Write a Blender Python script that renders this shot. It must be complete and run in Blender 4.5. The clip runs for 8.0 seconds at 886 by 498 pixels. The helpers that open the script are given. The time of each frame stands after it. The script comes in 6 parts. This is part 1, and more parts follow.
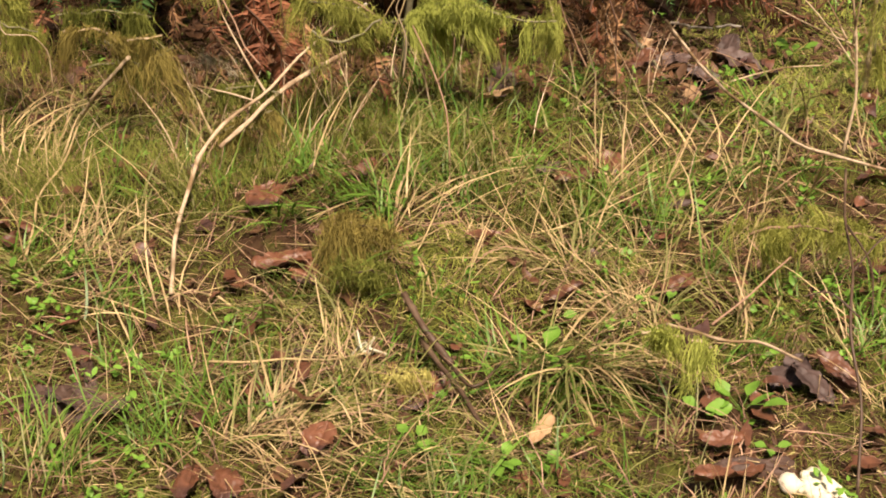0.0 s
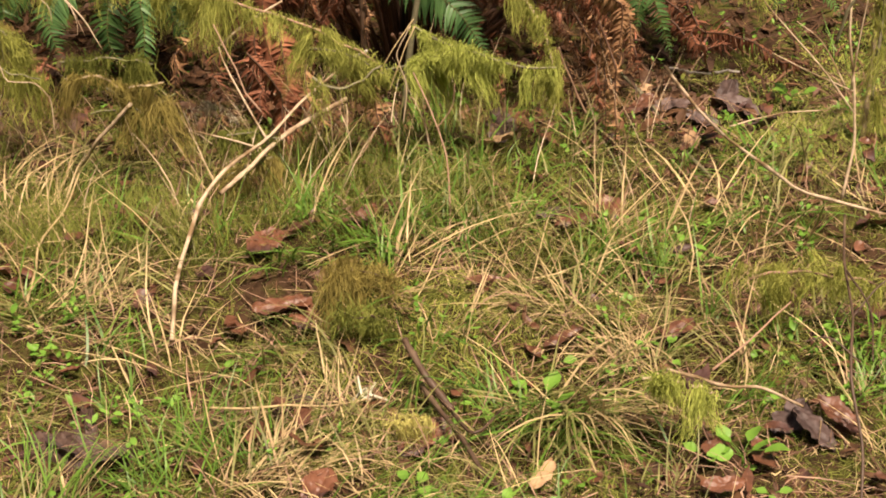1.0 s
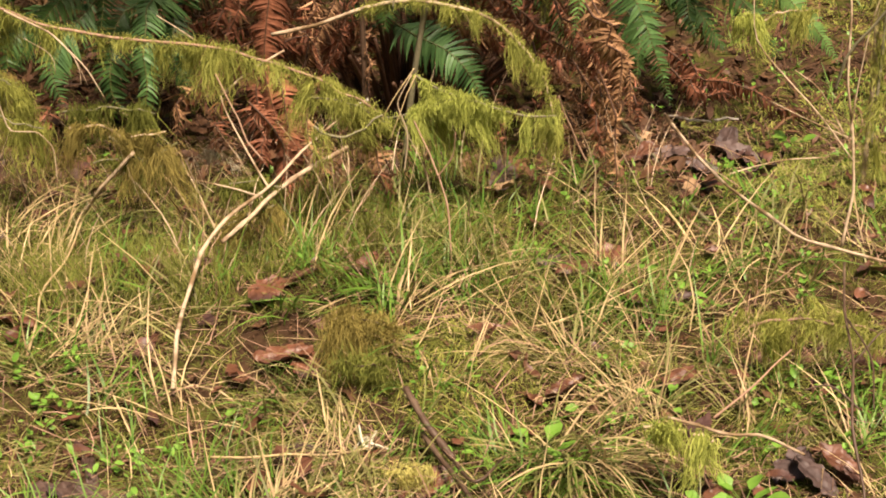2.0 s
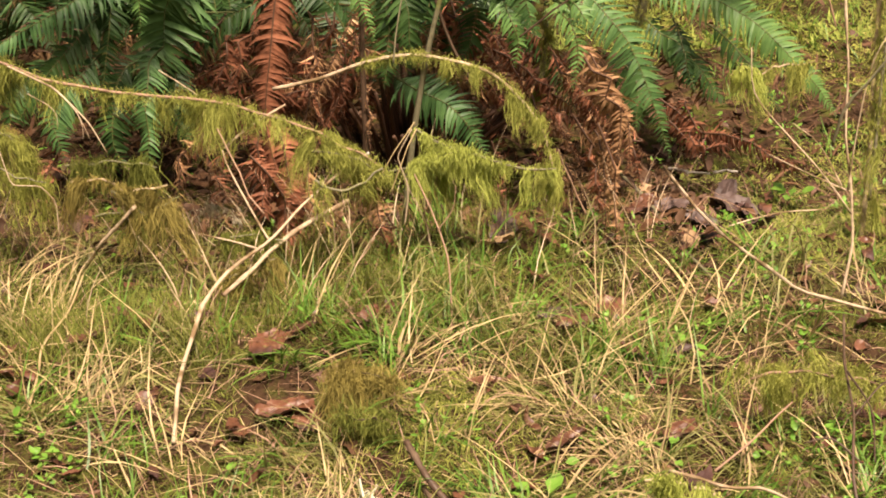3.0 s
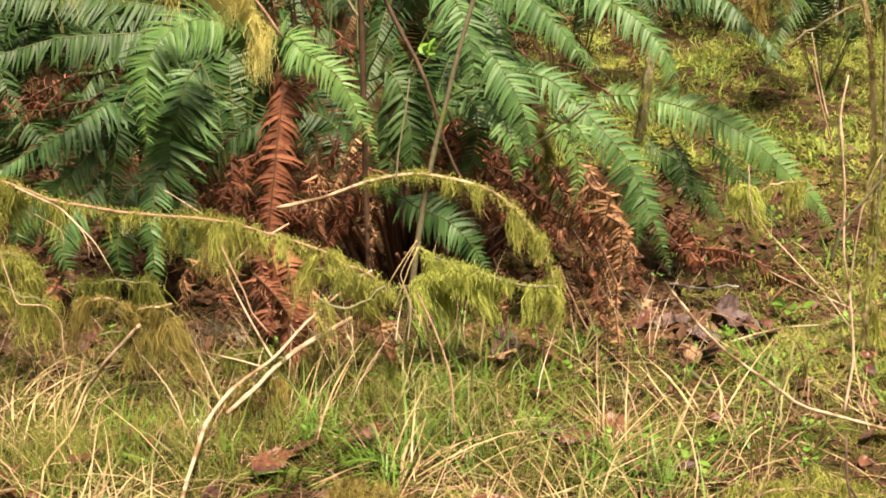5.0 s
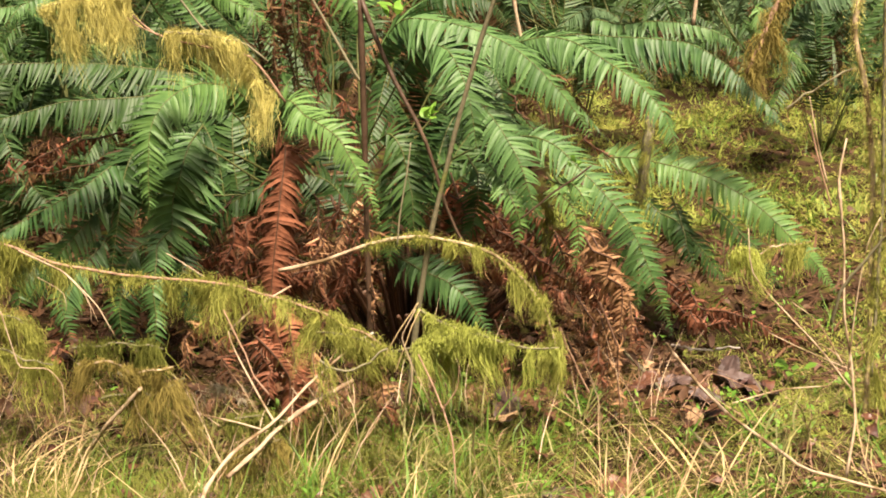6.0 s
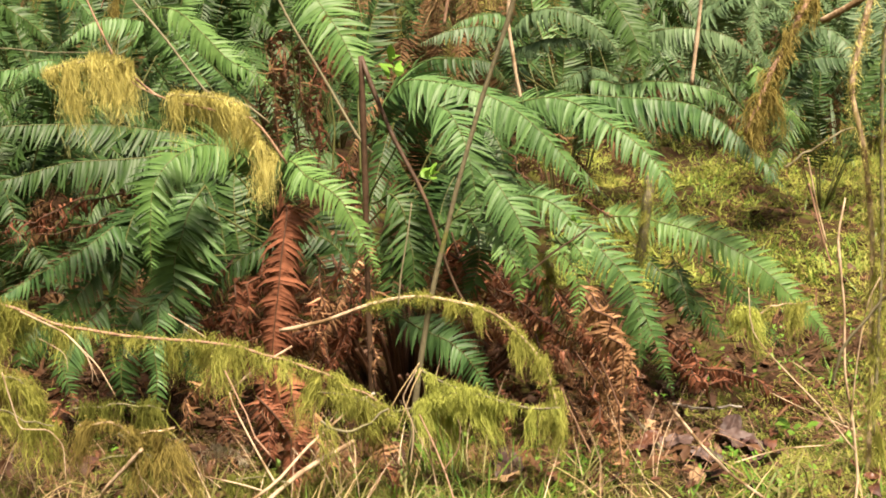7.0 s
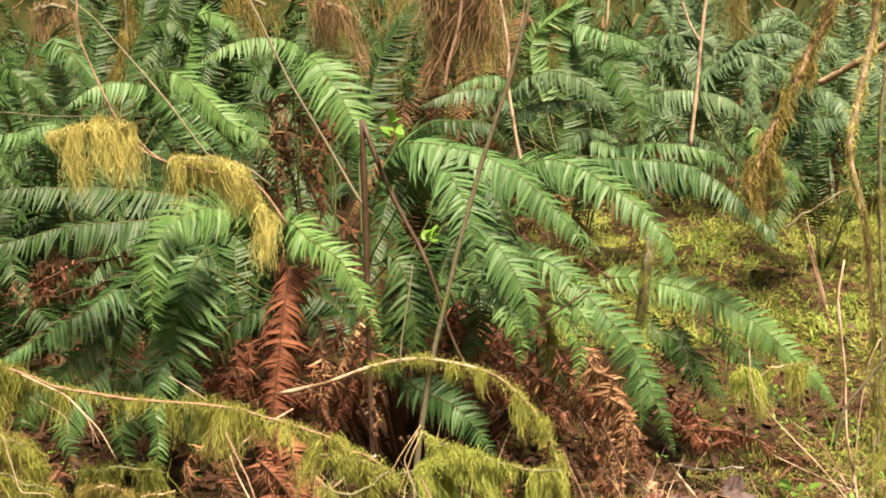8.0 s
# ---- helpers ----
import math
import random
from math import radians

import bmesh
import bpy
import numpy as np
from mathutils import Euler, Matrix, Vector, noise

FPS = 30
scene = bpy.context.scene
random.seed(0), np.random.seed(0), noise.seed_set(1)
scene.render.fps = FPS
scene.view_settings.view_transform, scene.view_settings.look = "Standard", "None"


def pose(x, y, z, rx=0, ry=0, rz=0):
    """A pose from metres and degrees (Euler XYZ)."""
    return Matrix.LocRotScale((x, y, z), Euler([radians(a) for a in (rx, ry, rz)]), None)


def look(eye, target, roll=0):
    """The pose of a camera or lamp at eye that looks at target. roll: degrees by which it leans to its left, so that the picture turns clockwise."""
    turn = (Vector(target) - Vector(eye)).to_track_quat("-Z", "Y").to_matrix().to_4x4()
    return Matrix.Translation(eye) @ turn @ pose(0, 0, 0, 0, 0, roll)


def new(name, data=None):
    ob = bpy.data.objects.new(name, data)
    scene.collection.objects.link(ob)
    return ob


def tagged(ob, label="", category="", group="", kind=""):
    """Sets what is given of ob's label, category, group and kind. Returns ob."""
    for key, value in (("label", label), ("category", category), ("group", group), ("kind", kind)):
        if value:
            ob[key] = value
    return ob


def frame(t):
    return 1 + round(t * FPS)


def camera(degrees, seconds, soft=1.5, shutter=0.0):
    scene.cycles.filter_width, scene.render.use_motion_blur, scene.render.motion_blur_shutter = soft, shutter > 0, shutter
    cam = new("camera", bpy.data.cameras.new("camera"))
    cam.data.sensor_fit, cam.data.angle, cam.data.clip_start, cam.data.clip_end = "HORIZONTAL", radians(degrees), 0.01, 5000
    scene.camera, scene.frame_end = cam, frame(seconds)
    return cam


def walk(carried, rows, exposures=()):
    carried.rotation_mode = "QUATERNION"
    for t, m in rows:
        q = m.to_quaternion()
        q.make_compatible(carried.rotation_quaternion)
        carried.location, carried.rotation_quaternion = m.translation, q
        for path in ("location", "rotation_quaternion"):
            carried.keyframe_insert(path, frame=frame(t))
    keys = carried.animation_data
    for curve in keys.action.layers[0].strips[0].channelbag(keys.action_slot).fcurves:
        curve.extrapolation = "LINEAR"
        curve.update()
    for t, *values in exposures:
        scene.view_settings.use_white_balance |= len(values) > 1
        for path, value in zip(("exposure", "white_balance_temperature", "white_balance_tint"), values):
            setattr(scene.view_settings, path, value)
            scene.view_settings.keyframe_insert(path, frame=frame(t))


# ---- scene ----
cam = camera(34.0, 8.0, soft=1.85)
# seconds, place, turn: a slow upward tilt from one standing place
ROWS = [
    (0.0, -0.0000, 0.0000, 1.5000, 61.600, 0.000, 0.000),
    (0.5, 0.0011, -0.0014, 1.5024, 62.451, 0.048, -0.001),
    (1.0, 0.0015, -0.0030, 1.5065, 63.320, 0.126, -0.017),
    (1.5, 0.0027, -0.0049, 1.5111, 64.206, 0.194, -0.003),
    (3.0, 0.0039, -0.0140, 1.5241, 67.110, 0.374, -0.023),
    (3.5, 0.0053, -0.0181, 1.5282, 68.243, 0.447, -0.021),
    (4.0, 0.0063, -0.0229, 1.5327, 69.285, 0.503, 0.001),
    (5.5, 0.0094, -0.0358, 1.5495, 72.735, 0.732, 0.067),
    (6.0, 0.0104, -0.0399, 1.5550, 73.889, 0.786, 0.089),
    (6.5, 0.0103, -0.0436, 1.5617, 74.984, 0.885, 0.071),
    (7.0, 0.0103, -0.0473, 1.5676, 76.102, 0.936, 0.081),
    (7.5, 0.0104, -0.0513, 1.5730, 77.325, 1.018, 0.078),
    (8.0, 0.0103, -0.0565, 1.5781, 78.426, 1.083, 0.080),
]
walk(cam, [(t, pose(x, y, z, rx, ry, rz)) for t, x, y, z, rx, ry, rz in ROWS],
     exposures=[(0.0, 0.69, 7900, 22), (1.5, 0.81, 7900, 22), (4.0, 1.12, 7900, 21), (8.0, 1.27, 7900, 20)])

# ---- light: bright overcast sky ----
world = bpy.data.worlds.new("sky")
scene.world = world
world.use_nodes = True
wn = world.node_tree.nodes
sky = wn.new("ShaderNodeTexSky")
sky.sky_type = "NISHITA"
sky.sun_disc = False
sky.sun_elevation = radians(62)
sky.sun_rotation = radians(158)
sky.air_density = 2.0
sky.dust_density = 5.0
world.node_tree.links.new(sky.outputs[0], wn["Background"].inputs[0])
wn["Background"].inputs[1].default_value = 0.053
sun_data = bpy.data.lights.new("sun", "SUN")
sun_data.energy = 5.6
sun_data.angle = radians(10)
sun_data.color = (1.0, 0.95, 0.87)
sun = new("sun", sun_data)
sun.matrix_world = look((1.3, -3.2, 6.5), (0, 0, 0))


# ---- materials ----
def material(name, dark, light, rough=0.6, through_light=0.0, scale=40.0, bump=0.3, spec=0.5, extra=None, extra_at=0.6, by_piece=0.55, by_thing=0.0):
    """Two-tone surface with grain at two scales; colour also changes from piece to piece."""
    m = bpy.data.materials.new(name)
    m.use_nodes = True
    nt = m.node_tree
    n, l = nt.nodes, nt.links
    p = n["Principled BSDF"]
    out = n["Material Output"]
    co = n.new("ShaderNodeTexCoord")
    fine = n.new("ShaderNodeTexNoise")
    fine.inputs["Scale"].default_value = scale
    fine.inputs["Detail"].default_value = 5
    coarse = n.new("ShaderNodeTexNoise")
    coarse.inputs["Scale"].default_value = scale * 0.13
    coarse.inputs["Detail"].default_value = 3
    for tex in (fine, coarse):
        l.new(co.outputs["Object"], tex.inputs["Vector"])
    geo = n.new("ShaderNodeNewGeometry")
    info = n.new("ShaderNodeObjectInfo")
    s1 = n.new("ShaderNodeMath")
    s1.operation = "MULTIPLY"
    s1.inputs[1].default_value = by_thing
    l.new(info.outputs["Random"], s1.inputs[0])
    s2 = n.new("ShaderNodeMath")
    s2.operation = "MULTIPLY_ADD"
    s2.inputs[1].default_value = by_piece
    l.new(geo.outputs["Random Per Island"], s2.inputs[0])
    l.new(s1.outputs[0], s2.inputs[2])
    s3 = n.new("ShaderNodeMath")
    s3.operation = "ADD"
    l.new(s2.outputs[0], s3.inputs[0])
    s4 = n.new("ShaderNodeMath")
    s4.operation = "MULTIPLY_ADD"
    s4.inputs[1].default_value = 0.9
    s4.inputs[2].default_value = -0.22
    l.new(fine.outputs["Fac"], s4.inputs[0])
    l.new(s4.outputs[0], s3.inputs[1])
    mix = n.new("ShaderNodeMix")
    mix.data_type = "RGBA"
    mix.inputs[6].default_value = (*dark, 1)
    mix.inputs[7].default_value = (*light, 1)
    l.new(s3.outputs[0], mix.inputs[0])
    col = mix.outputs[2]
    if extra:
        ramp = n.new("ShaderNodeMapRange")
        ramp.inputs[1].default_value = extra_at
        ramp.inputs[2].default_value = extra_at + 0.12
        l.new(coarse.outputs["Fac"], ramp.inputs[0])
        mix2 = n.new("ShaderNodeMix")
        mix2.data_type = "RGBA"
        mix2.inputs[7].default_value = (*extra, 1)
        l.new(ramp.outputs[0], mix2.inputs[0])
        l.new(col, mix2.inputs[6])
        col = mix2.outputs[2]
    l.new(col, p.inputs["Base Color"])
    p.inputs["Roughness"].default_value = rough
    p.inputs["Specular IOR Level"].default_value = spec * 0.55
    if bump:
        b = n.new("ShaderNodeBump")
        b.inputs["Strength"].default_value = bump
        b.inputs["Distance"].default_value = 0.004
        l.new(fine.outputs["Fac"], b.inputs["Height"])
        l.new(b.outputs[0], p.inputs["Normal"])
    if through_light:
        tr = n.new("ShaderNodeBsdfTranslucent")
        l.new(col, tr.inputs["Color"])
        ms = n.new("ShaderNodeMixShader")
        ms.inputs[0].default_value = through_light
        l.new(p.outputs[0], ms.inputs[1])
        l.new(tr.outputs[0], ms.inputs[2])
        l.new(ms.outputs[0], out.inputs["Surface"])
    return m


SOIL = material("soil", (0.008, 0.005, 0.003), (0.065, 0.035, 0.017), 0.9, 0, 90, 1.0, 0.2, (0.055, 0.058, 0.012), 0.50)
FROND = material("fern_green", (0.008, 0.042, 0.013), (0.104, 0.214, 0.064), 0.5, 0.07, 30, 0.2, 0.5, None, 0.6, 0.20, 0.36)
# shaded copy of the fern green: shade of inner and rear foliage as colour
FROND_SHADED = material("fern_shaded_green", (0.005, 0.025, 0.007), (0.051, 0.111, 0.026), 0.52, 0.05, 30, 0.2, 0.5, None, 0.6, 0.20, 0.38)
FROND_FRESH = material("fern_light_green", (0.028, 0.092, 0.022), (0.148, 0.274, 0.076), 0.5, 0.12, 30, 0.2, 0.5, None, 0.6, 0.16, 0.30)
RACHIS = material("fern_stalk", (0.035, 0.05, 0.014), (0.10, 0.11, 0.035), 0.5, 0, 60, 0.2)
RACHIS_BROWN = material("fern_stalk_brown", (0.03, 0.014, 0.008), (0.085, 0.04, 0.02), 0.6, 0, 60, 0.2)
# fern green made paler and greyer: sky light and haze put into the colour
FROND_SKYLIT = material("fern_skylit_green", (0.026, 0.062, 0.028), (0.136, 0.226, 0.102), 0.5, 0.09, 30, 0.2, 0.5, None, 0.6, 0.16, 0.34)
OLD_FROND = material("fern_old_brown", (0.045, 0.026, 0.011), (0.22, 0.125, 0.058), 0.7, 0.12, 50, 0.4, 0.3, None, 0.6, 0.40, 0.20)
TAN_FROND = material("fern_dead_tan", (0.11, 0.050, 0.022), (0.50, 0.29, 0.15), 0.6, 0.14, 50, 0.4, 0.5, None, 0.6, 0.48, 0.30)
DEAD_FROND = material("fern_dead", (0.026, 0.009, 0.005), (0.32, 0.125, 0.068), 0.55, 0.08, 50, 0.4, 0.5, None, 0.6, 0.48, 0.30)
GRASS = material("grass_green", (0.030, 0.095, 0.012), (0.165, 0.305, 0.045), 0.42, 0.3, 20, 0.0, 0.55)
OLIVE = material("grass_olive", (0.065, 0.072, 0.020), (0.34, 0.33, 0.12), 0.5, 0.3, 20, 0.0, 0.5)
STRAW = material("straw", (0.13, 0.075, 0.032), (0.68, 0.53, 0.28), 0.55, 0.2, 20, 0.0, 0.5)
MOSS = material("moss_green", (0.08, 0.098, 0.015), (0.47, 0.485, 0.12), 0.7, 0.35, 25, 0.0, 0.3)
MOSS_BRIGHT = material("moss_bright", (0.072, 0.108, 0.017), (0.41, 0.475, 0.115), 0.7, 0.35, 25, 0.0, 0.3)
MOSS_GREEN = material("moss_dull_green", (0.040, 0.052, 0.009), (0.25, 0.275, 0.060), 0.8, 0.3, 25, 0.0, 0.3)
MOSS_BROWN = material("moss_withered", (0.060, 0.036, 0.016), (0.34, 0.225, 0.115), 0.8, 0.25, 25, 0.0, 0.3)
MOSS_LIME = material("moss_lime", (0.10, 0.13, 0.02), (0.58, 0.64, 0.16), 0.7, 0.38, 25, 0.0, 0.3)
MOSS_GOLD = material("moss_golden", (0.19, 0.18, 0.04), (0.78, 0.72, 0.26), 0.7, 0.38, 25, 0.0, 0.3)
MOSS_OLIVE = material("moss_olive", (0.085, 0.072, 0.018), (0.38, 0.31, 0.09), 0.8, 0.3, 25, 0.0, 0.3)
LITTER = material("leaf_litter", (0.014, 0.008, 0.004), (0.16, 0.078, 0.038), 0.6, 0.08, 35, 0.5, 0.5)
DEAD_LEAF = material("dead_leaf", (0.028, 0.013, 0.008), (0.20, 0.082, 0.044), 0.40, 0.08, 55, 0.9, 0.6, (0.06, 0.030, 0.024), 0.52, 0.2, 0.35)
GREY_LEAF = material("wet_grey_leaf", (0.022, 0.014, 0.012), (0.11, 0.070, 0.058), 0.55, 0.05, 45, 0.6, 0.6, None, 0.6, 0.2, 0.35)
TAN_LEAF = material("tan_leaf", (0.22, 0.12, 0.06), (0.48, 0.33, 0.19), 0.6, 0.1, 45, 0.4, 0.4)
WEED = material("weed_leaf", (0.07, 0.19, 0.022), (0.20, 0.39, 0.06), 0.45, 0.3, 40, 0.15, 0.6)
TWIG_PALE = material("pale_twig", (0.19, 0.13, 0.075), (0.62, 0.49, 0.34), 0.6, 0, 90, 0.7, 0.4, (0.17, 0.11, 0.055), 0.5)
TWIG_RED = material("reddish_twig", (0.12, 0.06, 0.038), (0.42, 0.27, 0.18), 0.55, 0, 90, 0.6, 0.4, (0.12, 0.07, 0.045), 0.52)
TWIG_GREY = material("grey_brown_twig", (0.066, 0.060, 0.036), (0.23, 0.21, 0.125), 0.65, 0, 70, 0.5, 0.4, (0.15, 0.16, 0.05), 0.62)
TWIG_DARK = material("dark_stalk", (0.018, 0.011, 0.007), (0.105, 0.064, 0.040), 0.5, 0, 60, 0.7, 0.5, (0.16, 0.11, 0.07), 0.60)
ROTTEN = material("rotten_wood", (0.014, 0.010, 0.008), (0.105, 0.062, 0.045), 0.6, 0, 50, 1.0, 0.4, (0.15, 0.11, 0.09), 0.62)
BONE = material("bleached_twig", (0.20, 0.14, 0.085), (0.56, 0.44, 0.30), 0.6, 0, 90, 0.8, 0.4, (0.16, 0.10, 0.055), 0.50)
WHITE = material("white_wood", (0.20, 0.175, 0.14), (0.56, 0.52, 0.45), 0.75, 0, 38, 1.2, 0.3, (0.10, 0.075, 0.05), 0.50)
FUNGUS = material("white_fungus", (0.42, 0.37, 0.26), (0.70, 0.66, 0.54), 0.7, 0, 60, 0.8, 0.3)
LICHEN = material("pale_lichen", (0.22, 0.20, 0.13), (0.62, 0.60, 0.45), 0.8, 0.1, 60, 0.4, 0.2)
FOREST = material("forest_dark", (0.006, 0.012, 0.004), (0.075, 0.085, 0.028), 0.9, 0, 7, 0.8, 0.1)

# ---- mesh helpers ----


def unit(v):
    return v / np.maximum(np.linalg.norm(v, axis=-1, keepdims=True), 1e-9)


def lattice(x, y, seed):
    """Smooth value noise on a unit lattice, for arrays."""
    xi, yi = np.floor(x).astype(np.int64), np.floor(y).astype(np.int64)
    fx, fy = x - xi, y - yi
    fx, fy = fx * fx * (3 - 2 * fx), fy * fy * (3 - 2 * fy)

    def corner(a, b):
        h = (a * 374761393 + b * 668265263 + seed * 974711) & 0x7FFFFFFF
        h = ((h ^ (h >> 13)) * 1274126177) & 0x7FFFFFFF
        return ((h ^ (h >> 16)) & 0xFFFF) / 65535.0
    return (corner(xi, yi) * (1 - fx) + corner(xi + 1, yi) * fx) * (1 - fy) + (corner(xi, yi + 1) * (1 - fx) + corner(xi + 1, yi + 1) * fx) * fy


def ground_z(x, y):
    """Height of the forest floor: hummocks of a few centimetres; it rises gently behind the ferns."""
    x, y = np.asarray(x, float), np.asarray(y, float)
    z = 0.10 * (lattice(x * 1.7, y * 1.7, 1) - 0.5) + 0.075 * (lattice(x * 5.5, y * 5, 2) - 0.5) + 0.03 * (lattice(x * 15, y * 15, 3) - 0.5)
    z += 0.02 * np.maximum(y - 5.5, 0) ** 1.3 * (1 / (1 + np.maximum(y - 5.5, 0) * 0.03))
    return z


def mesh_of(name, chunks, mats, smooth=True):
    """One mesh from chunks (verts, quads, material index)."""
    vs, qs, mi, base = [], [], [], 0
    for c in chunks:
        v = c[0].reshape(-1, 3)
        q = c[1].reshape(-1, 4)
        vs.append(v)
        qs.append(q + base)
        mi.append(np.full(len(q), c[2] if len(c) > 2 else 0))
        base += len(v)
    v, q, mi = np.concatenate(vs), np.concatenate(qs), np.concatenate(mi)
    me = bpy.data.meshes.new(name)
    me.vertices.add(len(v))
    me.vertices.foreach_set("co", v.ravel().astype(np.float32))
    me.loops.add(len(q) * 4)
    me.loops.foreach_set("vertex_index", q.ravel().astype(np.int32))
    me.polygons.add(len(q))
    me.polygons.foreach_set("loop_start", np.arange(0, len(q) * 4, 4, dtype=np.int32))
    me.polygons.foreach_set("material_index", mi.astype(np.int32))
    me.polygons.foreach_set("use_smooth", np.full(len(q), smooth))
    me.update(calc_edges=True)
    for m in mats if isinstance(mats, (list, tuple)) else [mats]:
        me.materials.append(m)
    return me


def part(name, chunks, mats, parent, label=""):
    """A mesh under a thing (or a part); the chunks are in world metres."""
    o = np.array(parent.matrix_world.translation) if parent.parent is None else np.array(parent.parent.location)
    ob = new(name, mesh_of(name, [(c[0] - o, *c[1:]) for c in chunks], mats))
    ob.parent = parent
    return tagged(ob, label)


def thing(name, at, label, category, group="", kind=""):
    e = new(name)
    e.empty_display_size = 0.05
    e.matrix_world = pose(*at)
    e.location = at
    bpy.context.view_layer.update()
    return tagged(e, label, category, group, kind)


def solid(name, at, chunks, mats, label, category, group="", kind=""):
    """A thing that is one single mesh."""
    o = np.array(at)
    ob = new(name, mesh_of(name, [(c[0] - o, *c[1:]) for c in chunks], mats))
    ob.location = at
    return tagged(ob, label, category, group, kind)


def strip_quads(n, s, cols):
    """Quads of n ribbons with s rows of cols points."""
    i = np.arange(n)[:, None, None] * (s * cols)
    r = np.arange(s - 1)[None, :, None] * cols
    c = np.arange(cols - 1)[None, None, :]
    a = i + r + c
    return np.stack([a, a + 1, a + cols + 1, a + cols], -1).reshape(-1, 4)


def ribbons(paths, side, width, profile, fold=0.0, normal=None):
    """Flat or folded blades along paths (n, s, 3)."""
    n, s, _ = paths.shape
    w = (np.asarray(width).reshape(-1, 1) * np.asarray(profile)[None, :])[..., None] * 0.5
    side = np.broadcast_to(side, paths.shape)
    if fold and normal is not None:
        v = np.stack([paths - side * w, paths - normal * w * fold, paths + side * w], 2)
        return v.reshape(n, -1, 3), strip_quads(n, s, 3)
    v = np.stack([paths - side * w, paths + side * w], 2)
    return v.reshape(n, -1, 3), strip_quads(n, s, 2)


def smooth_path(points, n):
    """Catmull-Rom through the points, n samples at even arc length."""
    p = np.array(points, float)
    if len(p) == 2:
        p = np.stack([p[0], (p[0] + p[1]) / 2, p[1]])
    e = np.concatenate([[2 * p[0] - p[1]], p, [2 * p[-1] - p[-2]]])
    out = []
    for k in range(len(p) - 1):
        a, b, c, d = e[k:k + 4]
        u = np.linspace(0, 1, 24, endpoint=False)[:, None]
        out.append(0.5 * (2 * b + (c - a) * u + (2 * a - 5 * b + 4 * c - d) * u ** 2 + (3 * b - a - 3 * c + d) * u ** 3))
    q = np.concatenate(out + [p[-1:]])
    s = np.concatenate([[0], np.cumsum(np.linalg.norm(np.diff(q, axis=0), axis=1))])
    t = np.linspace(0, s[-1], n)
    return np.stack([np.interp(t, s, q[:, i]) for i in range(3)], 1)


def straight_path(points, n):
    """Straight runs between the points, n samples at even arc length."""
    q = np.array(points, float)
    s = np.concatenate([[0], np.cumsum(np.linalg.norm(np.diff(q, axis=0), axis=1))])
    t = np.linspace(0, s[-1], n)
    return np.stack([np.interp(t, s, q[:, i]) for i in range(3)], 1)


def tangents(p):
    return unit(np.gradient(p, axis=0))


def tube(path, radii, sides=7, rough=0.0, seed=0):
    """A round stick along a path, with closed ends and an uneven skin."""
    g = np.random.default_rng(seed)
    p = np.asarray(path)
    r = np.broadcast_to(radii, (len(p),)).astype(float).copy()
    t = tangents(p)
    ref = np.array([0.31, 0.17, 0.93]) if abs(t[:, 2]).mean() < 0.8 else np.array([0.9, 0.4, 0.1])
    a = unit(np.cross(t, ref))
    b = np.cross(t, a)
    p = np.concatenate([p[:1], p, p[-1:]])
    a, b = np.concatenate([a[:1], a, a[-1:]]), np.concatenate([b[:1], b, b[-1:]])
    r = np.concatenate([r[:1] * 0.02, r, r[-1:] * 0.02])
    th = np.linspace(0, 2 * np.pi, sides, endpoint=False)
    jit = 1 + rough * (g.random((len(p), sides)) - 0.5)
    v = p[:, None] + (a[:, None] * np.cos(th)[None, :, None] + b[:, None] * np.sin(th)[None, :, None]) * (r[:, None] * jit)[..., None]
    i = np.arange(len(p) - 1)[:, None] * sides
    j = np.arange(sides)[None]
    q = np.stack([i + j, i + (j + 1) % sides, i + sides + (j + 1) % sides, i + sides + j], -1).reshape(-1, 4)
    return v.reshape(-1, 3), q


def wiggled(path, amount, seed):
    g = np.random.default_rng(seed)
    n = len(path)
    k = max(3, n // 5)
    off = g.normal(0, amount, (k, 3))
    off[0] = off[-1] = 0
    x = np.linspace(0, 1, k)
    return path + np.stack([np.interp(np.linspace(0, 1, n), x, off[:, i]) for i in range(3)], 1)


# ---- forest floor ----
def spread(lo, hi, fine_lo, fine_hi, step):
    inner = np.arange(fine_lo, fine_hi + step / 2, step)
    k = np.linspace(0, 1, 22)[1:]
    return np.concatenate([(fine_lo - (fine_lo - lo) * k ** 3)[::-1], inner, fine_hi + (hi - fine_hi) * k ** 3])


gx, gy = spread(-250, 250, -2.4, 2.6, 0.028), spread(-60, 400, 1.5, 8.5, 0.036)
GX, GY = np.meshgrid(gx, gy)
gv = np.stack([GX, GY, ground_z(GX, GY)], -1).reshape(-1, 3)
w = len(gx)
ii = (np.arange(len(gy) - 1)[:, None] * w + np.arange(w - 1)[None]).ravel()
ground = new("ground", mesh_of("ground", [(gv, np.stack([ii, ii + 1, ii + w + 1, ii + w], 1))], SOIL))
tagged(ground, "dark damp forest soil with moss and rotting leaves", "ground", kind="structure")


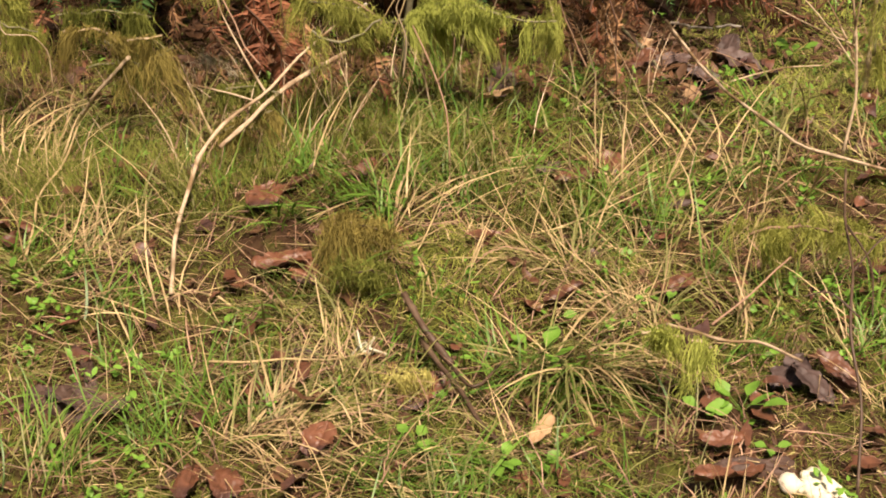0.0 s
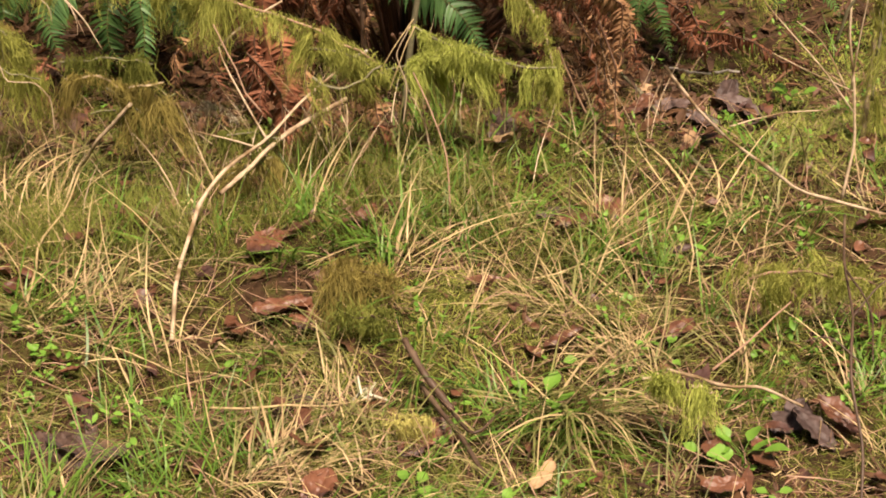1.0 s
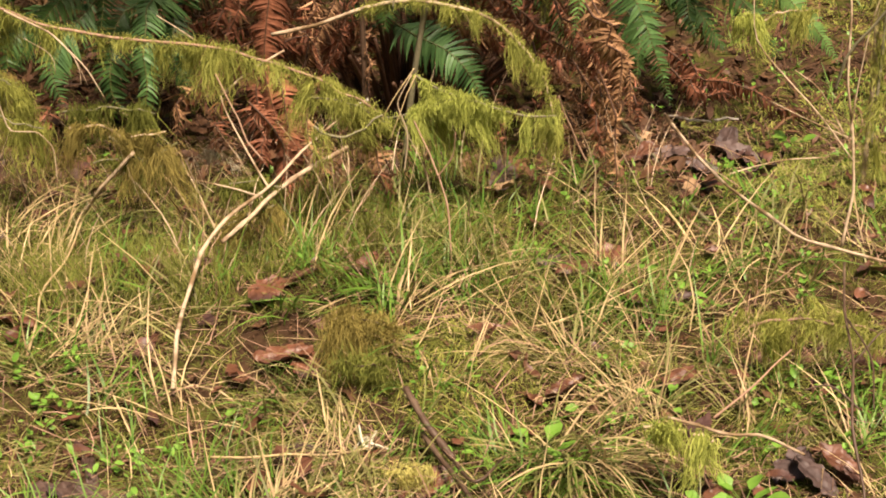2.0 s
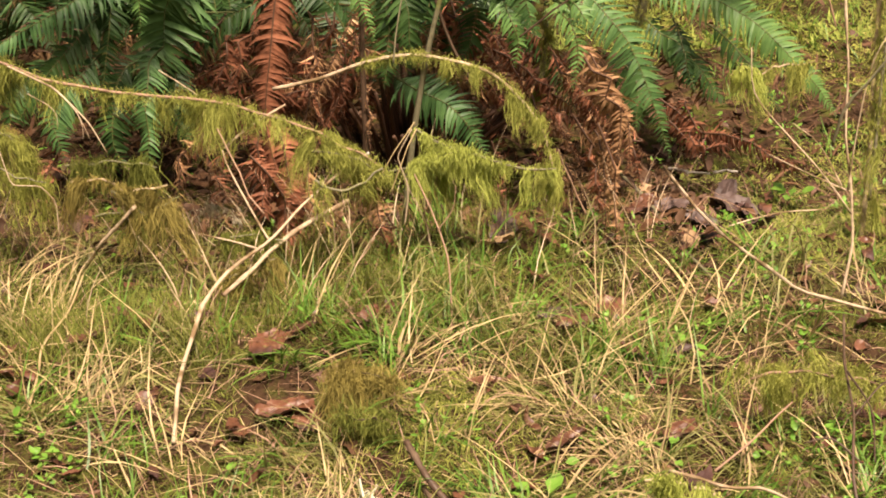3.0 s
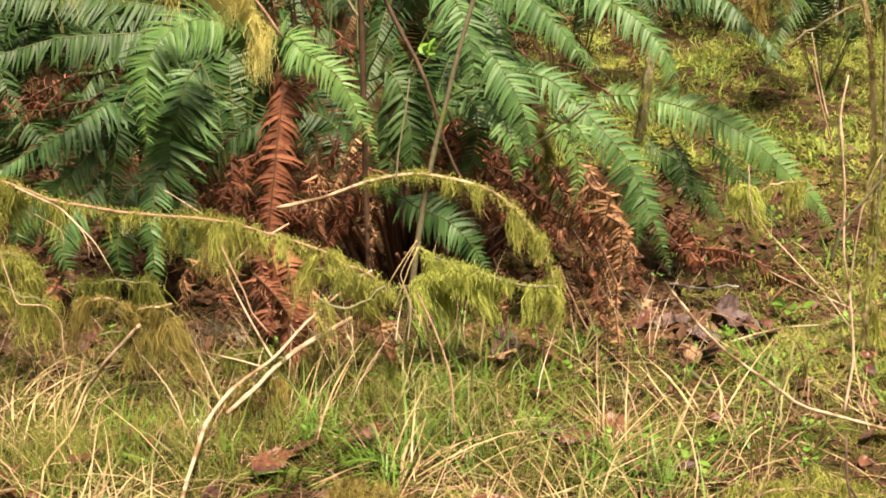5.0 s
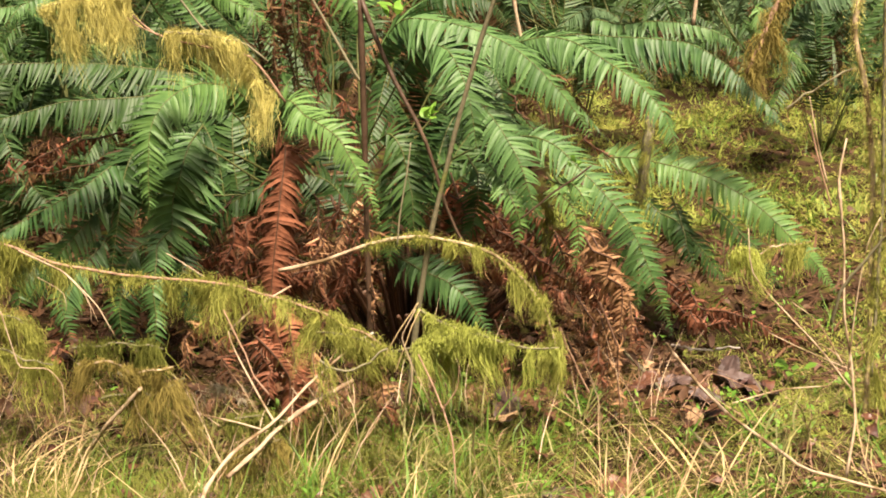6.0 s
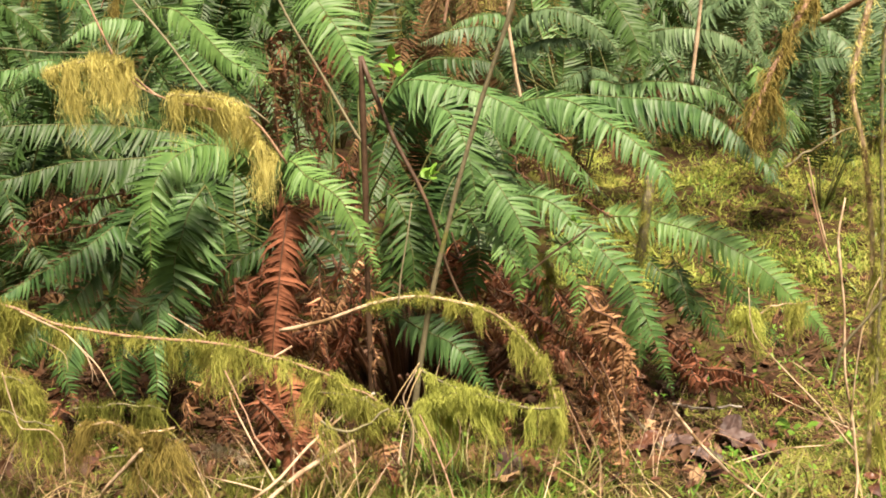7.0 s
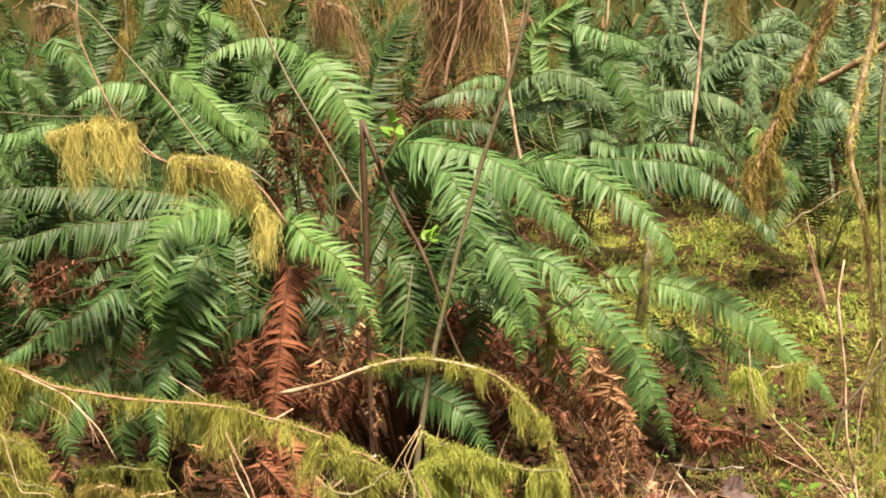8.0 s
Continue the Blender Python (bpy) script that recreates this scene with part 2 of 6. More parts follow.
# dark forest ring, mostly out of view, added to block low sky light
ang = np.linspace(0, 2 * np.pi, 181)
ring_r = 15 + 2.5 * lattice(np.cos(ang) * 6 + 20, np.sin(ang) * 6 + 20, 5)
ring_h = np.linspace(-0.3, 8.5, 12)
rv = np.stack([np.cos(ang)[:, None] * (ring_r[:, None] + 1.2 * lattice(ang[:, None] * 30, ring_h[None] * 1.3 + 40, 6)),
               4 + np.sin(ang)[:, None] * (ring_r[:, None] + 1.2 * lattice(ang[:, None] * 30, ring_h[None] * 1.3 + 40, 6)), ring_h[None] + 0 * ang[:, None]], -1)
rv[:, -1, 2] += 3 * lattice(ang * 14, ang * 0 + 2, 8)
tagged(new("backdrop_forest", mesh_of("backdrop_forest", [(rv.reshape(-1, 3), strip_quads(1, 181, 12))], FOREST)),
       "dark green forest backdrop ring, added to block low sky light", "backdrop", kind="structure")


def on(x, y, up=0.0):
    return (x, y, float(ground_z(x, y)) + up)


# ---- grass, straw, moss and litter that nobody could count ----
# trampled or litter-covered spots with hardly any grass: x, y, half widths
HOLES = [((-0.400, 3.480, 0.000), 0.24, 0.22), ((-0.400, 2.930, 0.000), 0.10, 0.09), ((-0.690, 2.160, 0.000), 0.15, 0.12), ((0.660, 2.120, 0.000), 0.18, 0.17), ((0.480, 1.940, 0.000), 0.16, 0.06), ((0.721, 3.898, 0.000), 0.30, 0.24), ((0.182, 3.768, 0.000), 0.14, 0.14), ((-0.676, 2.201, 0.000), 0.09, 0.08), ((0.678, 2.247, 0.000), 0.07, 0.06), ((0.497, 1.942, 0.000), 0.08, 0.04), ((-0.422, 1.958, 0.000), 0.06, 0.06),
         ((-0.354, 2.701, 0.000), 0.12, 0.09), ((0.372, 3.117, 0.000), 0.12, 0.09), ((-0.722, 2.405, 0.000), 0.04, 0.07), ((-0.046, 2.210, 0.000), 0.06, 0.06), ((-0.219, 2.037, 0.000), 0.05, 0.05), ((0.251, 2.581, 0.000), 0.05, 0.05)]


def scatter(n, patch, seed, x_lo=-2.2, x_hi=2.4, y_lo=1.6, y_hi=5.0, power=1.0, gaps=0.42, fan=1):
    """Places on the floor inside a fan in front of the viewer, denser where a patch noise is high."""
    g = np.random.default_rng(seed)
    m = n * 6
    y = y_lo + (y_hi - y_lo) * g.random(m)
    x = (x_lo + (x_hi - x_lo) * g.random(m))
    keep = (np.abs(x) < 0.42 * y + 0.12) if fan else ((np.abs(x) > 0.40 * y + 0.08) | (y < 1.7)) & (np.hypot(x, y + 0.1) > 0.3)
    d = lattice(x * patch + 9, y * patch + 4, seed)
    keep &= g.random(m) < d ** power
    if gaps:
        for (hx, hy, _), rx, ry in HOLES:
            keep &= np.hypot((x - hx) / rx, (y - hy) / ry) + 0.5 * (lattice(x * 13, y * 13, 71) - 0.5) + 0.25 * g.random(m) > 0.95
        keep &= lattice(x * 4.2 + 31, y * 3.6 + 17, 99) * 0.6 + lattice(x * 11 + 3, y * 10 + 7, 98) * 0.5 > gaps + 0.1 * g.random(m)
    x, y = x[keep][:n], y[keep][:n]
    return np.stack([x, y, ground_z(x, y)], 1), g


def bunches(n, each, patch, seed, spread_by=0.022, **where):
    """Places in bunches of blades that lean one way, a few loose ones between them, and the way each leans."""
    mid, g = scatter(n, patch, seed, **where)
    k = np.repeat(np.arange(len(mid)), g.integers(2, each, len(mid)))
    x, y = mid[k, 0] + g.normal(0, spread_by, len(k)), mid[k, 1] + g.normal(0, spread_by, len(k))
    az = g.uniform(0, 6.28, len(mid))[k] + g.normal(0, 0.42, len(k))
    return np.stack([x, y, ground_z(x, y)], 1), az, g, np.clip(y / 2.6, 0.7, 1.12)


def blades(root, g, height, width, lean, segs=5, bend=1.0, az0=None, stray=0.8):
    n = len(root)
    az = az0 + g.normal(0, stray, n) if az0 is not None else 9 * lattice(root[:, 0] * 2.3, root[:, 1] * 2.3, 44) + g.normal(0, 1.5, n) if n > 400 else g.uniform(0, 2 * np.pi, n)
    d = np.stack([np.cos(az), np.sin(az), np.zeros(n)], 1)
    side = np.stack([-np.sin(az), np.cos(az), g.normal(0, 0.25, n)], 1)
    u = np.linspace(0, 1, segs)[None, :, None]
    h = height[:, None, None]
    a0 = lean[:, None, None]
    ang = np.minimum(a0 + bend * g.uniform(0.3, 1.1, n)[:, None, None] * u, 2.0)
    step = h / (segs - 1)
    inc = step * (np.sin(ang) * d[:, None] + np.cos(ang) * np.array([0, 0, 1.0]))
    p = root[:, None] + np.concatenate([np.zeros((n, 1, 3)), np.cumsum(inc[:, 1:], 1)], 1)
    sway = g.normal(0, 0.16, (n, 1, 1)) * h * u ** 2 * side[:, None] + g.normal(0, 0.03, (n, 1, 1)) * h * np.sin(u * 4.5) * side[:, None]
    p = p + sway
    gz = ground_z(p[..., 0], p[..., 1]) + 0.004
    p[..., 2] = np.maximum(p[..., 2], gz)
    prof = np.interp(np.linspace(0, 1, segs), [0, 0.25, 0.6, 1], [0.7, 1, 0.8, 0.06])
    return ribbons(p, unit(side)[:, None], width, prof)


def stuff(name, chunks, mat, label, category):
    return tagged(new(name, mesh_of(name, chunks, mat)), label, category, kind="stuff")


root, az, g, far = bunches(430, 15, 3.4, 11, y_hi=3.7, power=2.4)
n = len(root)
stuff("grass", [blades(root, g, g.uniform(0.05, 0.20, n) * far, g.uniform(0.0022, 0.0056, n) * far, g.uniform(0.05, 0.9, n), bend=1.2, az0=az, stray=0.1)],
      GRASS, "fresh green grass blades growing through moss", "grass")
root, az, g, far = bunches(250, 15, 2.6, 12, y_hi=3.5, power=1.6, gaps=0.24)
n = len(root)
stuff("olive_grass", [blades(root, g, g.uniform(0.08, 0.26, n) * far, g.uniform(0.0022, 0.0050, n) * far, g.uniform(0.2, 1.2, n), bend=1.3, az0=az, stray=0.1)],
      OLIVE, "olive half-withered grass blades lying over", "grass")
root, az, g, far = bunches(300, 11, 2.8, 13, 0.03, y_hi=3.35, power=1.6, gaps=0.15)
n = len(root)
stuff("dry_grass", [blades(root, g, g.uniform(0.05, 0.28, n) * far, g.uniform(0.0016, 0.0046, n) * far, g.uniform(0.2, 1.55, n), bend=0.7, az0=az, stray=0.25)],
      STRAW, "pale dry straw-coloured grass lying flat", "dry grass")
root, g = scatter(40000, 4.5, 14, y_hi=4.0, power=1.4, gaps=0.28)
n = len(root)
stuff("ground_moss", [blades(root, g, g.uniform(0.012, 0.055, n), g.uniform(0.0010, 0.0022, n), g.uniform(0.0, 1.2, n), segs=4, bend=1.4)],
      MOSS_GREEN, "olive feathery moss covering the damp soil", "moss")
root, g = scatter(22000, 3.6, 15, y_hi=4.0, power=3.0, gaps=0.46)
n = len(root)
stuff("green_moss", [blades(root, g, g.uniform(0.01, 0.045, n), g.uniform(0.0014, 0.003, n), g.uniform(0.0, 1.3, n), segs=4, bend=1.6)],
      MOSS, "yellow-green moss cushions between the grass", "moss")
root, g = scatter(30000, 4.0, 20, y_hi=5.5, x_lo=-2.6, x_hi=2.6, power=0.6, gaps=0)
n = len(root)
root[:, 2] += g.uniform(0.003, 0.02, n)
stuff("plant_debris", [blades(root, g, g.uniform(0.006, 0.04, n), g.uniform(0.0012, 0.005, n), g.uniform(0.9, 1.7, n), segs=3, bend=0.4)],
      LITTER, "brown broken bits of twigs and leaves on the soil", "plant debris")
root, g = scatter(52000, 6.0, 22, y_hi=4.2, power=1.1, gaps=0)
n = len(root)
stuff("straw_bits", [blades(root[::9] + (0, 0, 0.012), g, g.uniform(0.008, 0.045, len(root[::9])), g.uniform(0.0012, 0.0032, len(root[::9])), g.uniform(1.0, 1.7, len(root[::9])), segs=3, bend=0.3)],
      STRAW, "short broken bits of straw in the moss", "plant debris")
stuff("low_moss", [blades(root, g, g.uniform(0.008, 0.038, n), g.uniform(0.0010, 0.0022, n), g.uniform(0.1, 1.4, n), segs=4, bend=1.4)],
      MOSS_GREEN, "thin green moss creeping over soil and leaves", "moss")
root, g = scatter(2600, 5.0, 23, y_hi=4.2, power=0.8, gaps=0)
n = len(root)
root[:, 2] += g.uniform(0.003, 0.035, n)
stuff("withered_grass", [blades(root, g, g.uniform(0.04, 0.17, n), g.uniform(0.0014, 0.0034, n), g.uniform(0.9, 1.7, n), segs=4, bend=0.3, az0=g.uniform(0, 6.28, n))],
      TWIG_RED, "thin brown withered blades lying criss-cross", "dry grass")
root, g = scatter(170, 3.0, 41, x_lo=-1.3, x_hi=0.6, y_lo=3.0, y_hi=3.7, power=0.6, gaps=0)
n = len(root)
stuff("dry_stalks", [blades(root, g, g.uniform(0.10, 0.38, n), g.uniform(0.0020, 0.0042, n), g.uniform(0.0, 0.7, n), segs=6, bend=0.5)],
      TWIG_PALE, "thin pale dry stalks standing before the fern", "dry grass")
root, g = scatter(9000, 3.2, 42, x_lo=-1.4, x_hi=0.5, y_lo=2.85, y_hi=3.65, power=2.2, gaps=0)
n = len(root)
stuff("hair_moss", [blades(root, g, g.uniform(0.03, 0.15, n), g.uniform(0.0011, 0.0022, n), g.uniform(0.0, 0.5, n), segs=5, bend=0.9)],
      MOSS_GREEN, "upright hair-like green moss before the fern", "moss")
root, g = scatter(2600, 3.0, 24, x_lo=0.9, x_hi=3.2, y_lo=3.9, y_hi=7.8, power=1.2, gaps=0.3)
n = len(root)
stuff("bank_grass", [blades(root, g, g.uniform(0.05, 0.16, n), g.uniform(0.002, 0.005, n), g.uniform(0.2, 1.2, n), bend=1.0)],
      GRASS, "green grass growing on the mossy bank", "grass")
root, g = scatter(2000, 3.0, 25, x_lo=0.9, x_hi=3.2, y_lo=3.9, y_hi=7.8, power=1.2, gaps=0.2)
n = len(root)
root[:, 2] += g.uniform(0.003, 0.03, n)
stuff("bank_debris", [blades(root, g, g.uniform(0.03, 0.16, n), g.uniform(0.003, 0.012, n), g.uniform(1.0, 1.7, n), segs=4, bend=0.4)],
      LITTER, "brown leaf and twig bits on the mossy bank", "plant debris")
root, g = scatter(7000, 4.0, 43, x_lo=0.72, x_hi=1.5, y_lo=3.45, y_hi=4.4, power=1.3, gaps=0)
n = len(root)
stuff("moss_patch", [blades(root, g, g.uniform(0.010, 0.045, n), g.uniform(0.0014, 0.003, n), g.uniform(0.0, 1.2, n), segs=4, bend=1.4)],
      MOSS_BRIGHT, "bright green moss patch beside the fallen stick", "moss")
root, g = scatter(18000, 1.6, 16, x_lo=0.45, x_hi=4.0, y_lo=5.6, y_hi=9.5, power=1.2, gaps=0.36)
n = len(root)
stuff("far_moss", [blades(root, g, g.uniform(0.02, 0.08, n), g.uniform(0.005, 0.011, n), g.uniform(0.0, 1.3, n), segs=3)],
      MOSS_BRIGHT, "bright yellow-green moss carpet behind the ferns", "moss")
root, g = scatter(40000, 1.8, 21, x_lo=0.74, x_hi=3.2, y_lo=3.3, y_hi=7.8, power=0.9, gaps=0.34)
# moss left out in an oval; dark soil there stands in for shade
root = root[np.hypot((root[:, 0] - 1.02) / 0.34, (root[:, 1] - 4.95) / 0.62) + 0.5 * (lattice(root[:, 0] * 9, root[:, 1] * 9, 72) - 0.5) > 1.0]
n = len(root)
stuff("moss_bank", [blades(root, g, g.uniform(0.01, 0.045, n), g.uniform(0.003, 0.007, n), g.uniform(0.0, 1.3, n), segs=3, bend=1.5)],
      MOSS, "sunlit yellow-green moss bank beside the fern", "moss")
# undergrowth in the shaded fern green, so its darkness is painted
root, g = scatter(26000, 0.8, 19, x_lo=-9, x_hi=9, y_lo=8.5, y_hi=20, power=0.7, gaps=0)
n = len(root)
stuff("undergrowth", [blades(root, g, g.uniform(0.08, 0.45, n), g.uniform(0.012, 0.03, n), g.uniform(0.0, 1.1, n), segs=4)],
      FROND_SHADED, "low green undergrowth far behind, shade put in its colour", "undergrowth")


# the same floor goes on to both sides and behind
for name, count, lo, hi, wid, lean, m, label, cat in [
        ("side_grass", 24000, 0.06, 0.23, (0.004, 0.009), (0.1, 1.0), GRASS, "green grass at the sides of the clearing", "grass"),
        ("side_dry_grass", 15000, 0.06, 0.3, (0.003, 0.007), (0.3, 1.5), STRAW, "dry straw grass at the sides of the clearing", "dry grass"),
        ("side_moss", 70000, 0.03, 0.11, (0.006, 0.016), (0.0, 1.3), MOSS_GREEN, "dull green moss at the sides of the clearing", "moss"),
        ("side_debris", 14000, 0.04, 0.12, (0.008, 0.03), (1.2, 1.7), LITTER, "brown leaf debris at the sides of the clearing", "plant debris")]:
    root, g = scatter(count, 1.5, 200 + count % 97 + len(name), x_lo=-6, x_hi=6, y_lo=-4.0, y_hi=9.0, power=1.2, gaps=0.3, fan=0)
    n = len(root)
    stuff(name, [blades(root, g, g.uniform(lo, hi, n), g.uniform(*wid, n), g.uniform(*lean, n), segs=3, bend=1.0)], m, label, cat)


def leaf_shape(root, g, length, wide, up, az, curl, crumple=0.03):
    """Broad leaves: folded blades lying or standing."""
    n = len(root)
    u = np.linspace(0, 1, 6)
    d = np.stack([np.cos(az) * np.cos(up), np.sin(az) * np.cos(up), np.sin(up)], 1)
    s = np.stack([-np.sin(az), np.cos(az), g.normal(0, 0.3, n)], 1)
    s = unit(s - d * (s * d).sum(1, keepdims=True))
    nr = np.cross(d, s)
    p = root[:, None] + d[:, None] * (u[None, :, None] * length[:, None, None]) + nr[:, None] * (np.sin(u * np.pi)[None, :, None] * (curl * length)[:, None, None])
    prof = np.array([0.12, 0.72, 1.0, 0.92, 0.6, 0.05])
    v, q = ribbons(p, s[:, None], wide, prof, 0.25, nr[:, None])
    return v + g.normal(0, 1, v.shape) * (wide * crumple)[:, None, None], q


root, g = scatter(4200, 2.3, 17, y_hi=7.0, x_lo=-3, x_hi=3, power=0.7, gaps=0)
n = len(root)
root[:, 2] += 0.004
stuff("leaf_litter", [leaf_shape(root, g, g.uniform(0.015, 0.065, n), g.uniform(0.010, 0.04, n), g.normal(0.06, 0.28, n), g.uniform(0, 6.28, n), g.normal(0, 0.16, n), 0.07)],
      LITTER, "brown rotting leaves flat on the soil", "leaf litter")
root, g = scatter(330, 5.0, 26, y_hi=4.0, power=1.5, gaps=0)
n = len(root)
root[:, 2] += g.uniform(0.010, 0.035, n)
stuff("fallen_leaves", [leaf_shape(root, g, g.uniform(0.03, 0.08, n), g.uniform(0.015, 0.045, n), g.normal(0.03, 0.16, n), g.uniform(0, 6.28, n), g.normal(0, 0.12, n), 0.10)],
      DEAD_LEAF, "reddish brown dead leaves caught in the grass", "leaf litter")
root, g = scatter(1100, 3.0, 27, x_lo=-1.5, x_hi=0.85, y_lo=3.5, y_hi=4.8, power=0.5, gaps=0)
n = len(root)
root[:, 2] += g.uniform(0.004, 0.04, n)
stuff("fern_litter", [leaf_shape(root, g, g.uniform(0.03, 0.10, n), g.uniform(0.010, 0.04, n), g.normal(0.1, 0.35, n), g.uniform(0, 6.28, n), g.normal(0, 0.16, n), 0.08)],
      LITTER, "dark rotting leaves under the fern", "leaf litter")
root, g = scatter(3000, 3.0, 28, x_lo=-1.4, x_hi=0.62, y_lo=3.55, y_hi=4.8, power=0.6, gaps=0)
n = len(root)
root[:, 2] += g.uniform(0.004, 0.05, n)
stuff("fern_debris", [blades(root, g, g.uniform(0.02, 0.10, n), g.uniform(0.002, 0.006, n), g.uniform(0.9, 1.7, n), segs=4, bend=0.6)],
      OLD_FROND, "brown fallen fern leaflets under the fern", "plant debris")
root, g = scatter(620, 3.6, 18, power=3.0, gaps=0.3)
n = len(root)
k = np.repeat(np.arange(n), 7)
r2 = root[k] + np.stack([g.normal(0, 0.012, len(k)), g.normal(0, 0.012, len(k)), g.uniform(0.006, 0.05, len(k))], 1)
m = len(k)
stuff("small_weeds", [leaf_shape(r2, g, g.uniform(0.007, 0.026, m), g.uniform(0.005, 0.015, m), g.uniform(-0.2, 1.0, m), g.uniform(0, 6.28, m), g.normal(0, 0.1, m))],
      WEED, "tiny bright green weed leaves in patches", "small weeds")


# leafy thicket at the foot of the far forest; its green is darkened as shade
g = np.random.default_rng(31)
n = 5200
az = g.uniform(0.2, math.pi - 0.2, n)
rad = g.uniform(8.5, 12.0, n)
up = 3.6 * g.random(n) ** 1.6 * (0.35 + 0.9 * lattice(az * 14, az * 0 + 5, 33))
root = np.stack([np.cos(az) * rad, 3.5 + np.sin(az) * rad, up], 1)
for name, share, m, label in [("thicket", g.random(n) < 0.6, FROND_SHADED, "green leafy thicket far behind, shade put in its colour"), ("withered_thicket", g.random(n) < 0.35, OLD_FROND, "brown withered foliage far behind")]:
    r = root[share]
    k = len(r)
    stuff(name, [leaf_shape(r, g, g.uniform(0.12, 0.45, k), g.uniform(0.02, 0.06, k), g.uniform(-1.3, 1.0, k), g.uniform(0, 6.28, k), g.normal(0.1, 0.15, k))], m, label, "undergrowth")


# ---- sword ferns ----



def pinna_template(width=0.122, sickle=0.15, sag=0.26, ears=True, coarse=False):
    """One leaflet of unit length along x: a folded, slightly curved lance."""
    u = np.array([0.0, 0.35, 1.0]) if coarse else np.array([0.0, 0.14, 0.45, 0.78, 1.0])
    half = width * 0.5 * (np.array([0.8, 1.0, 0.04]) if coarse else np.array([0.6, 1.0, 0.85, 0.48, 0.02]))
    mid = np.stack([u, sickle * u ** 2, -sag * u ** 2], 1)
    up = mid + np.stack([0 * u, half * (1.25 if ears else 1), 0.32 * half], 1)
    lo = mid + np.stack([0 * u, -half, 0.32 * half], 1)
    return np.stack([lo, mid, up], 1).reshape(-1, 3), strip_quads(1, len(u), 3)


LEAFLET_V, LEAFLET_Q = pinna_template()
COARSE_V, COARSE_Q = pinna_template(0.112, coarse=True)
WITHERED_V, WITHERED_Q = pinna_template(0.105, 0.38, 0.42)
LEAFLET_MESH = {}


def leaflet_mesh(mat):
    if mat.name not in LEAFLET_MESH:
        for flip in (1, -1):
            LEAFLET_MESH.setdefault(mat.name, []).append(mesh_of("leaflet", [(LEAFLET_V * (1, flip, 1), LEAFLET_Q)], mat))
    return LEAFLET_MESH[mat.name]


def frond(fern, points, reach, mat=None, face=0.45, bare=0.16, sag=0.25, seed=0, dead=0.0, pitch=0.0145, singly=False, stalk=None, thick=0.0035, label="", fullness=1.0, blunt=False):
    """A frond under a fern: a tapered stalk through the points with two rows of leaflets up to `reach` metres long.
    face: how far its upper side is turned to the south instead of lying across the arch. dead: how withered and curled it is."""
    g = np.random.default_rng(seed + 100)
    mat = mat or FROND
    path = smooth_path(points, 40)
    length = np.linalg.norm(np.diff(path, axis=0), axis=1).sum()
    path = wiggled(path, 0.006 + 0.01 * dead, seed)
    t = tangents(path)
    # upper side: across the arch, turned partly towards the open south side
    up = np.array([0, 0, 1.0]) - t * t[:, 2:3]
    chord = path[-1] - path[0]
    flat = np.array([chord[0], chord[1], 0])
    flat = flat / max(np.linalg.norm(flat), 1e-6)
    arch = unit(np.cross(np.cross(flat, [0, 0, 1.0])[None] * np.ones((40, 1)), t))
    arch = np.where((arch * np.array([0, -0.3, 1.0])).sum(1, keepdims=True) < 0, -arch, arch) if dead < 0.01 else arch
    south = unit(np.array([[-0.0, -0.95, 0.35]]) - t * (np.array([[-0.0, -0.95, 0.35]]) * t).sum(1, keepdims=True))
    nrm = unit(arch * (1 - face) + south * face)
    nrm = unit(nrm - t * (nrm * t).sum(1, keepdims=True))
    side = np.cross(t, nrm)
    n = max(8, int(length * (1 - bare) / (pitch * 0.76)))
    u = bare + (1 - bare) * (np.arange(n) + 0.5) / n
    v = (u - bare) / (1 - bare)
    prof = np.interp(v, [0, 0.06, 0.2, 0.45, 0.75, 0.92, 1], [0.45, 0.72, 0.95, 1.0, 0.66, 0.30, 0.08])
    if blunt:
        prof = np.interp(v, [0, 0.1, 0.9, 1], [0.6, 1.0, 0.85, 0.5])
    at = u * 39
    i0 = np.minimum(at.astype(int), 38)
    fr = (at - i0)[:, None]

    def pick(a):
        return a[i0] * (1 - fr) + a[i0 + 1] * fr
    P, T, S, N = pick(path), unit(pick(t)), unit(pick(side)), unit(pick(nrm))
    org, mats3, flips = [], [], []
    for sgn in (1, -1):
        wave = lattice(v * 7 + 3 * sgn + seed, v * 0 + 0.5, seed + 5)[:, None] - 0.5
        fwd = (-0.05 if dead else 0.30) + 0.30 * v[:, None] ** 2 + 0.35 * wave + g.normal(0, 0.10 + 0.3 * dead, (n, 1))
        lift = lattice(v * 6 + 2 * sgn + seed, v * 0 + 1.5, seed + 6)[:, None] - 0.5
        down = sag + 0.55 * lift + g.normal(0, 0.12 + 0.3 * dead, (n, 1)) + 0.5 * dead
        X = unit(S * sgn + T * fwd - N * down)
        Y = unit(T - X * (T * X).sum(1, keepdims=True))
        Z = np.cross(X, Y) * sgn
        roll = (0.7 * wave + g.normal(0.0, 0.28 + 0.6 * dead, (n, 1))) * (0.3 if 0 < dead < 0.15 else 1)
        Y, Z = Y * np.cos(roll) + Z * np.sin(roll), Z * np.cos(roll) - Y * np.sin(roll)
        L = 1.08 * reach * prof * g.uniform(0.80, 1.08, n) * (1 - 0.25 * dead * g.random(n))
        wid = L * np.clip(0.085 / np.maximum(L, 0.02), 0.9, 2.2) ** 0.6
        keep = g.random(n) < fullness
